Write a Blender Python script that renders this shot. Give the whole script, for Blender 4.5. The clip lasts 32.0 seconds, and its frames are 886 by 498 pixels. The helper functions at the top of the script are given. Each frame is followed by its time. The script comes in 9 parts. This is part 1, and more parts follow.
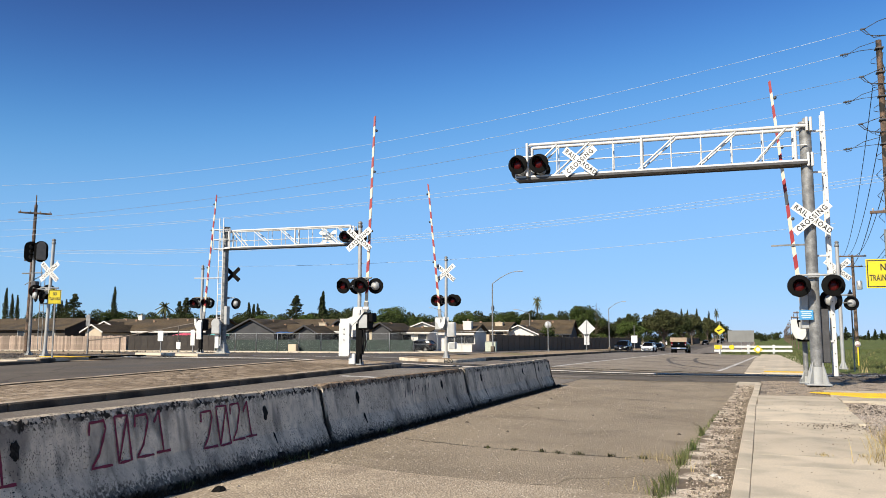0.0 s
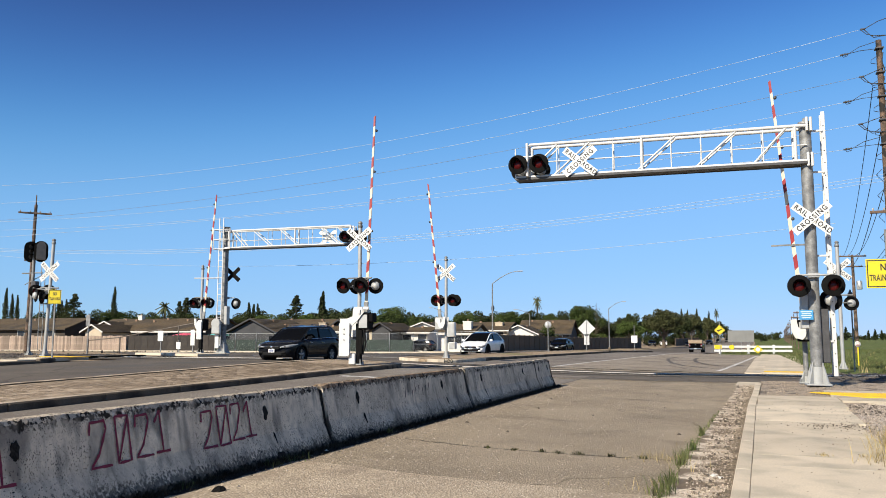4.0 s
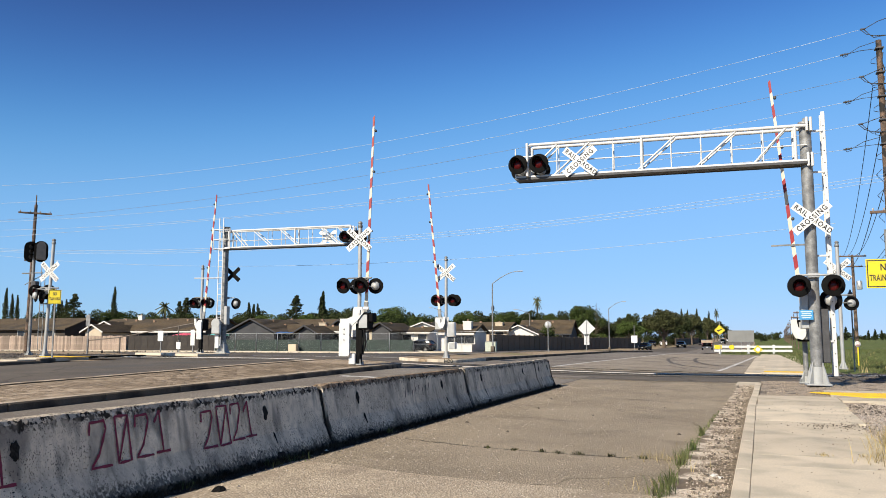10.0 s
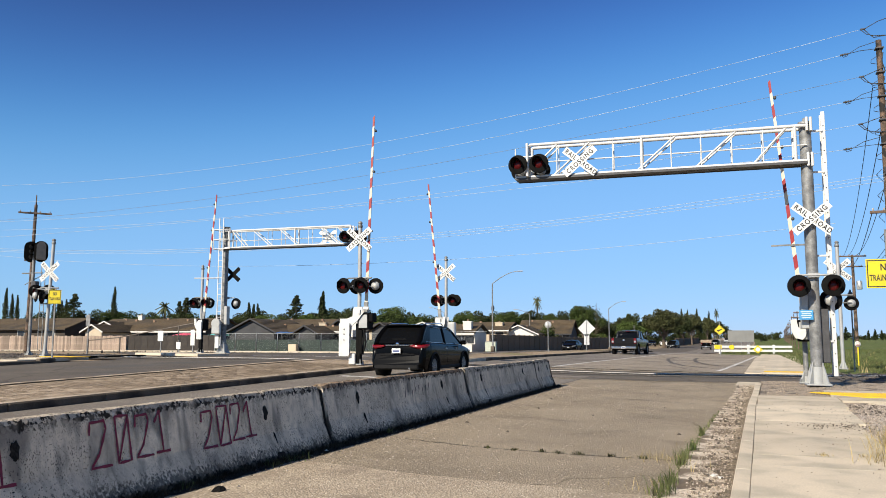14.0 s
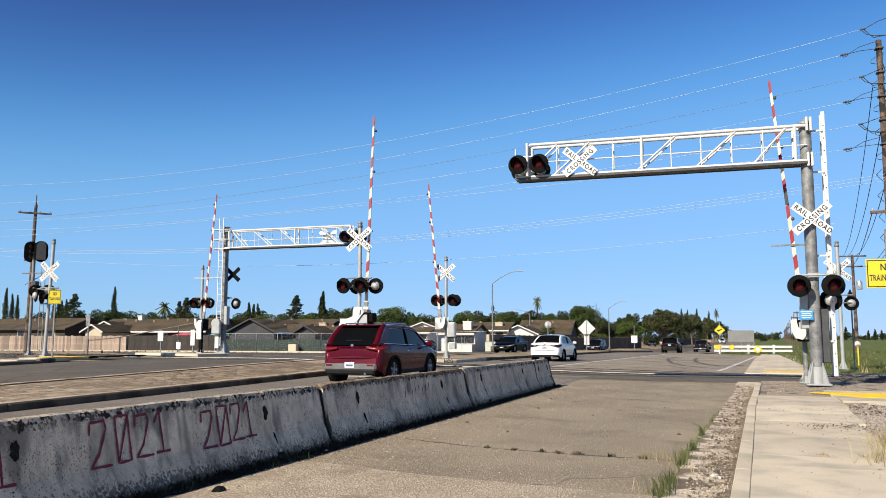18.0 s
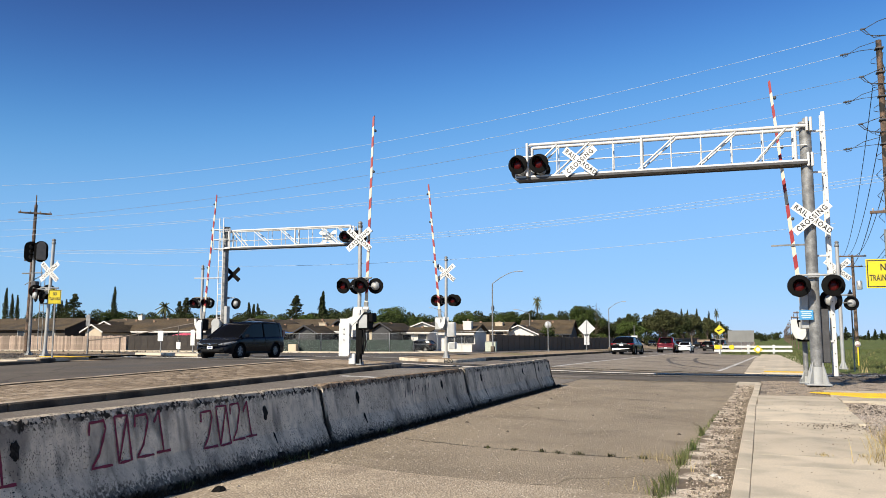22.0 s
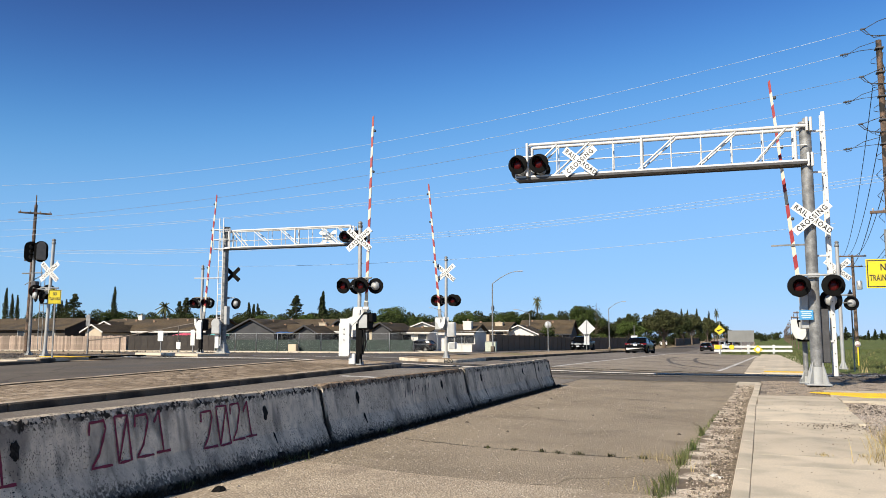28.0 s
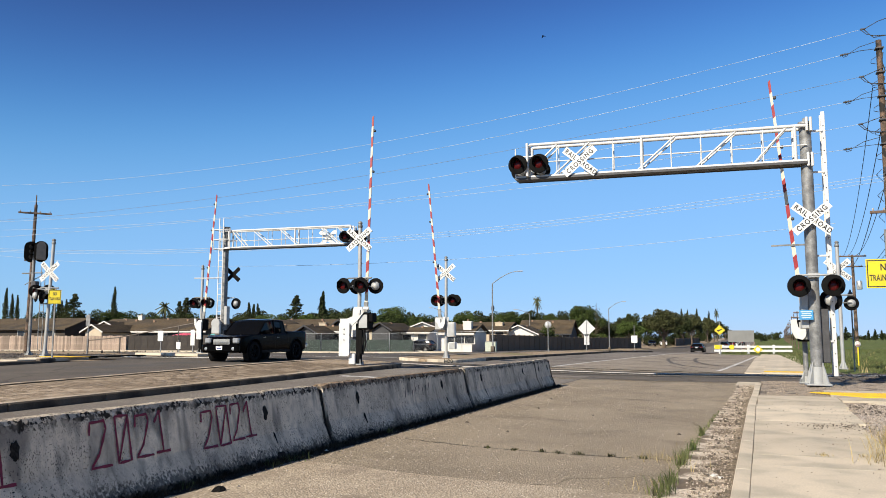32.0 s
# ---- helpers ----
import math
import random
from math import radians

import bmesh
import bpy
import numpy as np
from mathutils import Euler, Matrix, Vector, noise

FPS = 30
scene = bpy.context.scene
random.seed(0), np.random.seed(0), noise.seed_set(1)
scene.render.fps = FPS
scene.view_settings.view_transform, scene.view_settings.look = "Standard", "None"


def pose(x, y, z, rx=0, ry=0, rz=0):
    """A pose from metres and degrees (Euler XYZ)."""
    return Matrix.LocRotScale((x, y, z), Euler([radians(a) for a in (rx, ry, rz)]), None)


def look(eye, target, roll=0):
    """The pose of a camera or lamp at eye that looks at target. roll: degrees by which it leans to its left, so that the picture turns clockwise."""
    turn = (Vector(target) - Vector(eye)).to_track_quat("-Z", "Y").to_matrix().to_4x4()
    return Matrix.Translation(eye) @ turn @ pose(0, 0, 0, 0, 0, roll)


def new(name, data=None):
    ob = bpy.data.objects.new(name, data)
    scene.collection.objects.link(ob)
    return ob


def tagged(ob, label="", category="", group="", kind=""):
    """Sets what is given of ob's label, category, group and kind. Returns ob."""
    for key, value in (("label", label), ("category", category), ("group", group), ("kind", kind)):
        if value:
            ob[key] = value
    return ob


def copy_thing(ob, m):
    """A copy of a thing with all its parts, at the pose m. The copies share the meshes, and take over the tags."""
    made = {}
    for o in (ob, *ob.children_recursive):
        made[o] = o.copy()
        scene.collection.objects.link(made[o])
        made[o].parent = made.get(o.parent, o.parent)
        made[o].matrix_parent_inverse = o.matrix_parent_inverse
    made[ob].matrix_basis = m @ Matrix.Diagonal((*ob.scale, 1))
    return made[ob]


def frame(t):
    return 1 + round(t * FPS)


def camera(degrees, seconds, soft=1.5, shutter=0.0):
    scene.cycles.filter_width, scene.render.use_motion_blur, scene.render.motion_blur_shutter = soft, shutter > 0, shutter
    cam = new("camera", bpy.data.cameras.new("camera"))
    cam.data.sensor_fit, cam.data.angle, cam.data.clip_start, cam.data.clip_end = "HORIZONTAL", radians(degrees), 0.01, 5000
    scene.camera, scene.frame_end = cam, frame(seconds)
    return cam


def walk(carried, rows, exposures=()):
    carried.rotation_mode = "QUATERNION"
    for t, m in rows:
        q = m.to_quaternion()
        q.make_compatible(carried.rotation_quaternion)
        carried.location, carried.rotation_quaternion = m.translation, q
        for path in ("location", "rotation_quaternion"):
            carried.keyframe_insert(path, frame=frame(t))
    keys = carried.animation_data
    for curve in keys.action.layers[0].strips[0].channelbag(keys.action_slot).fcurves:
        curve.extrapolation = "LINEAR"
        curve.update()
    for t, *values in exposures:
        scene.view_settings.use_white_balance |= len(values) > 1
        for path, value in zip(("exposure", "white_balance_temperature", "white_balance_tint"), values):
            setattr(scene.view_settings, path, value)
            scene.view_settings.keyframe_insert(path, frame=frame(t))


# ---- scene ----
EYE = (0.0, 0.0, 1.45)
cam = camera(58.5, 32.0, soft=0.5)
HOLD = pose(EYE[0], EYE[1], EYE[2], 90 + 6.4, 0, 20.4)
walk(cam, [(0.0, HOLD), (32.0, HOLD)], exposures=[(0.0, 0.58), (32.0, 0.58)])

# ---- world and sun ----
SUN_AZ, SUN_EL = 200.0, 34.5     # compass degrees from +Y clockwise, and height
world = bpy.data.worlds.new("sky")
scene.world = world
world.use_nodes = True
wn = world.node_tree.nodes
sky = wn.new("ShaderNodeTexSky")
sky.sky_type = 'NISHITA'
sky.sun_disc = False
sky.sun_elevation = radians(SUN_EL)
sky.sun_rotation = radians(SUN_AZ)
sky.altitude = 0.0
sky.air_density = 1.0
sky.dust_density = 0.0
sky.ozone_density = 2.0
# the clear sky deepens quickly above the hazy band: a steep, levelling response for each colour
steep = wn.new("ShaderNodeGamma")
steep.inputs[1].default_value = 5.5
world.node_tree.links.new(sky.outputs[0], steep.inputs[0])


def sky_mix(kind, first, second):
    x = wn.new("ShaderNodeMix")
    x.data_type, x.blend_type = 'RGBA', kind
    x.inputs[0].default_value = 1.0
    for sock, val in ((x.inputs[6], first), (x.inputs[7], second)):
        if isinstance(val, tuple):
            sock.default_value = val
        else:
            world.node_tree.links.new(val, sock)
    return x.outputs[2]


level = sky_mix('ADD', steep.outputs[0], (63.2, 349.3, 2507.6, 1.0))
share = sky_mix('DIVIDE', steep.outputs[0], level)
hazy = sky_mix('MULTIPLY', share, (1.38, 3.28, 6.5, 1.0))
clear_sky = sky_mix('ADD', hazy, sky_mix('MULTIPLY', sky.outputs[0], (.2, .2, .2, 1.0)))
world.node_tree.links.new(clear_sky, wn["Background"].inputs[0])
wn["Background"].inputs[1].default_value = 0.084
sun = new("sun", bpy.data.lights.new("sun", 'SUN'))
sun.data.energy = 5.0
sun.data.angle = radians(0.53)
sun.data.color = (1.0, 0.90, 0.74)
to_sun = Vector((math.sin(radians(SUN_AZ)) * math.cos(radians(SUN_EL)), math.cos(radians(SUN_AZ)) * math.cos(radians(SUN_EL)), math.sin(radians(SUN_EL))))
sun.matrix_world = look(to_sun * 200, (0, 0, 0))


# ---- small helpers ----
def smooth01(a):
    a = min(1.0, max(0.0, a))
    return a * a * (3 - 2 * a)


def lerp_at(v, pts):
    return float(np.interp(v, [p[0] for p in pts], [p[1] for p in pts]))


RISE = [(-19, .1), (4, .2), (11, .35), (25, .9), (30.4, 1), (37.8, .9), (54.3, .6), (82, .45), (109.5, .1), (137, 0)]


DROP = [(74, 0), (91, .22), (115, .62), (134, .9), (165, .95), (320, .75), (600, .5)]


def dip(x, y):
    """Beyond the track the ground falls away towards the houses and along the road."""
    side = .55 * smooth01((y - 50) / 25) * smooth01((-x - 10) / 30)
    edge = lerp_at(y, [(150, 7), (384, 12)])
    return max(side, lerp_at(y, DROP) * smooth01((edge - x) / 6) * (.7 + .3 * smooth01((x + 24) / 8)))


def land(x, y):
    """Height of the road surface: it climbs towards the track and to the left carriageway."""
    return .5 * smooth01((-x - 2) / 20) * lerp_at(y, RISE) - dip(x, y)


class Solid:
    """Collects vertices and faces for one mesh."""

    def __init__(self):
        self.v, self.f, self.soft = [], [], []

    def add(self, verts, faces, soft=False):
        n = len(self.v)
        self.v += [tuple(p) for p in verts]
        self.f += [tuple(i + n for i in q) for q in faces]
        self.soft += [soft] * len(faces)
        return self

    def box(self, cx, cy, cz, sx, sy, sz, m=None, bevel=0.0):
        x, y, z = sx / 2, sy / 2, sz / 2
        if bevel:
            b = min(bevel, x * .9, y * .9, z * .9)
            vs = []
            for sxn in (-1, 1):
                for syn in (-1, 1):
                    for szn in (-1, 1):
                        vs += [(sxn * x, syn * (y - b), szn * (z - b)), (sxn * (x - b), syn * y, szn * (z - b)), (sxn * (x - b), syn * (y - b), szn * z)]

            def ix(a, c, d, k):
                return ((a > 0) * 4 + (c > 0) * 2 + (d > 0)) * 3 + k
            fs = []
            for s in (-1, 1):
                q = [ix(s, -1, -1, 0), ix(s, 1, -1, 0), ix(s, 1, 1, 0), ix(s, -1, 1, 0)]
                fs.append(q if s > 0 else q[::-1])
                q = [ix(-1, s, -1, 1), ix(-1, s, 1, 1), ix(1, s, 1, 1), ix(1, s, -1, 1)]
                fs.append(q if s > 0 else q[::-1])
                q = [ix(-1, -1, s, 2), ix(1, -1, s, 2), ix(1, 1, s, 2), ix(-1, 1, s, 2)]
                fs.append(q if s > 0 else q[::-1])
            for a in (-1, 1):
                for c in (-1, 1):
                    fs.append([ix(a, c, -1, 0), ix(a, c, 1, 0), ix(a, c, 1, 1), ix(a, c, -1, 1)])
                    fs.append([ix(a, -1, c, 0), ix(a, 1, c, 0), ix(a, 1, c, 2), ix(a, -1, c, 2)])
                    fs.append([ix(-1, a, c, 1), ix(1, a, c, 1), ix(1, a, c, 2), ix(-1, a, c, 2)])
                    for d in (-1, 1):
                        fs.append([ix(a, c, d, 0), ix(a, c, d, 1), ix(a, c, d, 2)])
        else:
            vs = [(a * x, c * y, d * z) for a in (-1, 1) for c in (-1, 1) for d in (-1, 1)]
            fs = [(0, 1, 3, 2), (4, 6, 7, 5), (0, 4, 5, 1), (2, 3, 7, 6), (0, 2, 6, 4), (1, 5, 7, 3)]
        vs = [Vector(p) + Vector((cx, cy, cz)) for p in vs]
        if m is not None:
            vs = [m @ p for p in vs]
        return self.add(vs, fs)

    def tube(self, path, r, sides=10, r2=None, cap=True):
        """A round bar along a path of points; r may taper to r2."""
        path = [Vector(p) for p in path]
        n = len(path)
        vs, fs = [], []
        for i, p in enumerate(path):
            d = (path[min(i + 1, n - 1)] - path[max(i - 1, 0)]).normalized()
            a = d.cross(Vector((0, 0, 1)) if abs(d.z) < .95 else Vector((0, 1, 0))).normalized()
            b = d.cross(a)
            rr = r if r2 is None else r + (r2 - r) * i / (n - 1)
            vs += [p + (a * math.cos(2 * math.pi * k / sides) + b * math.sin(2 * math.pi * k / sides)) * rr for k in range(sides)]
        for i in range(n - 1):
            for k in range(sides):
                fs.append((i * sides + k, i * sides + (k + 1) % sides, (i + 1) * sides + (k + 1) % sides, (i + 1) * sides + k))
        self.add(vs, fs, True)
        if cap:
            self.add(vs[:sides][::-1], [tuple(range(sides))])
            self.add(vs[-sides:], [tuple(range(sides))])
        return self

    def lathe(self, profile, sides=24, m=None, soft=True):
        """Turns (radius, height) pairs about the z axis."""
        vs, fs = [], []
        for r, h in profile:
            vs += [Vector((r * math.cos(2 * math.pi * k / sides), r * math.sin(2 * math.pi * k / sides), h)) for k in range(sides)]
        for i in range(len(profile) - 1):
            for k in range(sides):
                fs.append((i * sides + k, i * sides + (k + 1) % sides, (i + 1) * sides + (k + 1) % sides, (i + 1) * sides + k))
        if m is not None:
            vs = [m @ p for p in vs]
        return self.add(vs, fs, soft)

    def prism(self, outline, depth, m=None):
        """An outline of (x, z) pairs drawn out along y by depth, centred."""
        n = len(outline)
        vs = [Vector((x, -depth / 2, z)) for x, z in outline] + [Vector((x, depth / 2, z)) for x, z in outline]
        fs = [tuple(range(n)), tuple(range(2 * n - 1, n - 1, -1))] + [(i, i + n, (i + 1) % n + n, (i + 1) % n) for i in range(n)]
        if m is not None:
            vs = [m @ p for p in vs]
        return self.add(vs, fs)

    def mesh(self, name):
        me = bpy.data.meshes.new(name)
        me.from_pydata([tuple(p) for p in self.v], [], self.f)
        me.polygons.foreach_set("use_smooth", self.soft)
        bm = bmesh.new()
        bm.from_mesh(me)
        bmesh.ops.recalc_face_normals(bm, faces=bm.faces)
        bm.to_mesh(me)
        bm.free()
        return me

    def raw(self, name):
        me = bpy.data.meshes.new(name)
        me.from_pydata([tuple(p) for p in self.v], [], self.f)
        me.polygons.foreach_set("use_smooth", self.soft)
        return me


def part(name, solid, material, parent=None, label="", m=None):
    """Links a solid (or a ready mesh) as one object under a thing or a part."""
    me = solid if isinstance(solid, bpy.types.Mesh) else solid.mesh(name)
    if material is not None and not me.materials:
        me.materials.append(material)
    ob = new(name, me)
    if parent is not None:
        ob.parent = parent
    if m is not None:
        ob.matrix_basis = m
    if label:
        ob["label"] = label
    return ob


def thing(name, label, category, m=None, group="", kind=""):
    ob = new(name)
    ob.empty_display_size = .2
    if m is not None:
        ob.matrix_basis = m
    return tagged(ob, label, category, group, kind)


def words(text, size, material, parent, m, name="lettering", align='CENTER', depth=.002, spacing=1.1):
    cu = bpy.data.curves.new(name, 'FONT')
    cu.body, cu.size, cu.align_x, cu.align_y, cu.extrude = text, size, align, 'CENTER', depth
    cu.offset, cu.space_character = size * .022, spacing
    cu.materials.append(material)
    ob = new(name, cu)
    ob.parent = parent
    ob.matrix_basis = m
    return ob


# ---- materials ----
def rgb(c):
    return (*c, 1.0)


def surface(name, a, b=None, rough=.6, metal=0.0, scale=3.0, fine=40.0, bump=.15, fine_mix=.25, spread=(.35, .65), rand=0.0, coat=0.0, stain=None, stain_scale=.7, stain_at=(.55, .7), spec=.5, speck=None, speck_scale=70.0, speck_at=(.12, .2)):
    """Two colours mixed by broad noise, fine grain over it, stains with a shape of their own, and fine relief."""
    mt = bpy.data.materials.new(name)
    mt.use_nodes = True
    nt = mt.node_tree
    bsdf = nt.nodes["Principled BSDF"]
    co = nt.nodes.new("ShaderNodeTexCoord")

    def noise_of(sc, detail=6.0):
        n = nt.nodes.new("ShaderNodeTexNoise")
        n.inputs["Scale"].default_value, n.inputs["Detail"].default_value = sc, detail
        nt.links.new(co.outputs["Object"], n.inputs["Vector"])
        return n

    def ramp(src, lo, hi):
        r = nt.nodes.new("ShaderNodeMapRange")
        r.inputs[1].default_value, r.inputs[2].default_value = lo, hi
        nt.links.new(src, r.inputs[0])
        return r.outputs[0]

    def mix(fac, c1, c2, kind='MIX'):
        x = nt.nodes.new("ShaderNodeMix")
        x.data_type, x.blend_type = 'RGBA', kind
        for sock, val in ((x.inputs[0], fac), (x.inputs[6], c1), (x.inputs[7], c2)):
            if isinstance(val, (int, float)):
                sock.default_value = val
            elif isinstance(val, tuple):
                sock.default_value = val
            else:
                nt.links.new(val, sock)
        return x.outputs[2]
    b = b or tuple(c * .75 for c in a)
    broad = noise_of(scale)
    col = mix(ramp(broad.outputs[0], *spread), rgb(a), rgb(b))
    grain = noise_of(fine, 3.0)
    g = ramp(grain.outputs[0], .34, .66)
    grey = nt.nodes.new("ShaderNodeCombineColor")
    lift = nt.nodes.new("ShaderNodeMapRange")
    lift.inputs[3].default_value, lift.inputs[4].default_value = 1 - fine_mix, 1 + fine_mix
    nt.links.new(g, lift.inputs[0])
    for k in range(3):
        nt.links.new(lift.outputs[0], grey.inputs[k])
    col = mix(1.0, col, grey.outputs[0], 'MULTIPLY')
    if stain:
        st = noise_of(stain_scale, 8.0)
        col = mix(ramp(st.outputs[0], *stain_at), col, rgb(stain))
    if speck:
        vo = nt.nodes.new("ShaderNodeTexVoronoi")
        vo.inputs["Scale"].default_value = speck_scale
        nt.links.new(co.outputs["Object"], vo.inputs["Vector"])
        sm_ = nt.nodes.new("ShaderNodeMapRange")
        sm_.inputs[1].default_value, sm_.inputs[2].default_value = speck_at
        sm_.inputs[3].default_value, sm_.inputs[4].default_value = 1.0, 0.0
        nt.links.new(vo.outputs["Distance"], sm_.inputs[0])
        sep = nt.nodes.new("ShaderNodeSeparateColor")
        nt.links.new(vo.outputs["Color"], sep.inputs[0])
        gate_ = nt.nodes.new("ShaderNodeMath")
        gate_.operation = 'MULTIPLY'
        nt.links.new(sm_.outputs[0], gate_.inputs[0])
        pick = nt.nodes.new("ShaderNodeMapRange")
        pick.inputs[1].default_value, pick.inputs[2].default_value = .45, .95
        nt.links.new(sep.outputs[0], pick.inputs[0])
        nt.links.new(pick.outputs[0], gate_.inputs[1])
        col = mix(gate_.outputs[0], col, rgb(speck))
    if rand:
        info = nt.nodes.new("ShaderNodeObjectInfo")
        hs = nt.nodes.new("ShaderNodeHueSaturation")
        rr = nt.nodes.new("ShaderNodeMapRange")
        rr.inputs[3].default_value, rr.inputs[4].default_value = 1 - rand, 1 + rand
        nt.links.new(info.outputs["Random"], rr.inputs[0])
        nt.links.new(rr.outputs[0], hs.inputs["Value"])
        nt.links.new(col, hs.inputs["Color"])
        col = hs.outputs[0]
    nt.links.new(col, bsdf.inputs["Base Color"])
    bsdf.inputs["Roughness"].default_value = rough
    bsdf.inputs["Metallic"].default_value = metal
    bsdf.inputs["Coat Weight"].default_value = coat
    bsdf.inputs["Coat Roughness"].default_value = .06
    bsdf.inputs["Specular IOR Level"].default_value = spec
    if bump:
        bp = nt.nodes.new("ShaderNodeBump")
        bp.inputs["Strength"].default_value = bump
        bp.inputs["Distance"].default_value = .02
        nt.links.new(grain.outputs[0], bp.inputs["Height"])
        nt.links.new(bp.outputs[0], bsdf.inputs["Normal"])
    return mt


def cracked(mt, scale=.35, width=.012, dark=.45):
    """Adds thin wandering cracks to a surface material."""
    nt = mt.node_tree
    bsdf = nt.nodes["Principled BSDF"]
    src = bsdf.inputs["Base Color"].links[0].from_socket
    co = nt.nodes.new("ShaderNodeTexCoord")
    wob = nt.nodes.new("ShaderNodeTexNoise")
    wob.inputs["Scale"].default_value = 1.6
    mixv = nt.nodes.new("ShaderNodeMix")
    mixv.data_type = 'RGBA'
    mixv.blend_type = 'LINEAR_LIGHT'
    mixv.inputs[0].default_value = .35
    nt.links.new(co.outputs["Object"], wob.inputs["Vector"])
    nt.links.new(co.outputs["Object"], mixv.inputs[6])
    nt.links.new(wob.outputs[1], mixv.inputs[7])
    vo = nt.nodes.new("ShaderNodeTexVoronoi")
    vo.feature = 'DISTANCE_TO_EDGE'
    vo.inputs["Scale"].default_value = scale
    nt.links.new(mixv.outputs[2], vo.inputs["Vector"])
    r = nt.nodes.new("ShaderNodeMapRange")
    r.inputs[1].default_value, r.inputs[2].default_value = 0.0, width
    r.inputs[3].default_value, r.inputs[4].default_value = 1.0, 0.0
    nt.links.new(vo.outputs["Distance"], r.inputs[0])
    x = nt.nodes.new("ShaderNodeMix")
    x.data_type, x.blend_type = 'RGBA', 'MULTIPLY'
    nt.links.new(r.outputs[0], x.inputs[0])
    nt.links.new(src, x.inputs[6])
    x.inputs[7].default_value = (dark, dark, dark, 1)
    nt.links.new(x.outputs[2], bsdf.inputs["Base Color"])
    return mt



def stained_barrier():
    """Whitewashed concrete with run-down streaks, black specks, a dirty top edge and splashed grime at the foot."""
    mt = bpy.data.materials.new("whitewashed_concrete")
    mt.use_nodes = True
    nt = mt.node_tree
    bsdf = nt.nodes["Principled BSDF"]
    geo = nt.nodes.new("ShaderNodeNewGeometry")

    def tex(scale, stretch, detail=6.0):
        mp = nt.nodes.new("ShaderNodeMapping")
        mp.inputs["Scale"].default_value = stretch
        nt.links.new(geo.outputs["Position"], mp.inputs["Vector"])
        n = nt.nodes.new("ShaderNodeTexNoise")
        n.inputs["Scale"].default_value, n.inputs["Detail"].default_value = scale, detail
        nt.links.new(mp.outputs[0], n.inputs["Vector"])
        return n.outputs[0]

    def rng_(src, lo, hi, a=0.0, b=1.0):
        r = nt.nodes.new("ShaderNodeMapRange")
        for k, v in zip((1, 2, 3, 4), (lo, hi, a, b)):
            r.inputs[k].default_value = v
        nt.links.new(src, r.inputs[0])
        return r.outputs[0]

    def math_(op, a, b):
        m_ = nt.nodes.new("ShaderNodeMath")
        m_.operation = op
        for k, v in enumerate((a, b)):
            if isinstance(v, float):
                m_.inputs[k].default_value = v
            else:
                nt.links.new(v, m_.inputs[k])
        return m_.outputs[0]

    def mix(fac, c1, c2):
        x = nt.nodes.new("ShaderNodeMix")
        x.data_type = 'RGBA'
        nt.links.new(fac, x.inputs[0])
        for k, v in ((6, c1), (7, c2)):
            if isinstance(v, tuple):
                x.inputs[k].default_value = v
            else:
                nt.links.new(v, x.inputs[k])
        return x.outputs[2]
    sep = nt.nodes.new("ShaderNodeSeparateXYZ")
    nt.links.new(geo.outputs["Position"], sep.inputs[0])
    z = sep.outputs[2]
    y = sep.outputs[1]
    col = mix(rng_(tex(1.6, (1, 1, 1)), .35, .65), (.79, .685, .535, 1), (.58, .502, .39, 1))
    # run-down streaks and broad grey blotches
    col = mix(rng_(tex(7.0, (1, 1, .10)), .52, .68, 0, .66), col, (.17, .155, .135, 1))
    col = mix(rng_(tex(2.2, (1, 1, .5), 9.0), .57, .66, 0, .75), col, (.17, .15, .13, 1))
    # flaked specks, crowded in places
    specks = math_('MULTIPLY', rng_(tex(46.0, (1, 1, 1), 5.0), .60, .64), rng_(tex(1.7, (1, 1, 1)), .47, .60))
    col = mix(specks, col, (.03, .027, .024, 1))
    flakes = math_('MULTIPLY', rng_(tex(85.0, (1, 1, .8), 4.0), .58, .63), rng_(tex(3.1, (1, 1, 1)), .48, .60))
    col = mix(flakes, col, (.035, .03, .026, 1))
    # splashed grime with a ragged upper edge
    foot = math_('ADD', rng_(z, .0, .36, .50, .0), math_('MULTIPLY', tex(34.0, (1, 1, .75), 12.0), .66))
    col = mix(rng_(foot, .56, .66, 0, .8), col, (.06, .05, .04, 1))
    # near-black band lowest on the face, denser towards the ground
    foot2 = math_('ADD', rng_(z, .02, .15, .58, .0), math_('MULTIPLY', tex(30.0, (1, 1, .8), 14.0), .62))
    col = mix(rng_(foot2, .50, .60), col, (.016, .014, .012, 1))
    # lichen along the top edge
    crown = math_('ADD', rng_(z, .66, .77, .0, .27), math_('MULTIPLY', tex(15.0, (1, 1, .5), 10.0), .62))
    col = mix(math_('MULTIPLY', rng_(crown, .53, .57), rng_(tex(2.6, (1, 1, 1), 5.0), .38, .50)), col, (.035, .03, .025, 1))
    drip = math_('ADD', rng_(z, .50, .80, .0, .20), math_('MULTIPLY', tex(16.0, (1, 1, .12), 9.0), .62))
    col = mix(math_('MULTIPLY', rng_(drip, .53, .58, 0, .8), rng_(tex(1.4, (1, 1, 1), 4.0), .45, .58)), col, (.05, .043, .036, 1))
    crown2 = math_('ADD', rng_(z, .755, .80, .0, .32), math_('MULTIPLY', tex(24.0, (1, 1, 1), 9.0), .6))
    col = mix(rng_(crown2, .50, .55), col, (.50, .43, .34, 1))
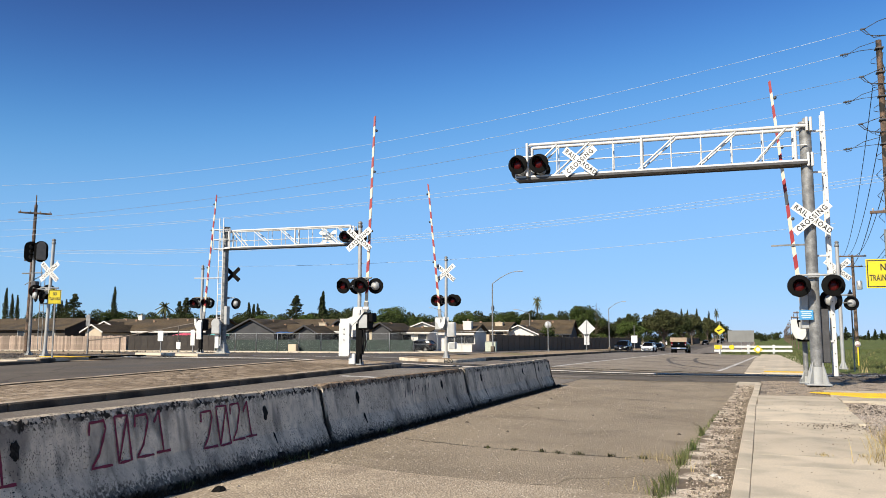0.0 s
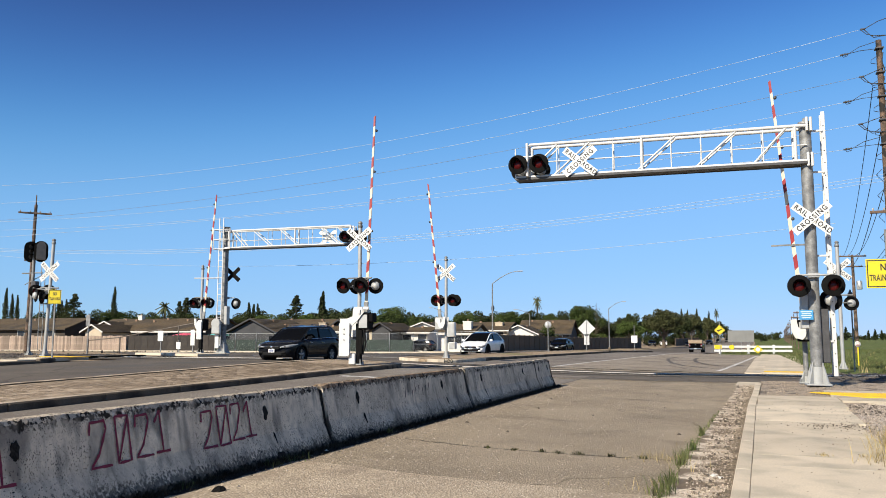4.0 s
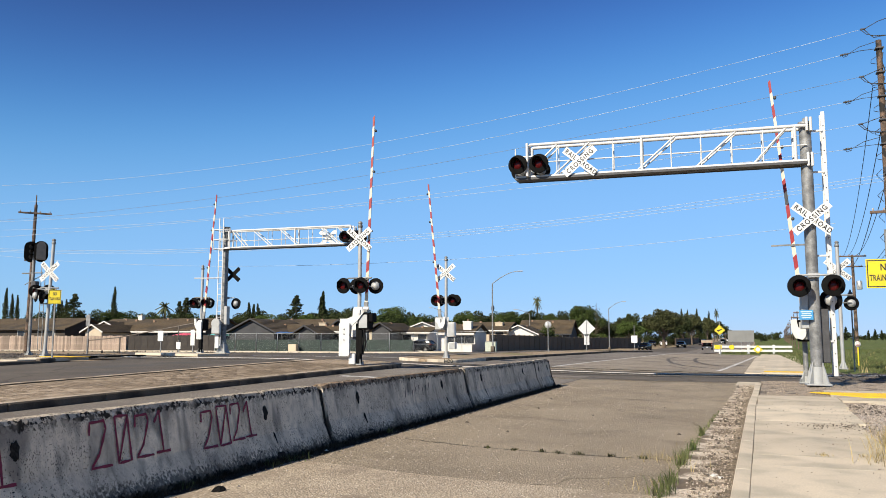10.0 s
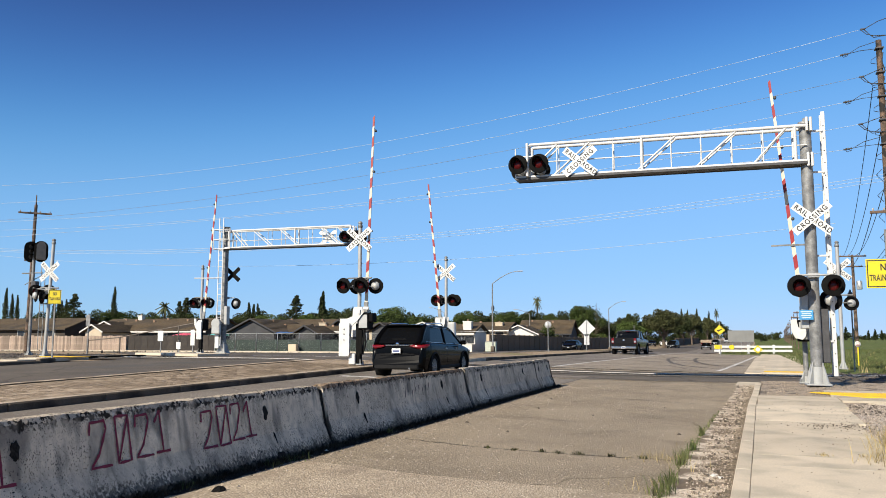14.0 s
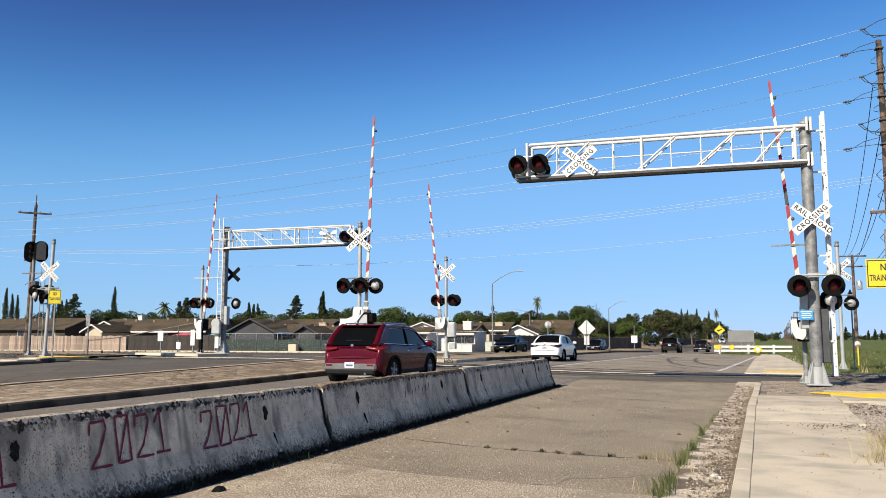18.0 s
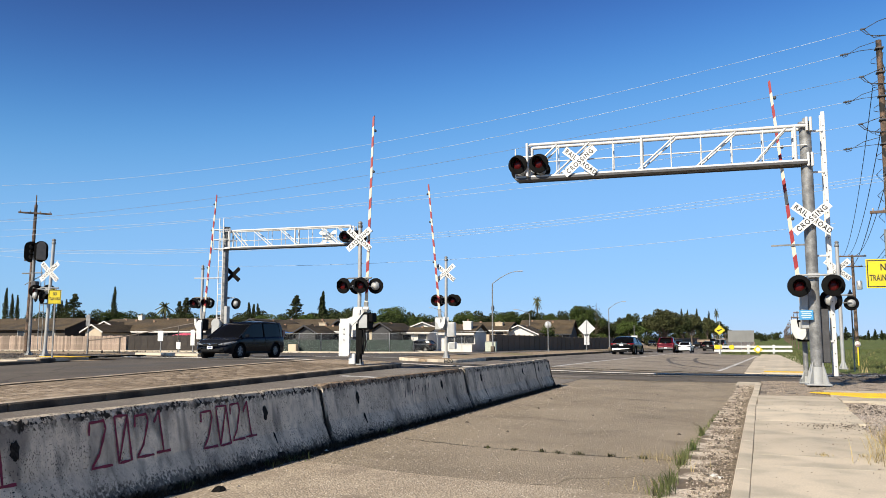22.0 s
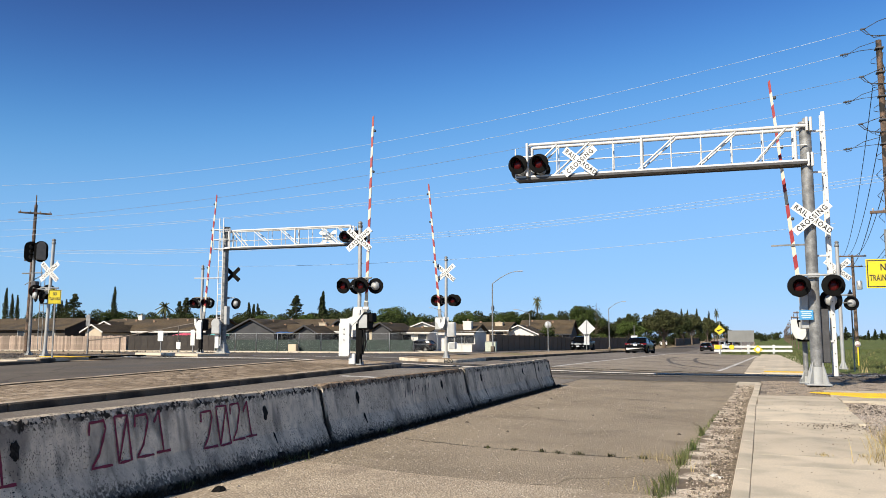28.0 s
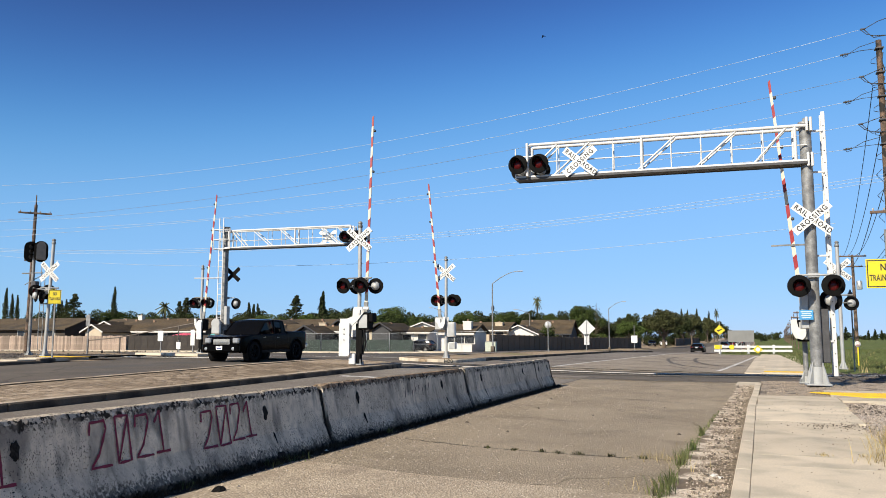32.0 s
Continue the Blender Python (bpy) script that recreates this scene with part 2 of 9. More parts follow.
    rusty = math_('MULTIPLY', rng_(y, 9.45, 9.55), rng_(y, 15.3, 15.4, 1.0, .0))
    col = mix(math_('MULTIPLY', math_('MULTIPLY', rusty, rng_(z, .765, .785)), rng_(tex(9.0, (1, 1, 1)), .36, .5, .2, .85)), col, (.20, .115, .055, 1))
    chips = math_('MULTIPLY', rng_(z, .70, .775), rng_(tex(27.0, (1, 1, 1), 9.0), .50, .54))
    col = mix(math_('MULTIPLY', chips, rng_(tex(4.0, (1, 1, 1), 4.0), .36, .5)), col, (.03, .026, .022, 1))
    # hairline crazing in patches, and fine mottling
    vo = nt.nodes.new("ShaderNodeTexVoronoi")
    vo.feature = 'DISTANCE_TO_EDGE'
    vo.inputs["Scale"].default_value = 7.0
    wv = nt.nodes.new("ShaderNodeMix")
    wv.data_type, wv.blend_type = 'RGBA', 'LINEAR_LIGHT'
    wv.inputs[0].default_value = .12
    nz = nt.nodes.new("ShaderNodeTexNoise")
    nz.inputs["Scale"].default_value = 9.0
    nt.links.new(geo.outputs["Position"], nz.inputs["Vector"])
    nt.links.new(geo.outputs["Position"], wv.inputs[6])
    nt.links.new(nz.outputs[1], wv.inputs[7])
    nt.links.new(wv.outputs[2], vo.inputs["Vector"])
    craze = math_('MULTIPLY', rng_(vo.outputs["Distance"], .0, .022, 1.0, .0), rng_(tex(1.3, (1, 1, 1)), .50, .60))
    col = mix(math_('MULTIPLY', craze, .8), col, (.06, .052, .045, 1))
    col = mix(rng_(tex(12.0, (1, 1, .7), 8.0), .45, .70, 0, .45), col, (.31, .265, .21, 1))
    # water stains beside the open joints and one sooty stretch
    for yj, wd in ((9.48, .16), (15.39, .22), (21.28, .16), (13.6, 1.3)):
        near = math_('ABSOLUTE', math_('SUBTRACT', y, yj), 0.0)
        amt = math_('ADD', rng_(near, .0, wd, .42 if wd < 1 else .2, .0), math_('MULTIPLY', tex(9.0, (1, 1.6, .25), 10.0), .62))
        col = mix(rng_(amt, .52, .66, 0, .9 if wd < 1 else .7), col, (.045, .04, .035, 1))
    nt.links.new(col, bsdf.inputs["Base Color"])
    bsdf.inputs["Roughness"].default_value = .9
    bsdf.inputs["Specular IOR Level"].default_value = .06
    bp = nt.nodes.new("ShaderNodeBump")
    bp.inputs["Strength"].default_value, bp.inputs["Distance"].default_value = .6, .02
    nt.links.new(math_('ADD', tex(34.0, (1, 1, 1), 4.0), tex(9.0, (1, 1, .3), 6.0)), bp.inputs["Height"])
    nt.links.new(bp.outputs[0], bsdf.inputs["Normal"])
    return mt


asphalt_pale = surface("pale_worn_asphalt", (.41, .34, .255), (.33, .27, .20), .95, scale=.8, fine=48, bump=.9, fine_mix=.42, spec=.2, stain=(.27, .22, .165), stain_scale=1.3, stain_at=(.54, .68), speck=(.72, .63, .50), speck_scale=30, speck_at=(.22, .36))
asphalt_old = cracked(surface("old_asphalt", (.305, .252, .184), (.235, .194, .142), .95, scale=.45, fine=50, bump=.9, fine_mix=.42, stain=(.175, .145, .108), stain_scale=.8, stain_at=(.53, .78), spec=.2, speck=(.58, .50, .40), speck_scale=26, speck_at=(.2, .34)), .07, .0022, .6)
asphalt = cracked(surface("grey_asphalt", (.128, .109, .088), (.085, .073, .060), .9, scale=.5, fine=45, bump=.4, fine_mix=.35, stain=(.085, .08, .075), stain_scale=.3, stain_at=(.55, .7), spec=.25), .12, .008, .55)
asphalt_lane = cracked(surface("dusty_grey_asphalt", (.21, .185, .158), (.148, .13, .11), .92, scale=.4, fine=45, bump=.5, fine_mix=.35, stain=(.13, .113, .096), stain_scale=.35, stain_at=(.52, .7), spec=.2, speck=(.42, .37, .31), speck_scale=20, speck_at=(.18, .3)), .10, .006, .6)
asphalt_shoulder = cracked(surface("tan_worn_asphalt", (.285, .244, .195), (.22, .187, .148), .94, scale=.35, fine=45, bump=.6, fine_mix=.35, stain=(.17, .145, .115), stain_scale=.5, stain_at=(.54, .7), spec=.2, speck=(.52, .46, .38), speck_scale=20, speck_at=(.18, .3)), .09, .006, .6)
dark_asphalt = surface("dark_crossing_asphalt", (.085, .074, .063), (.055, .049, .043), .9, scale=.8, fine=40, bump=.4, fine_mix=.3, spec=.1)
dirt = surface("dry_dirt", (.34, .26, .18), (.25, .19, .13), .95, scale=.4, fine=14, bump=.6, fine_mix=.35, stain=(.17, .16, .07), stain_scale=.25, stain_at=(.52, .66), spec=.15)
grass_land = surface("field_grass_soil", (.075, .11, .028), (.12, .13, .045), .95, scale=.12, fine=3.0, bump=.8, fine_mix=.5, spec=.1)
concrete = surface("pale_sidewalk_concrete", (.575, .495, .38), (.465, .405, .315), .9, scale=.7, fine=60, bump=.25, fine_mix=.10, stain=(.33, .30, .235), stain_scale=1.7, stain_at=(.47, .74), rand=.12, spec=.25, speck=(.20, .175, .14), speck_scale=22, speck_at=(.05, .11))
# dark tone: dirt plus the shade on the median's kerb faces
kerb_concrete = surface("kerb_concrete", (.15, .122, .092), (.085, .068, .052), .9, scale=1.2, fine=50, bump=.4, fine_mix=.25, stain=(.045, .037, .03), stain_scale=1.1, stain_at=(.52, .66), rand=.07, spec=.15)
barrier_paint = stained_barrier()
galv = surface("galvanised_steel", (.265, .269, .265), (.133, .135, .134), .6, .3, scale=4.5, fine=30, bump=.06, fine_mix=.16)
alum = surface("white_aluminium_paint", (.598, .598, .576), (.528, .528, .506), .45, .0, scale=3, fine=50, bump=.05, fine_mix=.06, stain=(.55, .52, .47), stain_scale=4, stain_at=(.66, .8))
silver = surface("silver_painted_steel", (.390, .398, .390), (.330, .338, .330), .5, .2, scale=4, fine=40, bump=.06, fine_mix=.08)
black_metal = surface("matt_black_metal", (.006, .006, .006), (.004, .004, .004), .85, scale=6, fine=60, bump=.05, fine_mix=.15, spec=.12)
dark_box = surface("dark_grey_steel_box", (.06, .06, .062), (.04, .04, .042), .55, scale=5, fine=50, bump=.05)
sign_white = surface("white_sign_sheeting", (.648, .648, .621), (.594, .594, .567), .5, scale=4, fine=60, bump=.02, fine_mix=.04, stain=(.6, .58, .54), stain_scale=5, stain_at=(.66, .85))
sign_back = surface("bare_aluminium_sign_back", (.527, .535, .535), (.459, .468, .468), .5, .35, scale=4, fine=40, bump=.03, fine_mix=.06)
sign_yellow = surface("yellow_sign_sheeting", (.598, .493, .009), (.546, .431, .009), .5, scale=4, fine=60, bump=.02, fine_mix=.04)
letter_black = surface("black_sign_ink", (.012, .012, .012), (.02, .02, .02), .55, bump=0)
sign_blue = surface("blue_sign_sheeting", (.051, .272, .527), (.043, .230, .468), .5, scale=8, bump=.02, fine_mix=.05)
red_band = surface("red_reflective_band", (.302, .018, .022), (.245, .014, .018), .5, scale=10, fine=60, bump=.03, fine_mix=.1)
cream_band = surface("faded_white_band", (.624, .560, .440), (.560, .496, .384), .55, scale=8, fine=60, bump=.03, fine_mix=.08)
red_lens = surface("dark_red_lens", (.075, .004, .005), (.05, .003, .004), .3, bump=0, scale=20, spec=.25)
tactile = surface("yellow_tactile_paint", (.74, .47, .02), (.62, .40, .03), .8, scale=4, fine=60, bump=.4, fine_mix=.15, stain=(.42, .33, .16), stain_scale=3, stain_at=(.6, .8))
road_paint = surface("worn_white_road_paint", (.62, .60, .56), (.40, .38, .35), .8, scale=3, fine=30, bump=.2, fine_mix=.25, stain=(.2, .19, .17), stain_scale=2.5, stain_at=(.54, .66))
wood_pole = surface("weathered_pole_wood", (.160, .104, .070), (.072, .050, .036), .9, scale=5, fine=22, bump=.5, fine_mix=.4, stain=(.016, .014, .012), stain_scale=1.6, stain_at=(.53, .58))
porcelain = surface("grey_porcelain", (.35, .34, .33), (.3, .29, .28), .3, bump=0)
wire_metal = surface("bright_wire", (.36, .43, .50), (.36, .43, .50), .5, .0, bump=0, fine_mix=.0)
wire_black = surface("black_cable", (.03, .03, .03), (.02, .02, .02), .6, bump=0)
ballast = surface("grey_ballast", (.125, .112, .10), (.06, .055, .05), .95, scale=9, fine=30, bump=1.0, fine_mix=.5)
gravel_mat = surface("pale_gravel", (.50, .43, .36), (.26, .22, .185), .95, scale=20, fine=60, bump=1.0, fine_mix=.5, rand=.25)
dark_gravel = surface("brown_gravel_bed", (.25, .2, .15), (.33, .27, .205), .95, scale=5, fine=40, bump=1.0, fine_mix=.45, stain=(.10, .084, .066), stain_scale=3, stain_at=(.54, .64), speck=(.55, .49, .40), speck_scale=26, speck_at=(.2, .34))
rail_steel = surface("worn_rail_steel", (.62, .58, .53), (.5, .46, .41), .42, .35, scale=4, fine=40, bump=.1)


def stamped(name, a, b, dirt_c):
    """Dusty stamped pavers: broad dust, patchy dirt and grit in world space, each piece a little lighter or darker."""
    mt = bpy.data.materials.new(name)
    mt.use_nodes = True
    nt = mt.node_tree
    bsdf = nt.nodes["Principled BSDF"]
    geo = nt.nodes.new("ShaderNodeNewGeometry")

    def tex(scale, lo, hi, detail=8.0):
        n = nt.nodes.new("ShaderNodeTexNoise")
        n.inputs["Scale"].default_value, n.inputs["Detail"].default_value = scale, detail
        nt.links.new(geo.outputs["Position"], n.inputs["Vector"])
        r = nt.nodes.new("ShaderNodeMapRange")
        r.inputs[1].default_value, r.inputs[2].default_value = lo, hi
        nt.links.new(n.outputs[0], r.inputs[0])
        return r.outputs[0]

    def mix(fac, c1, c2):
        x = nt.nodes.new("ShaderNodeMix")
        x.data_type = 'RGBA'
        nt.links.new(fac, x.inputs[0])
        for k, v in ((6, c1), (7, c2)):
            if isinstance(v, tuple):
                x.inputs[k].default_value = (*v, 1)
            else:
                nt.links.new(v, x.inputs[k])
        return x.outputs[2]
    col = mix(tex(.9, .35, .65), a, b)
    col = mix(tex(15.0, .50, .70), col, dirt_c)
    col = mix(tex(44.0, .56, .68), col, tuple(v * .62 for v in dirt_c))
    col = mix(tex(2.3, .56, .68), col, tuple(min(1, v * 1.2) for v in a))
    tone_r = nt.nodes.new("ShaderNodeMapRange")
    tone_r.inputs[3].default_value, tone_r.inputs[4].default_value = .94, 1.06
    nt.links.new(geo.outputs["Random Per Island"], tone_r.inputs[0])
    hs = nt.nodes.new("ShaderNodeHueSaturation")
    nt.links.new(tone_r.outputs[0], hs.inputs["Value"])
    nt.links.new(col, hs.inputs["Color"])
    nt.links.new(hs.outputs[0], bsdf.inputs["Base Color"])
    bsdf.inputs["Roughness"].default_value = .95
    bsdf.inputs["Specular IOR Level"].default_value = .1
    bp = nt.nodes.new("ShaderNodeBump")
    bp.inputs["Strength"].default_value, bp.inputs["Distance"].default_value = .8, .02
    nt.links.new(tex(18.0, .3, .7), bp.inputs["Height"])
    nt.links.new(bp.outputs[0], bsdf.inputs["Normal"])
    return mt


paver = stamped("tan_stamped_pavers", (.40, .318, .232), (.30, .235, .17), (.19, .147, .106))
roof_brown = surface("brown_shingle_roof", (.092, .066, .036), (.064, .046, .026), .9, scale=.5, fine=7, bump=.7, fine_mix=.35, stain=(.045, .035, .024), stain_scale=.25, stain_at=(.52, .66))
stucco_cream = surface("cream_stucco", (.496, .416, .304), (.448, .376, .272), .9, scale=1, fine=30, bump=.2, fine_mix=.06)
stucco_white = surface("white_stucco", (.624, .608, .560), (.560, .544, .504), .9, scale=1, fine=30, bump=.2, fine_mix=.06)
eave_shade_teal = surface("eave_shaded_teal_siding", (.0413, .0488, .0525), (.0300, .0360, .0390), .85, scale=1, fine=20, bump=.2, fine_mix=.1)
eave_shade_brown = surface("eave_shaded_brown_siding", (.0450, .0345, .0255), (.0338, .0263, .0195), .85, scale=1, fine=20, bump=.2, fine_mix=.1)
siding_grey = surface("blue_grey_siding", (.0475, .0482, .0518), (.0360, .0367, .0396), .8, scale=1, fine=20, bump=.2, fine_mix=.1)
fence_wood = surface("sun_bleached_fence_boards", (.335, .258, .200), (.215, .165, .128), .9, scale=1.4, fine=12, bump=.3, fine_mix=.25, rand=.36)
fence_dark = surface("dark_brown_wall", (.115, .085, .058), (.085, .063, .043), .9, scale=.6, fine=14, bump=.3, fine_mix=.15, rand=.16)
fence_black = surface("dark_stained_boards", (.040, .034, .028), (.028, .023, .020), .9, scale=1.5, fine=14, bump=.3, fine_mix=.2, rand=.2)
chain = surface("chainlink_wire", (.38, .40, .40), (.3, .32, .32), .5, .6, bump=0)
green_slat = surface("green_screen_cloth", (.0210, .0364, .0294), (.0126, .0238, .0196), .8, scale=1.2, fine=10, bump=.2, fine_mix=.3)
glass_dark = surface("dark_house_glass", (.02, .022, .025), (.03, .032, .035), .08, bump=0)
umbrella_pink = surface("pink_canvas", (.62, .10, .16), (.55, .08, .13), .8, scale=3, bump=.1)
canopy_teal = surface("teal_canvas", (.12, .42, .40), (.10, .36, .34), .8, scale=3, bump=.1)
spray_red = surface("dark_red_spray_paint", (.20, .012, .040), (.13, .008, .026), .7, scale=20, fine=80, bump=.1, fine_mix=.2)
mirror_metal = surface("chrome", (.66, .67, .69), (.62, .63, .65), .14, 1.0, bump=0, fine_mix=.02)
rubber = surface("tyre_rubber", (.008, .008, .008), (.011, .0105, .010), .9, scale=12, fine=60, bump=.2, spec=.12)
rim_alloy = surface("alloy_rim", (.30, .305, .31), (.25, .255, .26), .42, .6, scale=8, bump=0, fine_mix=.04)
car_glass = surface("tinted_car_glass", (.003, .0032, .0035), (.004, .0042, .0045), .03, scale=1, bump=0, spec=.13)
plastic_black = surface("black_bumper_plastic", (.008, .008, .008), (.011, .011, .0115), .7, scale=6, fine=60, bump=.08, spec=.15)
lamp_red = surface("red_tail_lens", (.17, .007, .011), (.12, .005, .008), .15, bump=0, coat=.2, fine_mix=.05)
lamp_smoked = surface("smoked_tail_lens", (.035, .008, .009), (.02, .006, .007), .15, bump=0, coat=.2, fine_mix=.05)
lamp_clear = surface("clear_headlamp_lens", (.36, .375, .39), (.28, .29, .30), .15, .3, bump=0, coat=.3, fine_mix=.05)
plate_white = surface("white_plate", (.75, .75, .74), (.68, .68, .68), .5, bump=0)
plate_ink = surface("blue_grey_plate_ink", (.08, .10, .22), (.06, .08, .18), .6, bump=0)


def foliage(name, a, b):
    mt = surface(name, a, b, .75, scale=.5, fine=3, bump=0, fine_mix=.4, rand=.12, spec=.2)
    nt = mt.node_tree
    bsdf = nt.nodes["Principled BSDF"]
    src = bsdf.inputs["Base Color"].links[0].from_socket
    geo = nt.nodes.new("ShaderNodeNewGeometry")
    hs = nt.nodes.new("ShaderNodeHueSaturation")
    rr = nt.nodes.new("ShaderNodeMapRange")
    rr.inputs[3].default_value, rr.inputs[4].default_value = .55, 1.5
    nt.links.new(geo.outputs["Random Per Island"], rr.inputs[0])
    nt.links.new(rr.outputs[0], hs.inputs["Value"])
    nt.links.new(src, hs.inputs["Color"])
    nt.links.new(hs.outputs[0], bsdf.inputs["Base Color"])
    return mt


leaf_mid = foliage("mid_green_leaves", (.0476, .0697, .0153), (.0323, .0467, .0119))
leaf_dark = foliage("dark_green_leaves", (.0370, .0475, .0150), (.0246, .0326, .0114))
leaf_light = foliage("light_green_leaves", (.0722, .1038, .0229), (.0510, .0748, .0176))
leaf_olive = foliage("grey_olive_leaves", (.072, .078, .03), (.046, .05, .021))
leaf_palm = foliage("palm_fronds", (.09, .10, .04), (.06, .07, .03))
grass_leaf = foliage("green_grass_blades", (.072, .098, .03), (.105, .112, .045))
dry_leaf = foliage("dry_straw_blades", (.34, .27, .13), (.26, .21, .10))
bark = surface("grey_brown_bark", (.12, .09, .065), (.08, .06, .045), .95, scale=3, fine=20, bump=.5)


def car_paint(name, c, metal=.25, coat=.3, spec=.3):
    return surface(name, c, tuple(v * .93 for v in c), .16, metal, scale=1.5, fine=400, bump=0, fine_mix=.05, coat=coat, spec=spec)


paint_black = car_paint("black_car_paint", (.0020, .0020, .0022), 0, .035, .065)
paint_matt = surface("dull_black_truck_paint", (.0022, .0022, .0023), (.0018, .0018, .0019), .2, scale=1.5, bump=0, fine_mix=.05, spec=.05)
paint_grey = car_paint("granite_grey_car_paint", (.012, .012, .013), .15, .10, .15)
paint_slate = car_paint("slate_grey_car_paint", (.0095, .0105, .013), .1, .06, .12)
paint_white = car_paint("white_car_paint", (.78, .78, .77), 0)
paint_red = car_paint("cherry_red_car_paint", (.085, .004, .011), .25, .12, .15)
paint_tan = surface("tan_load_boards", (.42, .32, .22), (.34, .26, .18), .8, scale=3, fine=30, bump=.2)

bumper_grey = surface("grey_bumper_plastic", (.13, .13, .13), (.10, .10, .10), .6, scale=5, fine=60, bump=.05, fine_mix=.08)


# ---- ground, roads, kerbs ----
def structure(ob):
    ob["kind"] = "structure"
    return ob


def graded(lo, hi, near_lo, near_hi, step):
    out = list(np.arange(near_lo, near_hi + .01, step))
    d, p = step, out[-1]
    while p < hi:
        d *= 1.5
        p = min(hi, p + d)
        out.append(p)
    d, p = step, out[0]
    while p > lo:
        d *= 1.5
        p = max(lo, p - d)
        out.insert(0, p)
    return out


def sheet(name, xs, ys, height, material):
    s = Solid()
    nx = len(xs)
    vs = [(x, y, height(x, y)) for y in ys for x in xs]
    fs = [(j * nx + i, j * nx + i + 1, (j + 1) * nx + i + 1, (j + 1) * nx + i) for j in range(len(ys) - 1) for i in range(nx - 1)]
    s.add(vs, fs, True)
    return structure(part(name, s.raw(name), material))


sheet("ground", graded(-2600, 2600, -70, 20, 2.0), graded(-900, 4200, -20, 130, 2.0), lambda x, y: land(x, y) - .07, dirt)


def strip(name, left, right, ys, dz, material, nx=10, skirt=.12, kind="structure"):
    """A sheet between two edges given as x over y, with its sides turned down."""
    s = Solid()
    vs, fs = [], []
    n = nx + 3
    for y in ys:
        a, b = left(y), right(y)
        row = [(a, y, land(a, y) + dz - skirt)]
        for i in range(nx + 1):
            x = a + (b - a) * i / nx
            row.append((x, y, land(x, y) + dz))
        row.append((b, y, land(b, y) + dz - skirt))
        vs += row
    for j in range(len(ys) - 1):
        for i in range(n - 1):
            fs.append((j * n + i, j * n + i + 1, (j + 1) * n + i + 1, (j + 1) * n + i))
    s.add(vs, fs, False)
    s.add(vs[:n], [tuple(range(n))])
    s.add(vs[-n:], [tuple(range(n))[::-1]])
    ob = part(name, s.raw(name), material)
    ob["kind"] = kind
    return ob


def ysteps(a, b, step=1.5):
    n = max(2, int(abs(b - a) / step) + 1)
    return [a + (b - a) * i / (n - 1) for i in range(n)]


LANE_R = [(-55.77, -10.39), (-0.6, -10.39), (22.39, -10.39), (32.51, -10.39), (42.63, -10.24), (58.3, -9.7), (65.69, -9.1), (85.09, -7.62), (105.39, -6.43), (126.59, -5.44), (146.83, -4.6), (183.52, -2.5), (238.42, 0), (384.3, 3), (639.18, 2)]
LANE_TURN = [(85.09, -7.62), (105.39, -6.43), (126.59, -5.44), (146.83, -5.34), (183.52, -6.93), (195, -11), (205, -20), (212, -34)]
LANE_IN = [(-56.26, -19), (35.7, -19), (54.12, -18.4), (74.43, -17.02), (93.83, -15.44), (107.7, -14.15), (137.23, -12.47), (183.13, -9.6), (238.02, -7), (383.91, -4), (638.79, -5)]
LANE_OFF = [(170, -13.5), (178, -13.3), (184, -11.6), (190, -9.9), (215, -8.2), (238.02, -7), (383.91, -4), (638.79, -5)]


def track_y(x):
    """The track crosses the road at a slight skew."""
    return 32.37 + .0573 * x


def right_edge(y):
    return lerp_at(y, [(-55.21, -0.56), (27.57, -0.3), (34.03, 0.1), (55.23, 0.99), (72.74, 1.58), (73.38, -3.36), (105.56, -3.36), (126.76, -2.57), (146.99, -1.6), (183.68, .6), (238.57, 3.0), (384.47, 6.2), (639.35, 5.2)])


def left_edge(y):
    return lerp_at(y, [(-56.68, -26.22), (38.96, -26.22), (46.12, -29.69), (53.36, -31.66), (86.64, -28.7), (104.42, -23.25), (136.83, -19.3), (182.76, -16.6), (237.65, -13.8), (383.54, -10.8), (638.39, -11.8)])


strip("road", left_edge, lambda y: -5.15 if y <= 27.382 else 3.2 if y < 34.5 else right_edge(y), ysteps(-620, -70, 11) + ysteps(-60, 27.38, 1.5) + [27.385] + ysteps(28.5, 34.49, 1.5) + [34.51] + ysteps(36, 120, 1.5) + ysteps(123, 640, 9), 0.0, asphalt, 18)
# dusty through lanes beside the medians, and the tan worn shoulder beyond the track
strip("road_lane", lambda y: -12.6, lambda y: -5.2, ysteps(-60, 29.4, 1.5), .004, asphalt_lane, 6, .02)
strip("road_lane", lambda y: lerp_at(y, [(34.21, -12.72), (54.47, -12.33), (72.94, -10.84), (95.12, -9.06), (105, -8.9), (640, -2)]), right_edge, ysteps(34.7, 120, 1.5) + ysteps(126, 640, 9), .004, asphalt_lane, 8, .02)
strip("road_shoulder", lambda y: lerp_at(y, [(36.77, -8.15), (45.53, -7.72), (56.61, -7.02), (68.62, -6.03), (87.08, -4.85)]), lambda y: right_edge(y) - .02, ysteps(34.75, 76, 1.2), .008, asphalt_shoulder, 8, .02)
# side street that leaves to the left beyond the track
strip("side_road", lambda y: -150.0, lambda y: left_edge(y) + .02, ysteps(38, 84.5, 2), -.004, asphalt, 40)
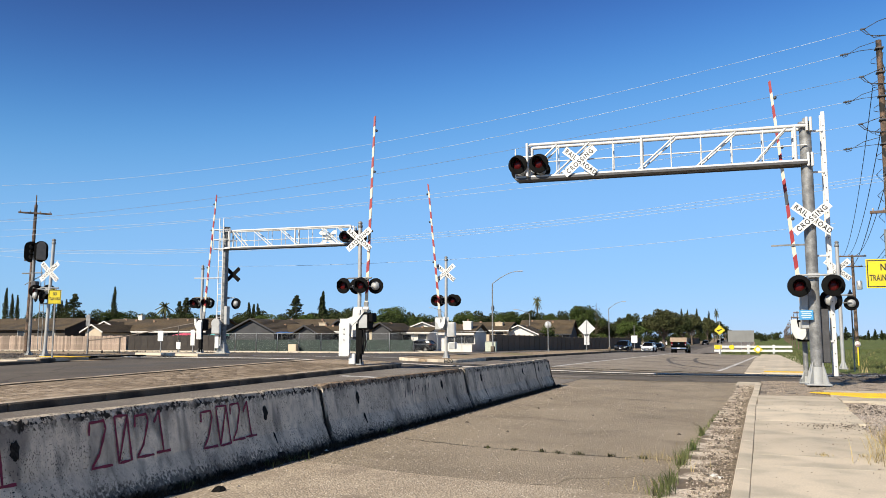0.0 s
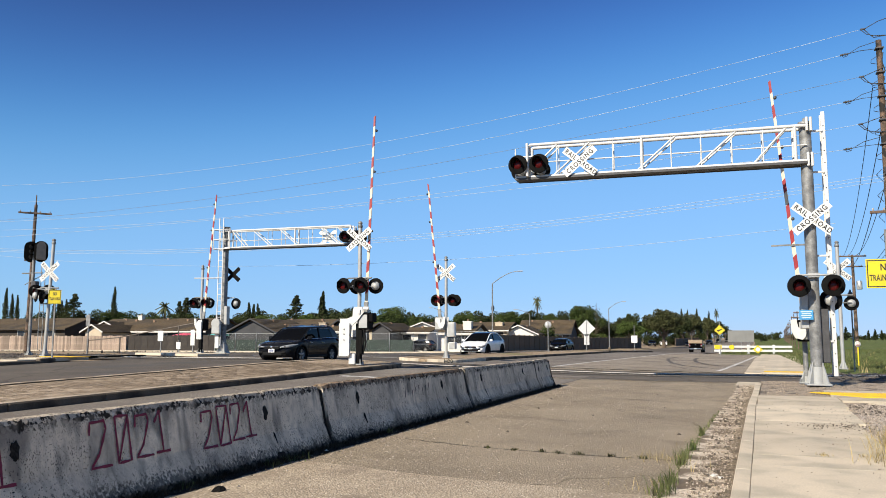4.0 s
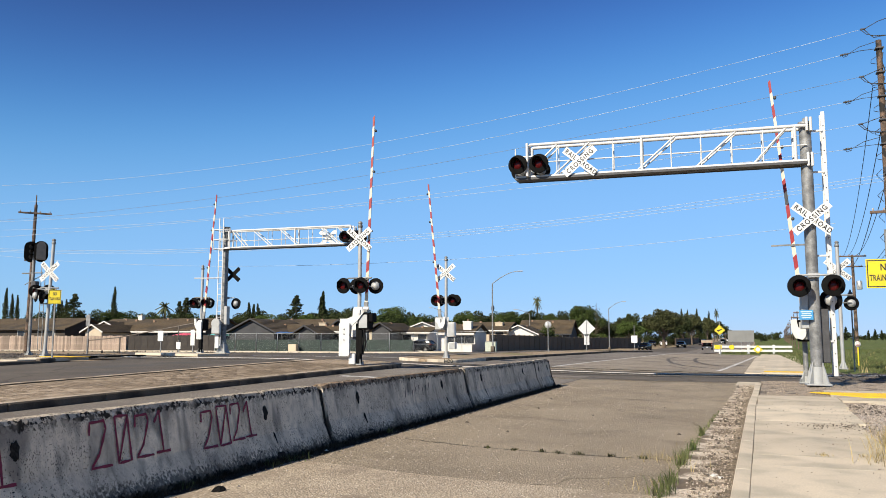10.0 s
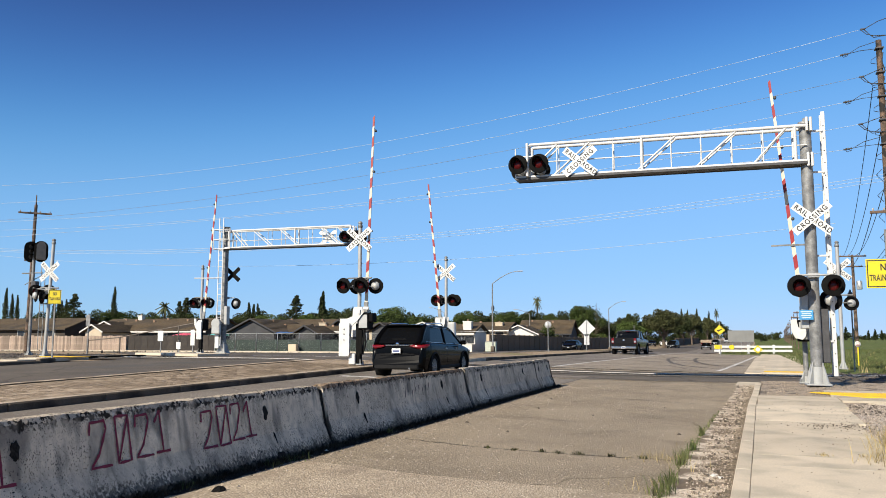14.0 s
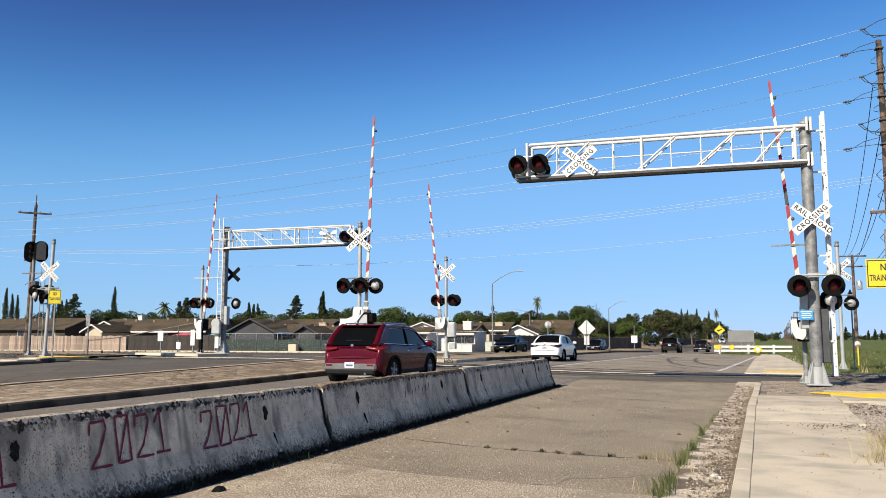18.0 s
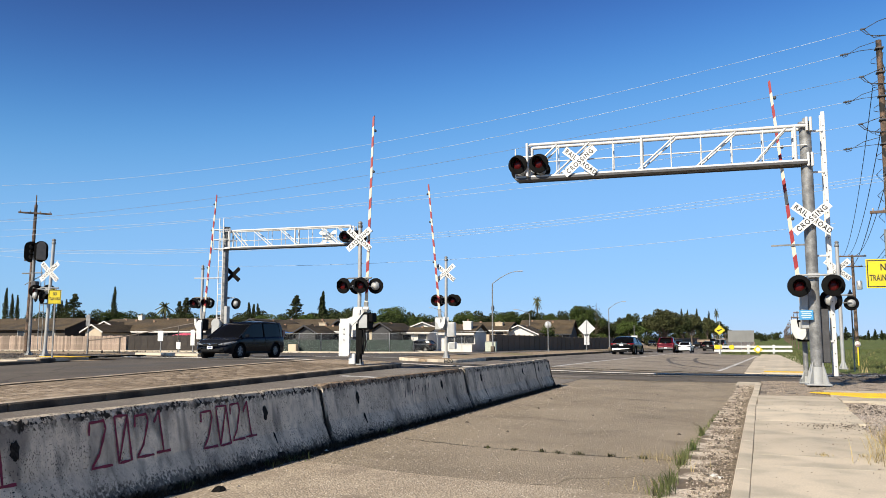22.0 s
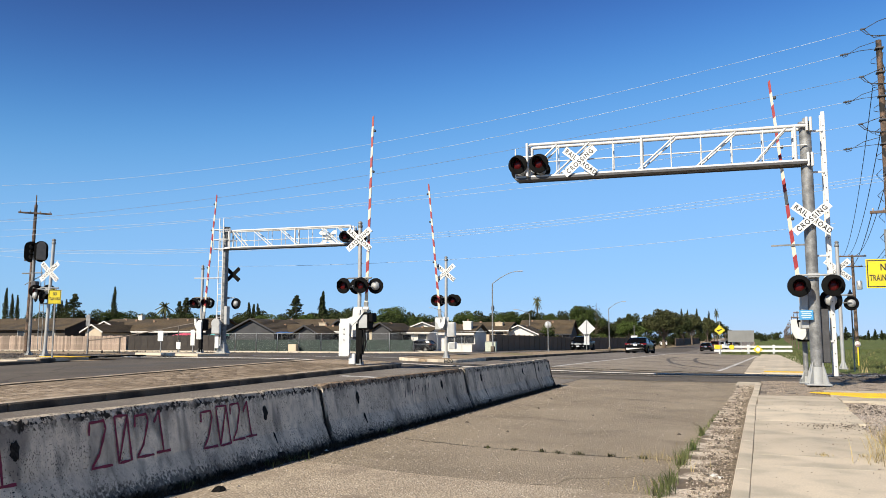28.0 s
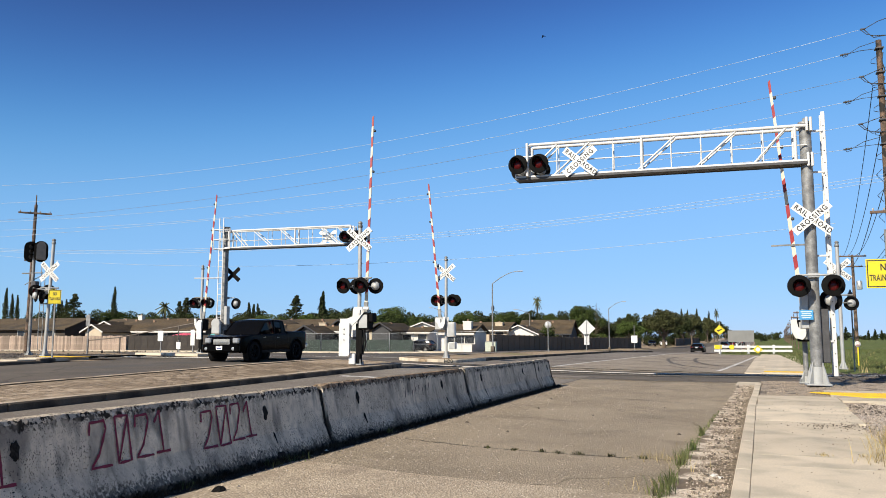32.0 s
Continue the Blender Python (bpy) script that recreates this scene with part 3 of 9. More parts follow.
# darker crossing surface between the rails
def track_strip(name, x0, x1, half, dz, material, skirt):
    s = Solid()
    xs = ysteps(x0, x1, 2.0)
    vs, n = [], 9
    for x in xs:
        c = track_y(x)
        row = [(x, c - half, land(x, c - half) + dz - skirt)]
        row += [(x, c - half + 2 * half * i / (n - 1), land(x, c - half + 2 * half * i / (n - 1)) + dz) for i in range(n)]
        row.append((x, c + half, land(x, c + half) + dz - skirt))
        vs += row
    m = n + 2
    s.add(vs, [(j * m + i, j * m + i + 1, (j + 1) * m + i + 1, (j + 1) * m + i) for j in range(len(xs) - 1) for i in range(m - 1)])
    return structure(part(name, s.raw(name), material))


track_strip("crossing_surface", -28.7, 3.3, 1.45, .005, dark_asphalt, .02)

# pavement along the right side: gutter, kerb, slabs
def kerb_x(y):
    return lerp_at(y, [(-27.64, -0.89), (7.07, -0.13), (17.48, 0.12), (21.17, 0.26), (25.77, 0.42)])



strip("closed_lane_road", lambda y: -5.15, lambda y: kerb_x(y) + .03, ysteps(-30, 27.38, 1.0), 0.0, asphalt_old, 8)
gutter_pan = surface("dirty_gutter_concrete", (.60, .52, .42), (.48, .41, .33), .92, scale=1.6, fine=45, bump=.6, fine_mix=.3, stain=(.17, .135, .10), stain_scale=2.2, stain_at=(.47, .56), spec=.15, speck=(.12, .10, .08), speck_scale=24, speck_at=(.16, .26))
strip("gutter", lambda y: lerp_at(y, [(-27.64, -0.89), (7.6, -0.72), (9.7, -.66), (12.4, -0.56), (18.9, -0.33), (26.7, -.05)]), lambda y: kerb_x(y) + .05, ysteps(-25, 26.7, .5), .012, gutter_pan, 4, .1)
strip("footpath_base", lambda y: kerb_x(y) + .1, lambda y: lerp_at(y, [(-27.52, 1.19), (8.35, 1.34), (12.97, 1.68), (18.52, 2.18), (22.33, 4.55), (27.31, 4.75)]), ysteps(-25, 27.0, .8), .07, dark_gravel, 6, .15)


def slab_block(x0, x1, y0, y1, h, gap=.012, e=.005):
    s = Solid()
    s.box(0, 0, -h / 2, x1 - x0 - gap, y1 - y0 - gap, h, bevel=e)
    return s


pavement = structure(thing("pavement", "pale worn concrete footpath beside the closed lane", "pavement"))
rng = random.Random(4)
joints = [-8.0, -5.2, -2.5, .0, 2.5, 5.4, 9.15, 9.96, 14.0, 17.3, 20.1]
for ya, yb in zip(joints, joints[1:]):
    xa = kerb_x((ya + yb) / 2) + .166
    xb = lerp_at((ya + yb) / 2, [(-9.12, 1.29), (8.36, 1.41), (11.13, 1.58), (13.34, 1.73), (18.51, 1.98)])
    part("slab", slab_block(xa - .006, xb, ya, yb, .1, .010, .002), concrete, pavement, m=pose((xa - .016 + xb) / 2, (ya + yb) / 2, .1205 + rng.uniform(-.0015, .0015), rng.uniform(-.03, .03), rng.uniform(-.08, .08), -1.3))
for i, (xa, xb, ya, yb) in enumerate([(2.02, 3.36, 19.05, 20.6), (3.38, 5.1, 18.75, 20.4), (1.95, 3.36, 20.62, 22.6), (3.38, 5.5, 20.42, 22.7)]):
    part("slab", slab_block(xa - .006, xb, ya, yb, .1, .005), concrete, pavement, m=pose((xa + xb) / 2, (ya + yb) / 2, .116))
kerb_r = structure(thing("kerb", "pale concrete kerb beside the footpath", "kerb"))
y = -8.0
while y < 25.2:
    xa = kerb_x(y + 1.2)
    part("kerbstone", slab_block(xa, xa + .16, y, y + 2.4, .26, .008, .007), concrete, kerb_r, m=pose(xa + .08, y + 1.2, .124, 0, 0, -math.degrees(math.atan2(kerb_x(y + 2.4) - kerb_x(y), 2.4))))
    y += 2.4
warn = Solid()
WQ = [Vector((1.57, 21.45, 0)), Vector((2.62, 19.98, 0)), Vector((5.9, 20.42, 0)), Vector((5.9, 21.45, 0))]
warn.add([p + Vector((0, 0, -.02)) for p in WQ] + WQ, [(0, 1, 2, 3), (4, 5, 6, 7), (0, 1, 5, 4), (1, 2, 6, 5), (2, 3, 7, 6), (3, 0, 4, 7)])
for i in range(46):
    for j in range(10):
        u, v = (i + .5) / 46, (j + .5) / 10
        q = (WQ[0] * (1 - u) + WQ[3] * u) * (1 - v) + (WQ[1] * (1 - u) + WQ[2] * u) * v
        warn.box(q.x, q.y, .003, .03, .03, .008)
part("tactile_strip", warn, tactile, pavement, "bright yellow tactile warning strip", m=pose(0, 0, .139))
apron = Solid()
apron.box(0, 0, -.05, .86, 1.9, .1, bevel=.01)
part("slab", apron, concrete, pavement, m=pose(.3, 27.1, .014, 0, 0, -2))
# far footpath beyond the track, right side
far_path = structure(thing("pavement", "pale concrete footpath beyond the track", "pavement"))
y = 35.4
while y < 72:
    xa = lerp_at(y, [(34.3, 0.79), (65.5, 2.24)])
    s = Solid()
    s.box(0, 0, -.06, 1.78, 1.785, .12, bevel=.008)
    part("slab", s, concrete, far_path, m=pose(xa + .9, y + .9, .032, 0, 0, -2.6))
    y += 1.8
s = Solid()
s.box(0, 0, 0, 1.7, .75, .02, bevel=.005)
part("tactile_strip", s, tactile, far_path, "yellow tactile warning strip", m=pose(1.78, 36.1, .044))
kerb_f = structure(thing("kerb", "flush concrete gutter strip beyond the track", "kerb"))
y = 35.2
while y < 72:
    xa = lerp_at(y + 1.5, [(34.3, 0.79), (65.5, 2.24)])
    xl = lerp_at(y + 1.5, [(35.1, .16), (61.5, 1.05), (72, 1.7)])
    s = Solid()
    s.box(0, 0, -.05, xa - xl, 2.98, .1, bevel=.008)
    part("kerbstone", s, concrete, kerb_f, m=pose((xa + xl) / 2 - .01, y + 1.5, .016, 0, 0, -2.3))
    y += 3.0


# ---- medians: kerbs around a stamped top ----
# kerb-top strips: dust, with the sunlit tops put into its pale colour
sunlit_dust = surface("sunlit_kerb_dust", (.44, .36, .27), (.31, .25, .185), .95, scale=1.2, fine=30, bump=.4, fine_mix=.35, stain=(.17, .14, .105), stain_scale=2.0, stain_at=(.53, .64), spec=.1)
def median(name, left, right, y0, y1, label, top_mat, nose0=False, nose1=False, piece=2.4, blunt0=2.2, blunt1=2.2):
    root = structure(thing(name, label, "median"))

    def narrowed(f, g, y):
        k = 1.0
        if nose1 and y > y1 - blunt1:
            k = math.sqrt(max(.02, 1 - ((y - (y1 - blunt1)) / blunt1) ** 2))
        if nose0 and y < y0 + blunt0:
            k = math.sqrt(max(.02, 1 - (((y0 + blunt0) - y) / blunt0) ** 2))
        c = (f(y) + g(y)) / 2
        return c + (f(y) - c) * k
    le = lambda y: narrowed(left, right, y)
    ri = lambda y: narrowed(right, left, y)
    ys = sorted(set(ysteps(y0, y1, .5) + ysteps(y0, y0 + 1.0, .06) + ysteps(y1 - 1.0, y1, .06)))
    t = strip("median_top", lambda y: le(y) + .1, lambda y: ri(y) - .1, ys, .13, top_mat, 10, .13)
    t.parent = root
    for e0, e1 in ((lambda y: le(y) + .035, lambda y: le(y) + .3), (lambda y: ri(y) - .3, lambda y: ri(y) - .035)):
        du = strip("dust", e0, e1, ys, .160, sunlit_dust, 2, .01, "stuff")
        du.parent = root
        du["label"] = "pale dust and painted sunlight on the kerb top"
    for edge, sgn in ((le, 1), (ri, -1)):
        y = y0
        while y < y1 - .05:
            small_ = .1 if (nose0 and blunt0 < 1 and y < y0 + blunt0) or (nose1 and blunt1 < 1 and y > y1 - blunt1 - .02) else .45
            e = min(y1, y + (piece if y < y1 - 2.6 and y > y0 + 2.2 else small_))
            a, b = Vector((edge(y), y, 0)), Vector((edge(e), e, 0))
            d = (b - a)
            ang = math.degrees(math.atan2(-d.x, d.y))
            mid = (a + b) / 2
            s = Solid()
            s.box(sgn * .09, 0, 0, .18, d.length - .006, .34, bevel=.025)
            za, zb = land(a.x, a.y), land(b.x, b.y)
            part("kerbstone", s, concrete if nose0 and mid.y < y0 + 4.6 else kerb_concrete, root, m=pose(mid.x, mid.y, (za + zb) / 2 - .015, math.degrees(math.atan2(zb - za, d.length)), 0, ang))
            y = e
    return root


near_median = median("median", lambda y: -16.67, lambda y: -12.62, -20, 30.1, "raised median with tan stamped pavers and dusty kerb", paver, nose1=True, blunt1=.8)
far_median = median("median", lambda y: lerp_at(y, [(33.99, -15.75), (40, -15.85), (54.25, -16.23), (72.69, -15.24), (94.98, -11.48)]), lambda y: lerp_at(y, [(34.21, -12.76), (54.47, -12.37), (72.94, -10.88), (95.12, -9.1)]), 35.55, 95.0, "raised median beyond the track with dusty tan top", dirt, nose0=True, nose1=True, blunt0=.75)
# stamped pavers on the near median
bricks = Solid()
one = Solid()
PW, PD = .308, .178
PTS = [(0, 0, -.0003), (PW, 0, -.0003), (PW, PD, -.0003), (0, PD, -.0003), (.012, .008, 0), (PW - .012, .008, 0), (PW - .012, PD - .008, 0), (.012, PD - .008, 0)]
PFS = [(4, 5, 6, 7), (0, 1, 5, 4), (1, 2, 6, 5), (2, 3, 7, 6), (3, 0, 4, 7)]
one.add(PTS, PFS)
paver_me = one.raw("paver")
paver_me.materials.append(paver)
rng = random.Random(9)
y = 7.5
while y < 27.2:
    x = -16.47 + rng.random() * .3
    while x < -13.12:
        if rng.random() < .22:
            x += .32
            continue
        jy = rng.uniform(-.005, .005)
        zz = land(x, y) + .1312 + rng.uniform(0, .0003)
        if y < 12.7:
            part("paver", paver_me, None, near_median, m=pose(x, y + jy, zz))
        else:
            bricks.add([(x + p[0], y + jy + p[1], zz + p[2]) for p in PTS], PFS)
        x += .32
    y += .19
pv = part("pavers", bricks.raw("pavers"), paver, near_median, "tan stamped pavers")
pv["kind"] = "stuff"
words("H20", .23, letter_black, far_median, pose(-13.04, 35.80, land(-13, 35.8) + .065, 90, 0, 27), "lettering")
# left kerb of the oncoming side and its corner footpath
corner = structure(thing("pavement", "corner footpath with concrete kerb by the track", "pavement"))
for (xa, ya, xb, yb) in [(-26.1, -16, -26.1, 3), (-26.1, 3, -26.1, 17), (-26.1, 17, -26.1, 24.2), (-26.1, 24.2, -26.6, 26.2), (-26.6, 26.2, -28.1, 27.6), (-28.1, 27.6, -31.2, 28.2)]:
    s = Solid()
    L = math.hypot(xb - xa, yb - ya)
    s.box(-.1, 0, 0, .2, L, .36, bevel=.03)
    part("kerbstone", s, kerb_concrete, corner, m=pose((xa + xb) / 2, (ya + yb) / 2, land(xa, ya) / 2 + land(xb, yb) / 2, 0, 0, math.degrees(math.atan2(-(xb - xa), yb - ya))))
for i in range(14):
    ya = 27.0 - (i + 1) * 1.83
    s = Solid()
    s.box(0, 0, -.06, 2.0, 1.8, .12, bevel=.01)
    part("slab", s, concrete, corner, m=pose(-27.35, ya + .9, land(-27.6, ya) + .165))
s = Solid()
s.box(0, 0, 0, 1.9, .9, .02, bevel=.005)
part("tactile_strip", s, tactile, corner, "yellow tactile warning strip", m=pose(-27.0, 26.3, land(-27.2, 26.9) + .185))
# pavement under the far left gate
island = structure(thing("pavement", "pale concrete footpath under the far gate", "pavement"))
for i in range(2):
    s = Solid()
    s.box(0, 0, -.07, 2.9, 2.0, .15, bevel=.02)
    part("slab", s, concrete, island, m=pose(-27.7 - i * 3.0, 36.1 + i * .98, land(-27.5 - i * 2.2, 36.0) + .14, 0, 0, -18))
# far footpath in front of the fence
fw = structure(thing("pavement", "far pale footpath in front of the fences", "pavement"))
for i in range(40):
    s = Solid()
    s.box(0, 0, -.08, 2.985, 2.2, .18, bevel=.02)
    xx = -150 + i * 3.0
    part("slab", s, concrete, fw, m=pose(xx, 87.8 + .0573 * xx, land(xx, 85) + .14, 0, 0, 3.28))

# ---- painted road lines ----
def line(name, pts, w, dz=.013):
    s = Solid()
    vs, fs = [], []
    fine = []
    for (xa, ya), (xb, yb) in zip(pts, pts[1:]):
        n = max(1, int(math.hypot(xb - xa, yb - ya) / 1.5))
        fine += [(xa + (xb - xa) * i / n, ya + (yb - ya) * i / n) for i in range(n)]
    fine.append(pts[-1])
    for i, p in enumerate(fine):
        q, r = fine[max(0, i - 1)], fine[min(len(fine) - 1, i + 1)]
        d = Vector((r[0] - q[0], r[1] - q[1])).normalized()
        for k in (-1, 1):
            x, y = p[0] - d.y * w / 2 * k, p[1] + d.x * w / 2 * k
            vs.append((x, y, land(x, y) + dz))
    for i in range(len(fine) - 1):
        fs.append((2 * i, 2 * i + 1, 2 * i + 3, 2 * i + 2))
    s.add(vs, fs)
    ob = part(name, s.raw(name), road_paint)
    return structure(tagged(ob, "worn white painted road line", "road marking"))


line("road_marking", [(-8.21, 36.77), (-7.82, 45.53), (-7.12, 56.61), (-6.13, 68.62), (-4.95, 87.08), (-3.86, 105.53)], .2)
line("road_marking", [(-0.89, 36.73), (-0.2, 45.97), (0.79, 60.74), (1.29, 68.12)], .2)
line("road_marking", [(-12.17, 23.21), (-5.84, 23.58)], .45)
for i in range(7, 16):
    ya = 1 + i * 5.1
    if abs(ya + 1.5 - 31.2) > 5:
        xx = lambda v: lerp_at(v, [(-1.19, -20.78), (35.59, -20.78), (54.02, -20.19), (74.34, -18.7), (93.74, -17.12)])
        line("road_marking", [(xx(ya), ya), (xx(ya + 3), ya + 3)], .15)
line("road_marking", [(-25.73, 38.07), (-20.28, 38.75), (-17.02, 39.12)], .5)
line("road_marking", [(-148.43, 56.79), (-98.95, 59.62), (-39.58, 63.02)], .15)
# cracks and the paler worn patch on the closed lane
crack_mat = surface("dirt_filled_crack", (.075, .062, .048), (.05, .042, .034), .95, scale=6, fine=40, bump=.6)


def crack(pts, w, seed):
    r = random.Random(seed)
    out = []
    for (xa, ya), (xb, yb) in zip(pts, pts[1:]):
        n = max(2, int(math.hypot(xb - xa, yb - ya) / .09))
        out += [(xa + (xb - xa) * i / n + r.uniform(-.012, .012), ya + (yb - ya) * i / n + r.uniform(-.03, .03)) for i in range(n)]
    s = Solid()
    vs, fs = [], []
    for i, p in enumerate(out):
        k = w * r.uniform(.25, 1.2) / 2
        q, e = Vector(out[max(0, i - 1)]), Vector(out[min(len(out) - 1, i + 1)])
        d = (e - q).normalized()
        for sg in (-1, 1):
            x, y = p[0] - d.y * k * sg, p[1] + d.x * k * sg
            vs.append((x, y, land(x, y) + .0055))
    fs = [(2 * i, 2 * i + 1, 2 * i + 3, 2 * i + 2) for i in range(len(out) - 1)]
    s.add(vs, fs)
    return structure(tagged(part("crack", s.raw("crack"), crack_mat), "dark dirt-filled crack across the closed lane", "crack"))


crack([(-4.55, 10.68), (-3.56, 10.33), (-2.77, 10.14), (-1.78, 10.01), (-0.64, 9.94)], .035, 1)
crack([(-4.85, 20.32), (-3.96, 20), (-2.57, 19.35), (-0.79, 18.44)], .05, 2)
crack([(-4.65, 14.08), (-3.86, 14.4), (-2.67, 13.82), (-1.58, 14.26), (-0.69, 13.85)], .02, 3)
crack([(-4.85, 24.83), (-3.17, 24.74), (-1.19, 24.21), (-0.3, 24.08)], .06, 5)
# the near part of the lane is a paler, older layer; the newer one ends in a straight ragged edge
def patch_edge(x):
    return lerp_at(x, [(-5.2, 8.46), (-2.99, 7.97), (-.6, 7.66)]) + .05 * noise.noise(Vector((x * 2.3, 0, 3))) + .03 * noise.noise(Vector((x * 9, 1, 3)))


wp_, pv_s = Solid(), []
PX = [-5.06 + i * .06 for i in range(75)]
for x in PX:
    e = patch_edge(x)
    pv_s += [(x, e - (e + 15) * (j / 12) ** 1.6, land(x, e) + .0035) for j in range(13)]
wp_.add(pv_s, [(i * 13 + j, i * 13 + j + 1, (i + 1) * 13 + j + 1, (i + 1) * 13 + j) for i in range(len(PX) - 1) for j in range(12)])
structure(part("worn_patch", wp_, asphalt_pale))
# skid marks
skid_mat = surface("rubber_skid", (.055, .047, .04), (.12, .102, .083), .9, scale=3, fine=20, bump=.1, fine_mix=.4)
for pts in ([(-4.3, 60.4), (-4.6, 57.0), (-4.3, 52.7), (-3.6, 46.9), (-2.8, 43.3), (-1.9, 41.1), (-1.2, 39.8), (-.5, 40.6)], [(-2.8, 59.3), (-2.8, 54.6), (-2.4, 49.6), (-1.7, 45.6), (-.9, 43.1), (-.3, 43.4), (.2, 45.3)]):
    ob = line("skid_mark", pts, .24, .017)
    ob.data.materials.clear()
    ob.data.materials.append(skid_mat)
    tagged(ob, "dark curved rubber skid mark on the road", "skid mark")

# ---- railway track ----
track_strip("track_ballast", -160.0, -28.7, 2.5, .10, ballast, .2)
track_strip("track_ballast", 3.2, 160.0, 2.9, .02, ballast, .1)
track = structure(thing("railway_track", "single railway track crossing the road", "railway track"))
for off in (-.75, .75):
    s = Solid()
    prof = [(-.036, 0), (-.036, -.04), (-.012, -.055), (-.012, -.13), (-.07, -.15), (.07, -.15), (.012, -.13), (.012, -.055), (.036, -.04), (.036, 0)]
    vs, fs, xs = [], [], ysteps(-160, 160, 2)
    for x in xs:
        for a, b in prof:
            vs.append((x, track_y(x) + off + a, land(x, track_y(x)) + (.03 if -29 < x < 3.3 else .1 if x < 0 else .06) + b))
    n = len(prof)
    for i in range(len(xs) - 1):
        for k in range(n):
            fs.append((i * n + k, i * n + (k + 1) % n, (i + 1) * n + (k + 1) % n, (i + 1) * n + k))
    s.add(vs, fs)
    part("rail", s, rail_steel if off > 0 else ballast, track, "bright worn rail head" if off > 0 else "dark rail")
for off in (-.66, .66):
    s = Solid()
    vs, xs = [], ysteps(-28.6, 3.2, 1)
    for x in xs:
        yy = track_y(x) + off
        vs += [(x, yy - .09, land(x, yy) + .010), (x, yy + .05, land(x, yy) + .010)]
    s.add(vs, [(2 * i, 2 * i + 1, 2 * i + 3, 2 * i + 2) for i in range(len(xs) - 1)])
    part("flangeway", s.raw("flangeway"), black_metal, track, "black flangeway groove beside the rail")
sl = Solid()
sl.box(0, 0, 0, .23, 2.6, .12, bevel=.015)
sleeper_me = sl.mesh("sleeper")
sleeper_me.materials.append(wood_pole)
for i in range(70):
    x = -30.2 - i * .62
    part("sleeper", sleeper_me, None, track, m=pose(x, track_y(x), land(x, track_y(x)) + .06, 0, 0, 3.28))
for i in range(30):
    x = 3.7 + i * .62
    part("sleeper", sleeper_me, None, track, m=pose(x, track_y(x), land(x, track_y(x)) - .01, 0, 0, 3.28))


# ---- loose stones, field, weeds (uncountable) ----
def stones(name, material, count, region, size, label, seed=1, zoff=0.0):
    r = random.Random(seed)
    s = Solid()
    for _ in range(count):
        x, y = region(r)
        z = land(x, y) + zoff
        a = size[0] + (size[1] - size[0]) * r.random() ** 2
        rot = Matrix.Rotation(r.uniform(0, 6.28), 3, Vector((r.uniform(-1, 1), r.uniform(-1, 1), 1)).normalized())
        pts = [(1, 0, 0), (-1, 0, 0), (0, .8, 0), (0, -.8, 0), (0, 0, .6), (0, 0, -.6)]
        vs = [rot @ Vector(p) * a * r.uniform(.7, 1.2) + Vector((x, y, z + a * .2)) for p in pts]
        s.add(vs, [(0, 2, 4), (2, 1, 4), (1, 3, 4), (3, 0, 4), (2, 0, 5), (1, 2, 5), (3, 1, 5), (0, 3, 5)])
    ob = part(name, s.raw(name), material)
    return tagged(ob, label, "gravel", kind="stuff")


clod = surface("dark_dirt_clods", (.07, .058, .045), (.11, .09, .07), .95, scale=8, fine=40, bump=.8)


def gravel_patch(r):
    y = r.uniform(6.5, 18.7)
    return lerp_at(y, [(6.51, 1.31), (8.36, 1.41), (11.13, 1.6), (13.34, 1.76), (18.51, 2)]) - .12 + r.random() ** 1.3 * 3.6, y


strip("gravel_bed", lambda y: lerp_at(y, [(-27.52, 1.19), (8.35, 1.29), (11.12, 1.48), (13.34, 1.64), (18.5, 1.88)]), lambda y: 9.0, ysteps(-20, 18.9, 1), .055, gravel_mat, 6, .2)
stones("gravel", gravel_mat, 5200, gravel_patch, (.012, .045), "pale loose gravel beside the footpath", 2, .06)
grit_brown = surface("brown_gutter_grit", (.40, .335, .26), (.20, .165, .125), .95, scale=14, fine=60, bump=.8, fine_mix=.5)


def gutter_spot(r):
    y = 7.4 + 18.5 * r.random() ** 1.1
    a, b = lerp_at(y, [(7.6, -.56), (10, -.52), (12.4, -.5), (18.9, -.33), (26.7, -.05)]), kerb_x(y)
    return a + (b - a) * r.random() ** .7, y


stones("gravel", grit_brown, 3600, gutter_spot, (.004, .022), "broken stone bits in the gutter", 3, .02)
stones("gravel", gravel_mat, 900, lambda r: (-4.9 + r.random() ** 2 * 1.6, r.uniform(8, 25)), (.006, .022), "grey grit along the barrier foot", 4)
stones("gravel", gravel_mat, 1700, lambda r: (r.uniform(-4.8, -.6), 5 + 22 * r.random() ** 1.2), (.004, .014), "loose grit on the closed lane", 14)
stones("gravel", ballast, 2600, lambda r: (-30 - r.random() * 22, 30.0 + r.uniform(-3, 2.6)), (.03, .08), "grey track ballast", 5, .1)
stones("gravel", ballast, 2200, lambda r: (3.3 + r.random() * 12, 32.9 + r.uniform(-2.9, 2.7)), (.03, .07), "grey track ballast", 6, .03)
stones("debris", clod, 240, lambda r: (r.gauss(1.3, .35), 13.45 + r.gauss(0, .26)), (.004, .02), "dark dirt crumbs on the footpath", 21, .122)
stones("debris", clod, 90, lambda r: (r.uniform(.1, 1.5), r.uniform(7.5, 19)), (.005, .014), "dark dirt crumbs on the footpath", 22, .122)
stones("gravel", gravel_mat, 1500, gutter_spot, (.004, .018), "pale grit in the gutter", 26, .018)
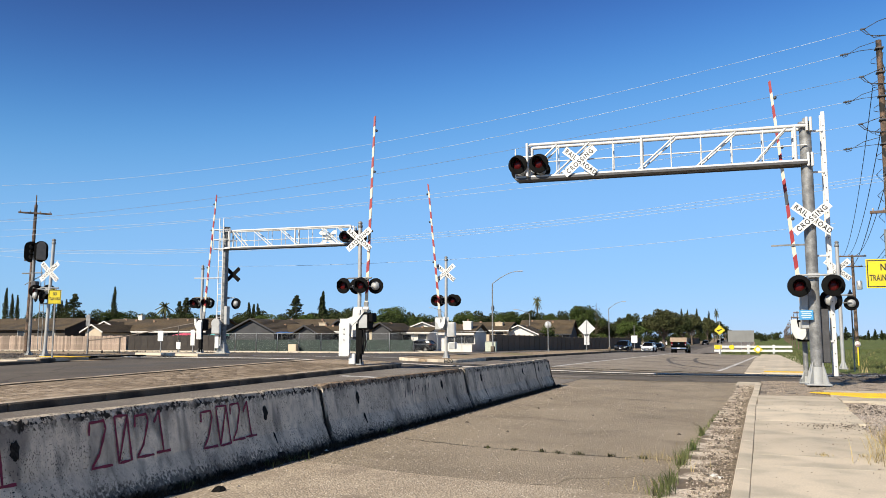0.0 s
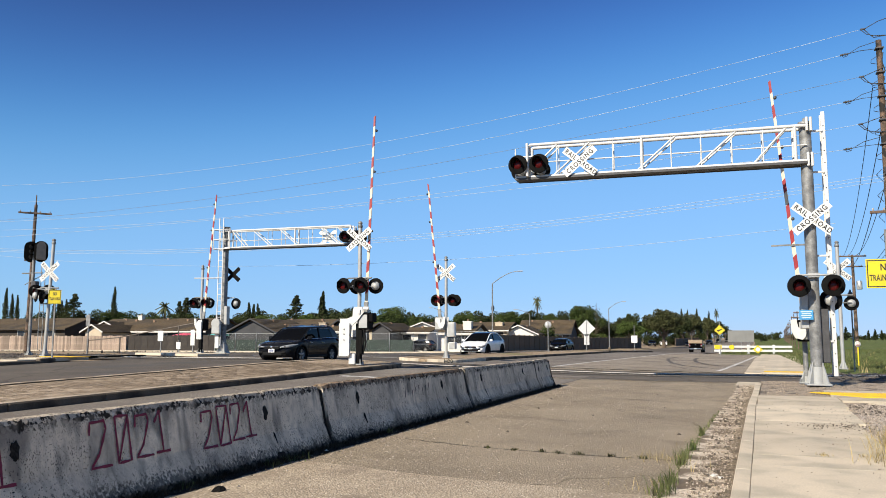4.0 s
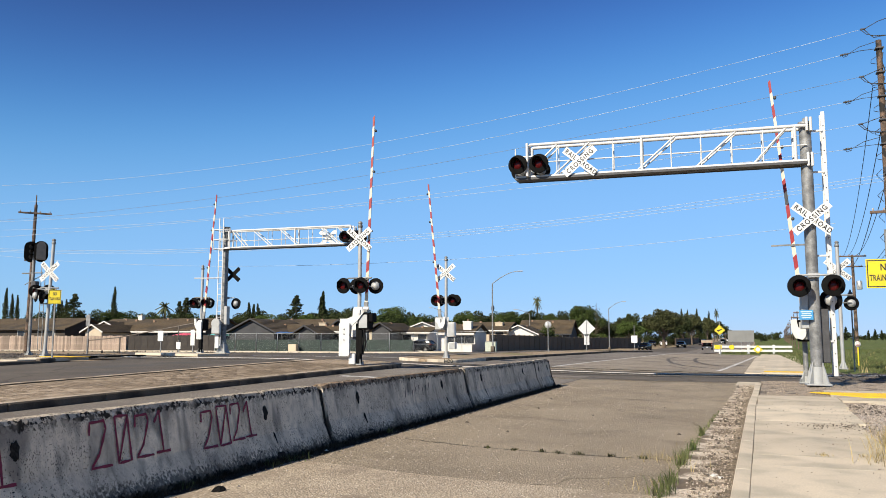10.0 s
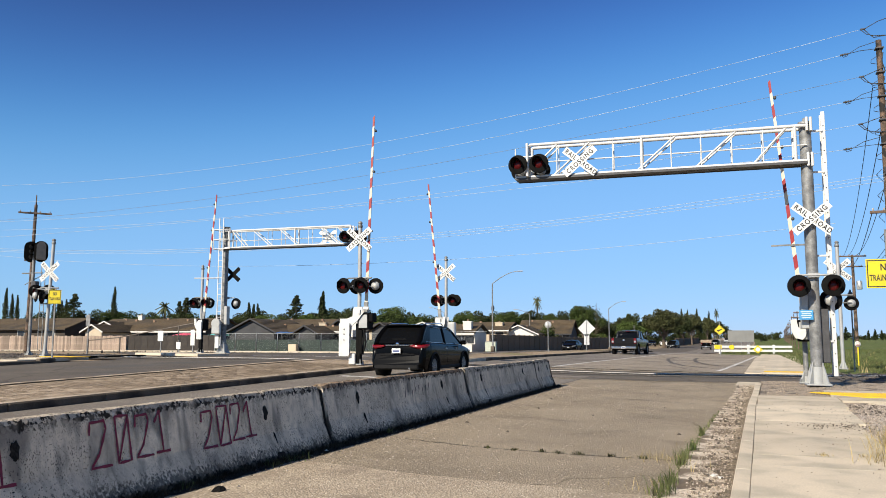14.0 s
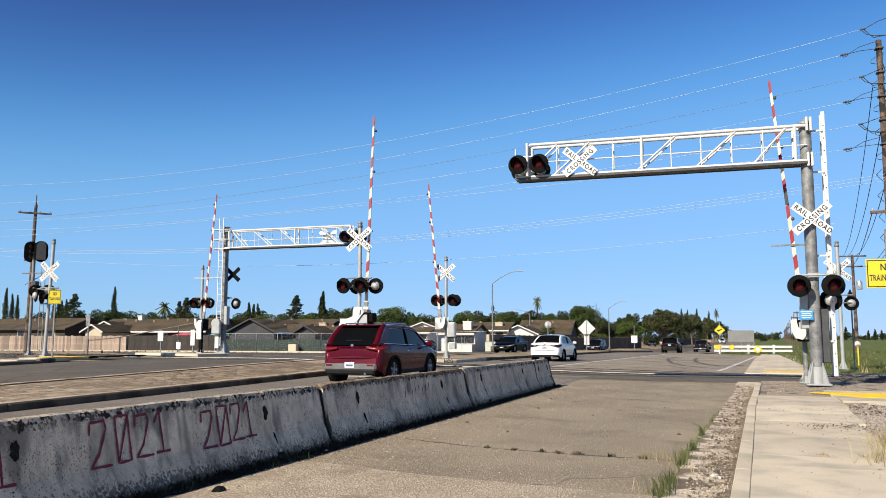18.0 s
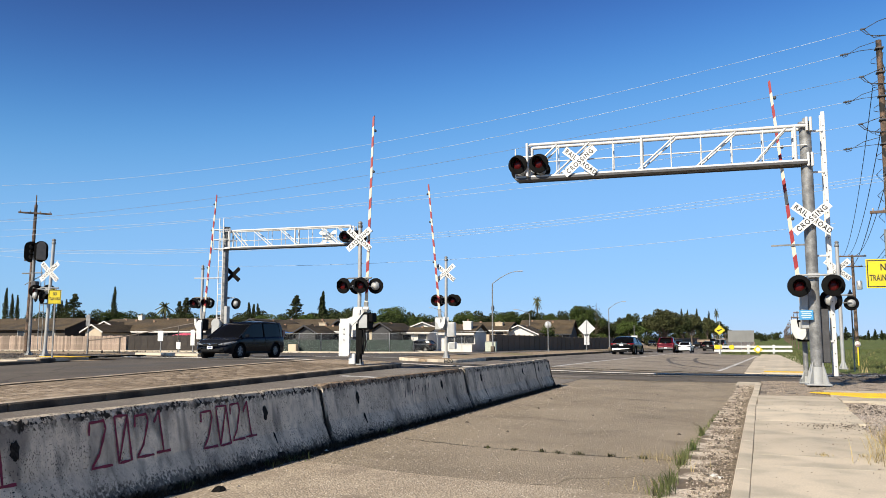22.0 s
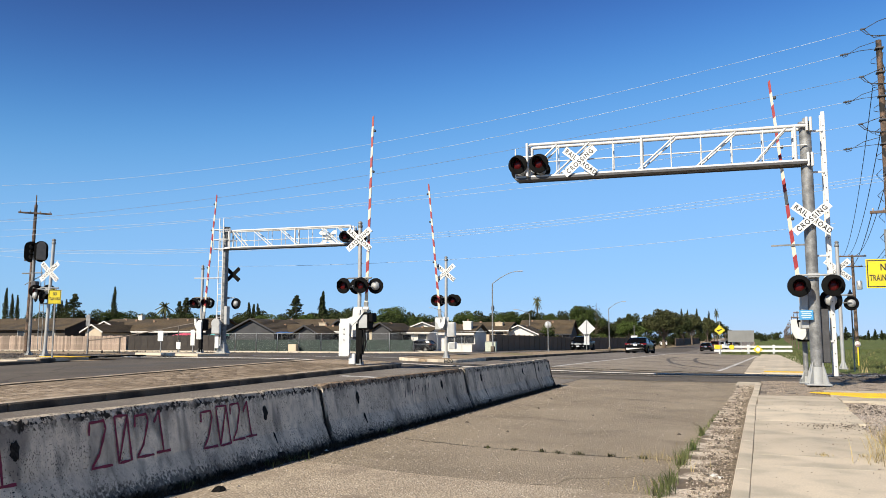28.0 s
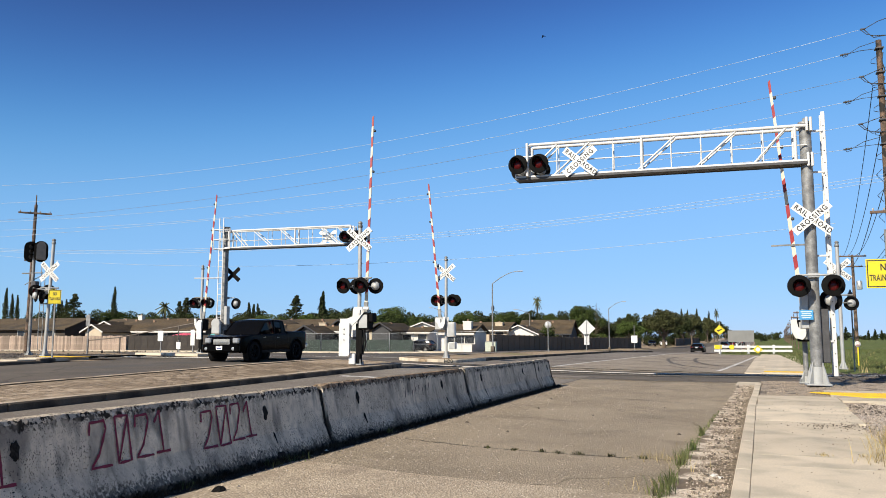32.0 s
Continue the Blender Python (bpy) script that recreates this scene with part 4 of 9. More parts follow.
stones("debris", clod, 420, gutter_spot, (.008, .05), "dark clods in the gutter", 23, .01)
stones("gravel", gravel_mat, 260, lambda r: (1.3 + .07 * (r.uniform(8.5, 18) - 8.5) + r.gauss(-.12, .16), r.uniform(8.5, 18)), (.006, .02), "stray gravel on the footpath edge", 24, .122)
stones("gravel", clod, 320, lambda r: (2.0 + r.random() * 2.0, 16.2 + r.random() * 2.3), (.012, .04), "dark cinders in the gravel", 25, .07)
strip("mast_bed", lambda y: kerb_x(y) + .17, lambda y: lerp_at(y, [(20.1, 1.9), (21.2, 1.93), (22.68, 1.93), (22.7, 4.6)]), ysteps(20.12, 27.0, .4), .105, dark_gravel, 6, .2)
stones("gravel", dark_gravel, 1300, lambda r: (r.uniform(.55, 1.9) if r.random() < .5 else r.uniform(.7, 4.5), r.uniform(20.2, 26.9)), (.01, .03), "brown gravel round the signal mast", 7, .105)

sheet("field", graded(7.2, 2600, 7.2, 60, 4.0), graded(36.4, 4200, 36.4, 156, 4.0), lambda x, y: .02 + land(x, y), grass_land)
strip("verge", lambda y: lerp_at(y, [(35.1, 2.67), (55.36, 3.17), (72.88, 4.06), (73.47, -1.78), (105.64, -1.98), (147.07, -.4), (184, 1.8), (238, 3.9), (384, 6.8), (560, 6.4)]), lambda y: 7.3, ysteps(35.4, 148, 2) + ysteps(154, 560, 12), .015, grass_land, 5, .1)


def blades(name, material, count, region, h, w, label, category="grass", seed=1, zoff=0.0, lean=.35):
    r = random.Random(seed)
    s = Solid()
    for _ in range(count):
        x, y = region(r)
        z = land(x, y) + zoff - .01
        a = r.uniform(0, 6.28)
        hh = h * r.uniform(.45, 1.25)
        dx, dy = math.cos(a), math.sin(a)
        k = lean * hh * r.uniform(.2, 1.3)
        bx, by = r.uniform(-1, 1) * k, r.uniform(-1, 1) * k
        ww = w * r.uniform(.6, 1.3)
        s.add([(x - dx * ww, y - dy * ww, z), (x + dx * ww, y + dy * ww, z), (x + bx * .4 + dx * ww * .7, y + by * .4 + dy * ww * .7, z + hh * .6), (x + bx * .4 - dx * ww * .7, y + by * .4 - dy * ww * .7, z + hh * .6), (x + bx, y + by, z + hh)],
              [(0, 1, 2, 3), (3, 2, 4)])
    return tagged(part(name, s.raw(name), material), label, category, kind="stuff")


def tufts(centres, spread):
    def region(r):
        cx, cy, k = r.choice(centres)
        return cx + r.gauss(0, spread * k), cy + r.gauss(0, spread * k)
    return region


# weeds and straw along the ragged edge of the lane
def lane_edge(r):
    y = 7.2 + 9.5 * r.random() ** 1.4
    return lerp_at(y, [(6.5, -.76), (9.5, -.67), (12.4, -.58), (17, -.42)]) + r.gauss(0, .03), y + .12 * math.sin(y * 7)


blades("weed_tufts", grass_leaf, 520, lane_edge, .055, .0045, "green weeds along the broken edge of the lane", seed=51, lean=.9)
blades("weed_tufts", dry_leaf, 200, lambda r: (-.62 - abs(r.gauss(0, .35)), 10.0 + r.gauss(0, .16)), .075, .003, "dry straw weeds at the crack's end", seed=52, lean=1.2)
blades("weed_tufts", grass_leaf, 420, tufts([(-0.74, 7.75, 1.2), (-0.71, 8.0, 1.0), (-0.70, 8.4, .8), (-0.68, 9.6, .6), (-.66, 10.1, .6), (-0.63, 10.9, .6), (-.58, 12.6, .4)], .055), .17, .0042, "green grass tufts in the gutter edge", seed=31, lean=.7)
blades("weed_tufts", dry_leaf, 60, tufts([(-0.94, 7.95, 1.8), (-0.65, 11.37, 1.0), (-1.04, 10.1, 1.6), (-0.61, 9.16, 1.2)], .09), .15, .003, "dry straw weeds in the gutter edge", seed=32, lean=.9)
olive_leaf = foliage("dull_olive_weeds", (.06, .062, .025), (.035, .036, .016))
blades("weed_tufts", olive_leaf, 300, tufts([(-2.79, 10.14, .5), (-2.42, 10.11, .4), (-2.18, 10.08, .5), (-1.93, 10.05, .7), (-1.53, 10.03, .4), (-1.14, 10, .6), (-3.17, 10.21, .3)], .06), .05, .005, "small weeds growing in the crack", seed=33, lean=.8)
blades("weed_tufts", dry_leaf, 700, tufts([(1.6, 9.84, 1.5), (1.73, 10.77, 1.2), (1.88, 11.69, 1.0)], .13), .30, .004, "dry straw grass beside the footpath", seed=34, lean=.8, zoff=.06)
blades("weed_tufts", dry_leaf, 60, tufts([(0.84, 10.12, 1.0), (1.29, 10.14, .8)], .05), .05, .004, "dry weeds in the footpath joint", seed=35, lean=.9, zoff=.12)
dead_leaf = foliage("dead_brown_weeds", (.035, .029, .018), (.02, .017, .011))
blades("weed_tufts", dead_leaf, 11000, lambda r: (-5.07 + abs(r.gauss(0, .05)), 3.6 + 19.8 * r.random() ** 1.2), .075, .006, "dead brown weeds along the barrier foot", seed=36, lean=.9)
blades("weed_tufts", grass_leaf, 300, tufts([(-5.03, 7.9, 2.2), (-5.03, 8.5, 2), (-5.03, 8.27, 1.5), (-5.03, 6.4, 1.2), (-5.03, 11.12, 1.0)], .04), .09, .006, "green weeds along the barrier foot", seed=37, lean=.8)
# field edge weeds: dense near, sparse far
blades("field_weeds", grass_leaf, 60000, lambda r: (5.2 + 52 * r.random() ** 1.4, 36.6 + 70 * r.random() ** 1.6), .17, .012, "rank green weeds at the edge of the field", seed=3, lean=1.1)
blades("field_weeds", dry_leaf, 900, lambda r: (4.2 + 30 * r.random() ** 1.4, 36.6 + 46 * r.random() ** 1.6), .28, .012, "dry straw stalks among the green weeds", seed=5)
blades("field_weeds", grass_leaf, 9000, lambda r: (r.uniform(3.0, 7.4) + 0, 40.5 + 65 * r.random() ** 1.3), .2, .016, "weedy verge along the footpath", seed=4, lean=1.0)
blades("field_weeds", grass_leaf, 1500, lambda r: (r.uniform(-1.6, 4.4), 75.6 + r.random() ** 1.5 * 6.5), .22, .03, "weeds along the white barricade", seed=14)


# ---- dirt yard by the fence, litter ----
strip("dirt_yard", lambda y: -150.0, lambda y: lerp_at(y, [(38, -34), (50, -48), (84, -66)]), ysteps(38.5, 84.0, 2), .012, dirt, 30, .02)
stones("rubble", gravel_mat, 700, lambda r: (-34 - 70 * r.random(), 45 + 38 * r.random()), (.03, .10), "pale broken rubble strewn over the dirt yard", 41, .02)
stones("rubble", clod, 900, lambda r: (-34 - 70 * r.random(), 42 + 42 * r.random()), (.03, .14), "dark clods strewn over the dirt yard", 42, .02)
blades("weed_tufts", dry_leaf, 500, lambda r: (-40 - 70 * r.random(), 52 + 30 * r.random()), .12, .03, "dry weeds in the dirt yard", seed=43, lean=.8)


def scrap(label, x, y, w, d, h, material, seed, z=0.0, category="litter", name="litter"):
    """A crumpled scrap: a folded sheet with an uneven rim."""
    r = random.Random(seed)
    s_ = Solid()
    n = 9
    rim = [(w / 2 * math.cos(6.283 * i / n) * r.uniform(.7, 1.2), d / 2 * math.sin(6.283 * i / n) * r.uniform(.7, 1.2), r.uniform(.002, h * .5)) for i in range(n)]
    inner = [(p[0] * .5, p[1] * .5, h * r.uniform(.5, 1.1)) for p in rim]
    low = [(p[0], p[1], 0) for p in rim]
    s_.add(low + rim + inner + [(0, 0, h * .7)], [tuple(range(n))[::-1]] + [(i, (i + 1) % n, (i + 1) % n + n, i + n) for i in range(n)] + [(i + n, (i + 1) % n + n, (i + 1) % n + 2 * n, i + 2 * n) for i in range(n)] + [(i + 2 * n, (i + 1) % n + 2 * n, 3 * n) for i in range(n)])
    return tagged(part(name, s_, material, m=pose(x, y, land(x, y) + z, 0, 0, r.uniform(0, 90))), label, category)


scrap("crumpled white paper scrap in the gutter", -.30, 8.95, .11, .08, .025, sign_white, 1, .014)
scrap("crumpled white paper scrap in the gutter", -.24, 8.82, .08, .05, .02, sign_white, 5, .014)
scrap("white plastic scrap by the barrier foot", -4.98, 9.12, .09, .06, .03, sign_white, 2)
scrap("black rubber fragment lying on the closed lane", -4.66, 6.47, .17, .10, .05, rubber, 3)
scrap("pale stone chip beside the rubber fragment", -4.62, 6.72, .05, .04, .02, gravel_mat, 4, 0, "stone", "stone")
for k, (x, y) in enumerate([(-.9, 12.6), (-1.5, 17.2), (-2.6, 15.0), (-3.4, 12.0), (-3.9, 16.1), (-4.4, 13.0), (-2.0, 21.0), (-4.2, 18.6)]):
    scrap("dark stone lying on the closed lane", x, y, .06, .05, .03, clod, 10 + k, 0, "stone", "stone")

# dark soil washed up against the barrier's foot, blackened for the barrier's shadow
soil = surface("toe_soil_shadow", (.028, .024, .019), (.05, .042, .032), .95, scale=7, fine=50, bump=1.0, fine_mix=.5, spec=.1)
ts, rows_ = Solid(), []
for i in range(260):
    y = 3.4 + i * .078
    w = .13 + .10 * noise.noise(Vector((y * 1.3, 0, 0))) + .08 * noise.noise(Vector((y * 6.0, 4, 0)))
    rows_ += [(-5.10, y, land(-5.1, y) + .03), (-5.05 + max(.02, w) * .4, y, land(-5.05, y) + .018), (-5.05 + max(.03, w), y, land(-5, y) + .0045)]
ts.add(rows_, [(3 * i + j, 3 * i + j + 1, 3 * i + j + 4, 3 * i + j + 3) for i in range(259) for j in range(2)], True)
tagged(part("soil", ts.raw("soil"), soil), "dark soil along the barrier foot, blackened as its shadow", "soil", kind="stuff")
stones("debris", clod, 900, lambda r: (-5.02 + abs(r.gauss(0, .10)), 3.6 + 19.8 * r.random() ** 1.2), (.006, .03), "dark crumbs along the barrier foot", 61)
stones("gravel", gravel_mat, 1500, lambda r: (-4.9 + abs(r.gauss(0, .22)) + .5 * r.random() ** 3, 6 + 17.5 * r.random() ** .6), (.004, .017), "pale chips strewn along the barrier", 62)

# brown silt drifted along the kerb
silt = surface("brown_gutter_silt", (.235, .19, .14), (.13, .105, .078), .95, scale=5, fine=45, bump=1.0, fine_mix=.5, spec=.1)
gs, rows_ = Solid(), []
for i in range(230):
    y = 6.2 + i * .078
    w = .15 + .16 * noise.noise(Vector((y * .9, 7, 0))) + .08 * noise.noise(Vector((y * 5.0, 4, 0)))
    kx = kerb_x(y)
    rows_ += [(kx - max(.04, w), y, .0135), (kx - max(.03, w) * .5, y, .024), (kx + .004, y, .03)]
gs.add(rows_, [(3 * i + j, 3 * i + j + 1, 3 * i + j + 4, 3 * i + j + 3) for i in range(229) for j in range(2)], True)
tagged(part("soil", gs.raw("soil"), silt), "brown silt drifted along the kerb", "soil", kind="stuff")


# ---- concrete barrier ----
def rail_profile():
    return [(.305, 0), (.305, .07), (.185, .33), (.095, .77), (.075, .81), (-.075, .81), (-.095, .77), (-.185, .33), (-.305, .07), (-.305, 0)]


def face_x(z):
    pts = [(0, .305), (.07, .305), (.33, .185), (.77, .095), (.81, .075)]
    return lerp_at(z, pts)


BAR_X = -5.36
slot_dark = surface("hollow_shade_black", (.012, .011, .010), (.03, .027, .024), .95, scale=14, fine=60, bump=.8, fine_mix=.4, spec=.1)


def barrier(ya, yb, seed, taper=False):
    r = random.Random(seed)
    root = thing("concrete_barrier", "stained whitewashed concrete road barrier with dark weathered foot", "barrier", pose(BAR_X, ya, land(BAR_X, (ya + yb) / 2)), "concrete barriers along the closed lane")
    s = Solid()
    L = yb - ya
    n = int(L / .12)
    prof = []
    base = rail_profile()
    for (a, b), (c, d) in zip(base, base[1:]):
        k = max(1, int(math.hypot(c - a, d - b) / .07))
        prof += [(a + (c - a) * i / k, b + (d - b) * i / k) for i in range(k)]
    prof.append(base[-1])
    m = len(prof)
    vs, fs = [], []
    for i in range(n + 1):
        y = L * i / n
        for j, (x, z) in enumerate(prof):
            q = Vector((x * 3, (ya + y) * 3, z * 3))
            d = noise.noise(q) * .006 + noise.noise(q * 4.0) * .004
            chip = 0.0
            if .72 < z and (noise.noise(Vector((x * 9, (ya + y) * 9.3, 5.0))) > .22):
                chip = .007
            if z < .12 and noise.noise(Vector((2.0, (ya + y) * 3.1, x * 2))) > .2:
                d += .012
            e = 1.0 - .03 * (i in (0, n))
            if taper and y > L - .32:
                e *= 1 - .08 * ((y - (L - .32)) / .32)
            vs.append((x * e + (d if x > 0 else -d), y, max(0, z * (e if i in (0, n) else 1) + d - chip)))
    for i in range(n):
        for j in range(m - 1):
            fs.append((i * m + j, i * m + j + 1, (i + 1) * m + j + 1, (i + 1) * m + j))
    s.add(vs, fs, False)
    s.add(vs[:m], [tuple(range(m))])
    s.add(vs[-m:], [tuple(range(m))[::-1]])
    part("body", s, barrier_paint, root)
    # added dark filler that keeps the open joint black, as its shade
    jf = Solid()
    jf.prism([(x * .90, z * .93) for x, z in base], .09, pose(0, L + .05, .0))
    part("joint_filler", jf, slot_dark, root, "dark filler added to hold the open joint's shade")
    # lifting slots with broken rims, hollow shade painted on, and dark streaks
    for f in (.165, .765):
        y = L * f
        for z, w, h in ((.575, .085, .16), (.27, .06, .15), (.06, .2, .12)):
            k = Solid()
            cx = face_x(z)
            n = 16
            out = [(.5 * w * math.cos(a) * (1 + .35 * r.uniform(-1, 1)), .5 * h * math.sin(a) * (1 + .25 * r.uniform(-1, 1))) for a in [6.283 * i / n for i in range(n)]]
            if z == .27:
                out = [(u * (.12 + .75 * max(0.0, v / h + .5) ** 1.6), v) for u, v in out]
            if z == .27 and seed == 1 and f < .5:
                continue
            tilt = math.degrees(math.atan2(face_x(z - .05) - face_x(z + .05), .1))
            k.prism(out, .016, pose(0, 0, 0, 0, 0, 90))
            part("lifting_slot", k, slot_dark, root, "broken lifting slot, its hollow's shade painted dark", m=pose(cx + .001, y + (.12 if z < .3 else 0), z, 0, -tilt, 0))
    return root


barrier_grime = surface("soot_grime", (.07, .062, .055), (.11, .10, .09), .95, scale=6, fine=40, bump=.6, fine_mix=.4)
SECTIONS = [(-2.2, 3.65), (3.71, 9.42), (9.53, 15.34), (15.43, 21.25), (21.30, 23.05)]
for i, (a, b) in enumerate(SECTIONS):
    barrier(a, b, i, i == 4)


# spray-painted numerals: strokes in a unit cell, x along the wall, z up
TWO = [[(.05, .72), (.12, .98), (.75, 1.0), (.80, .82), (.42, .30), (.02, .02), (.95, .02)]]
OH = [[(.08, .98), (.86, .98), (.86, .02), (.06, .0), (.08, .98)], [(.86, .98), (.10, .04)]]
ONE = [[(.1, .72), (.48, 1.0), (.5, .02)], [(.05, .02), (.95, .02)]]
tag_root = thing("graffiti", "dark red spray-painted numerals on the barrier", "graffiti", pose(BAR_X, 0, land(BAR_X, 6.4)))


def spray(strokes, y0, w, z0, h, slant=.0):
    s = Solid()
    for st in strokes:
        pts = []
        for (a, b), (c, d) in zip(st, st[1:]):
            pts += [(a + (c - a) * i / 5, b + (d - b) * i / 5) for i in range(5)]
        pts.append(st[-1])
        vs, fs = [], []
        P = []
        for a, b in pts:
            z = z0 + b * h
            P.append(Vector((face_x(z) + .012, y0 + a * w + slant * b, z)))
        for i, p in enumerate(P):
            d = (P[min(i + 1, len(P) - 1)] - P[max(i - 1, 0)])
            d = Vector((0, d.y, d.z)).normalized()
            nrm = Vector((0, -d.z, d.y))
            ww = .0118 + .0028 * math.sin(i * 1.7 + y0 * 3)
            for k in (-1, 1):
                q = p + nrm * ww * k
                vs.append((face_x(q.z) + .009, q.y, q.z))
        for i in range(len(P) - 1):
            fs.append((2 * i, 2 * i + 1, 2 * i + 3, 2 * i + 2))
        s.add(vs, fs)
    return part("numeral", s.raw("numeral"), spray_red, tag_root, "dark red sprayed numeral")


for st, y0, w, z0, h in [(ONE, 4.38, 0.27, .33, .40),
                         (TWO, 5.38, 0.26, .33, .39), (OH, 5.69, 0.2, .34, .41), (TWO, 5.93, 0.24, .35, .38), (ONE, 6.18, 0.22, .36, .39),
                         (TWO, 6.88, 0.25, .31, .37), (OH, 7.15, 0.23, .31, .41), (TWO, 7.39, 0.24, .33, .39), (ONE, 7.62, 0.24, .34, .39)]:
    spray(st, y0, w, z0, h)
# faint tag further along
for i in range(8):
    y = 12.2 + i * .155
    z = .52 + .06 * math.sin(i * 2.1)
    h = .06 + .05 * ((i * 7) % 4) / 3
    s = Solid()
    s.add([(face_x(z) + .012, y, z - h), (face_x(z) + .012, y + .03, z - h), (face_x(z + h) + .012, y + .035, z + h), (face_x(z + h) + .012, y + .003, z + h)], [(0, 1, 2, 3)])
    part("faded_mark", s.raw("faded_mark"), barrier_grime, tag_root, "faded dark mark")


# ---- crossing signals ----
def flasher(parent, x, z, y, turn=0.0, r=.305):
    """One lamp: dark background disc, hood, housing, red lens; faces -y turned by degrees about z."""
    m = pose(x, y, z, 0, 0, turn)
    disc = Solid()
    disc.lathe([(0, .018), (r - .02, .018), (r, .008), (r, -.008), (r - .02, -.014), (0, -.014)], 28, pose(0, 0, 0, 90, 0, 0))
    d = part("backplate", disc, black_metal, parent, m=m)
    hood = Solid()
    vs, fs = [], []
    n = 20
    for j, (rr, dep) in enumerate(((.165, .0), (.175, -.30))):
        for i in range(n + 1):
            a = radians(-35 + 250 * i / n)
            cut = dep * (.55 + .45 * math.sin(max(0, min(math.pi, a))))
            vs.append((rr * math.cos(a), cut - .02, rr * math.sin(a)))
    for i in range(n):
        fs.append((i, i + 1, n + 2 + i, n + 1 + i))
    hood.add(vs, fs, True)
    part("hood", hood, black_metal, d)
    lens = Solid()
    lens.lathe([(0, .06), (.07, .055), (.12, .035), (.148, .0)], 20, pose(0, -.012, 0, 90, 0, 0))
    part("lens", lens, red_lens, d, "dark unlit red lens")
    can = Solid()
    can.lathe([(.165, 0), (.16, -.05), (.145, -.075), (.11, -.085), (.10, -.11), (.0, -.112)], 20, pose(0, .02, 0, 90, 0, 0))
    part("housing", can, silver, d, "pale flat-backed lamp housing")
    return d


def crossbuck(parent, x, y, z, turn=0.0, back=False, size=1.22, wide=.229, sheet_mat=None):
    m = pose(x, y, z, 0, 0, turn)
    for k, (ang, text) in enumerate(((40, "CROSSING"), (-40, None))):
        b = Solid()
        b.box(0, 0, 0, size, .006, wide, bevel=.002)
        bl = part("crossbuck_blade", b, sheet_mat or sign_white, parent, "dark crossbuck blade" if sheet_mat else "white crossbuck blade", m=m @ pose(0, -.004 - .012 * (1 - k), 0, 0, -ang, 0))
        if not back:
            if text:
                words(text, .20, letter_black, bl, pose(0, -.0045, -.004, 90, 0, 0) @ Matrix.Diagonal((.86, 1, 1, 1)), spacing=1.3)
            else:
                words("RAIL", .20, letter_black, bl, pose(-.355, -.0045, -.004, 90, 0, 0) @ Matrix.Diagonal((.84, 1, 1, 1)), spacing=1.25)
                words("ROAD", .20, letter_black, bl, pose(.355, -.0045, -.004, 90, 0, 0) @ Matrix.Diagonal((.84, 1, 1, 1)), spacing=1.25)


def pole(parent, x, y, z0, z1, r, mat_, name="mast", r2=None, sides=16):
    s = Solid()
    s.tube([(x, y, z0), (x, y, (z0 + z1) / 2), (x, y, z1)], r, sides, r2)
    return part(name, s, mat_, parent)


def base_foot(parent, x, y, z, r, h=.5, flange=.3):
    s = Solid()
    s.box(x, y, z + .02, flange * 2, flange * 2, .04, bevel=.01)
    for a in range(4):
        m = pose(x, y, z + .04, 0, 0, a * 90 + 45)
        s.add([m @ Vector(p) for p in [(r, -.012, 0), (flange * 1.15, -.012, 0), (r, -.012, h), (r, .012, 0), (flange * 1.15, .012, 0), (r, .012, h)]], [(0, 1, 2), (3, 5, 4), (1, 4, 5, 2), (0, 3, 4, 1)])
    s.tube([(x, y, z), (x, y, z + h * .6)], r * 1.25, 14)
    part("base", s, silver, parent)
    b = Solid()
    for dx in (-1, 1):
        for dy in (-1, 1):
            b.tube([(x + dx * flange * .8, y + dy * flange * .8, z + .03), (x + dx * flange * .8, y + dy * flange * .8, z + .13)], .018, 8)
    part("anchor_bolts", b, galv, parent)


def pinnacle(parent, x, y, z, r=.07):
    s = Solid()
    s.lathe([(r * .8, 0), (r * 1.2, .02), (r * 1.25, .1), (r * .8, .13), (r * 1.1, .17), (r * 1.1, .22), (r * .4, .26), (0, .27)], 16, pose(x, y, z))
    part("pole_cap", s, galv, parent)


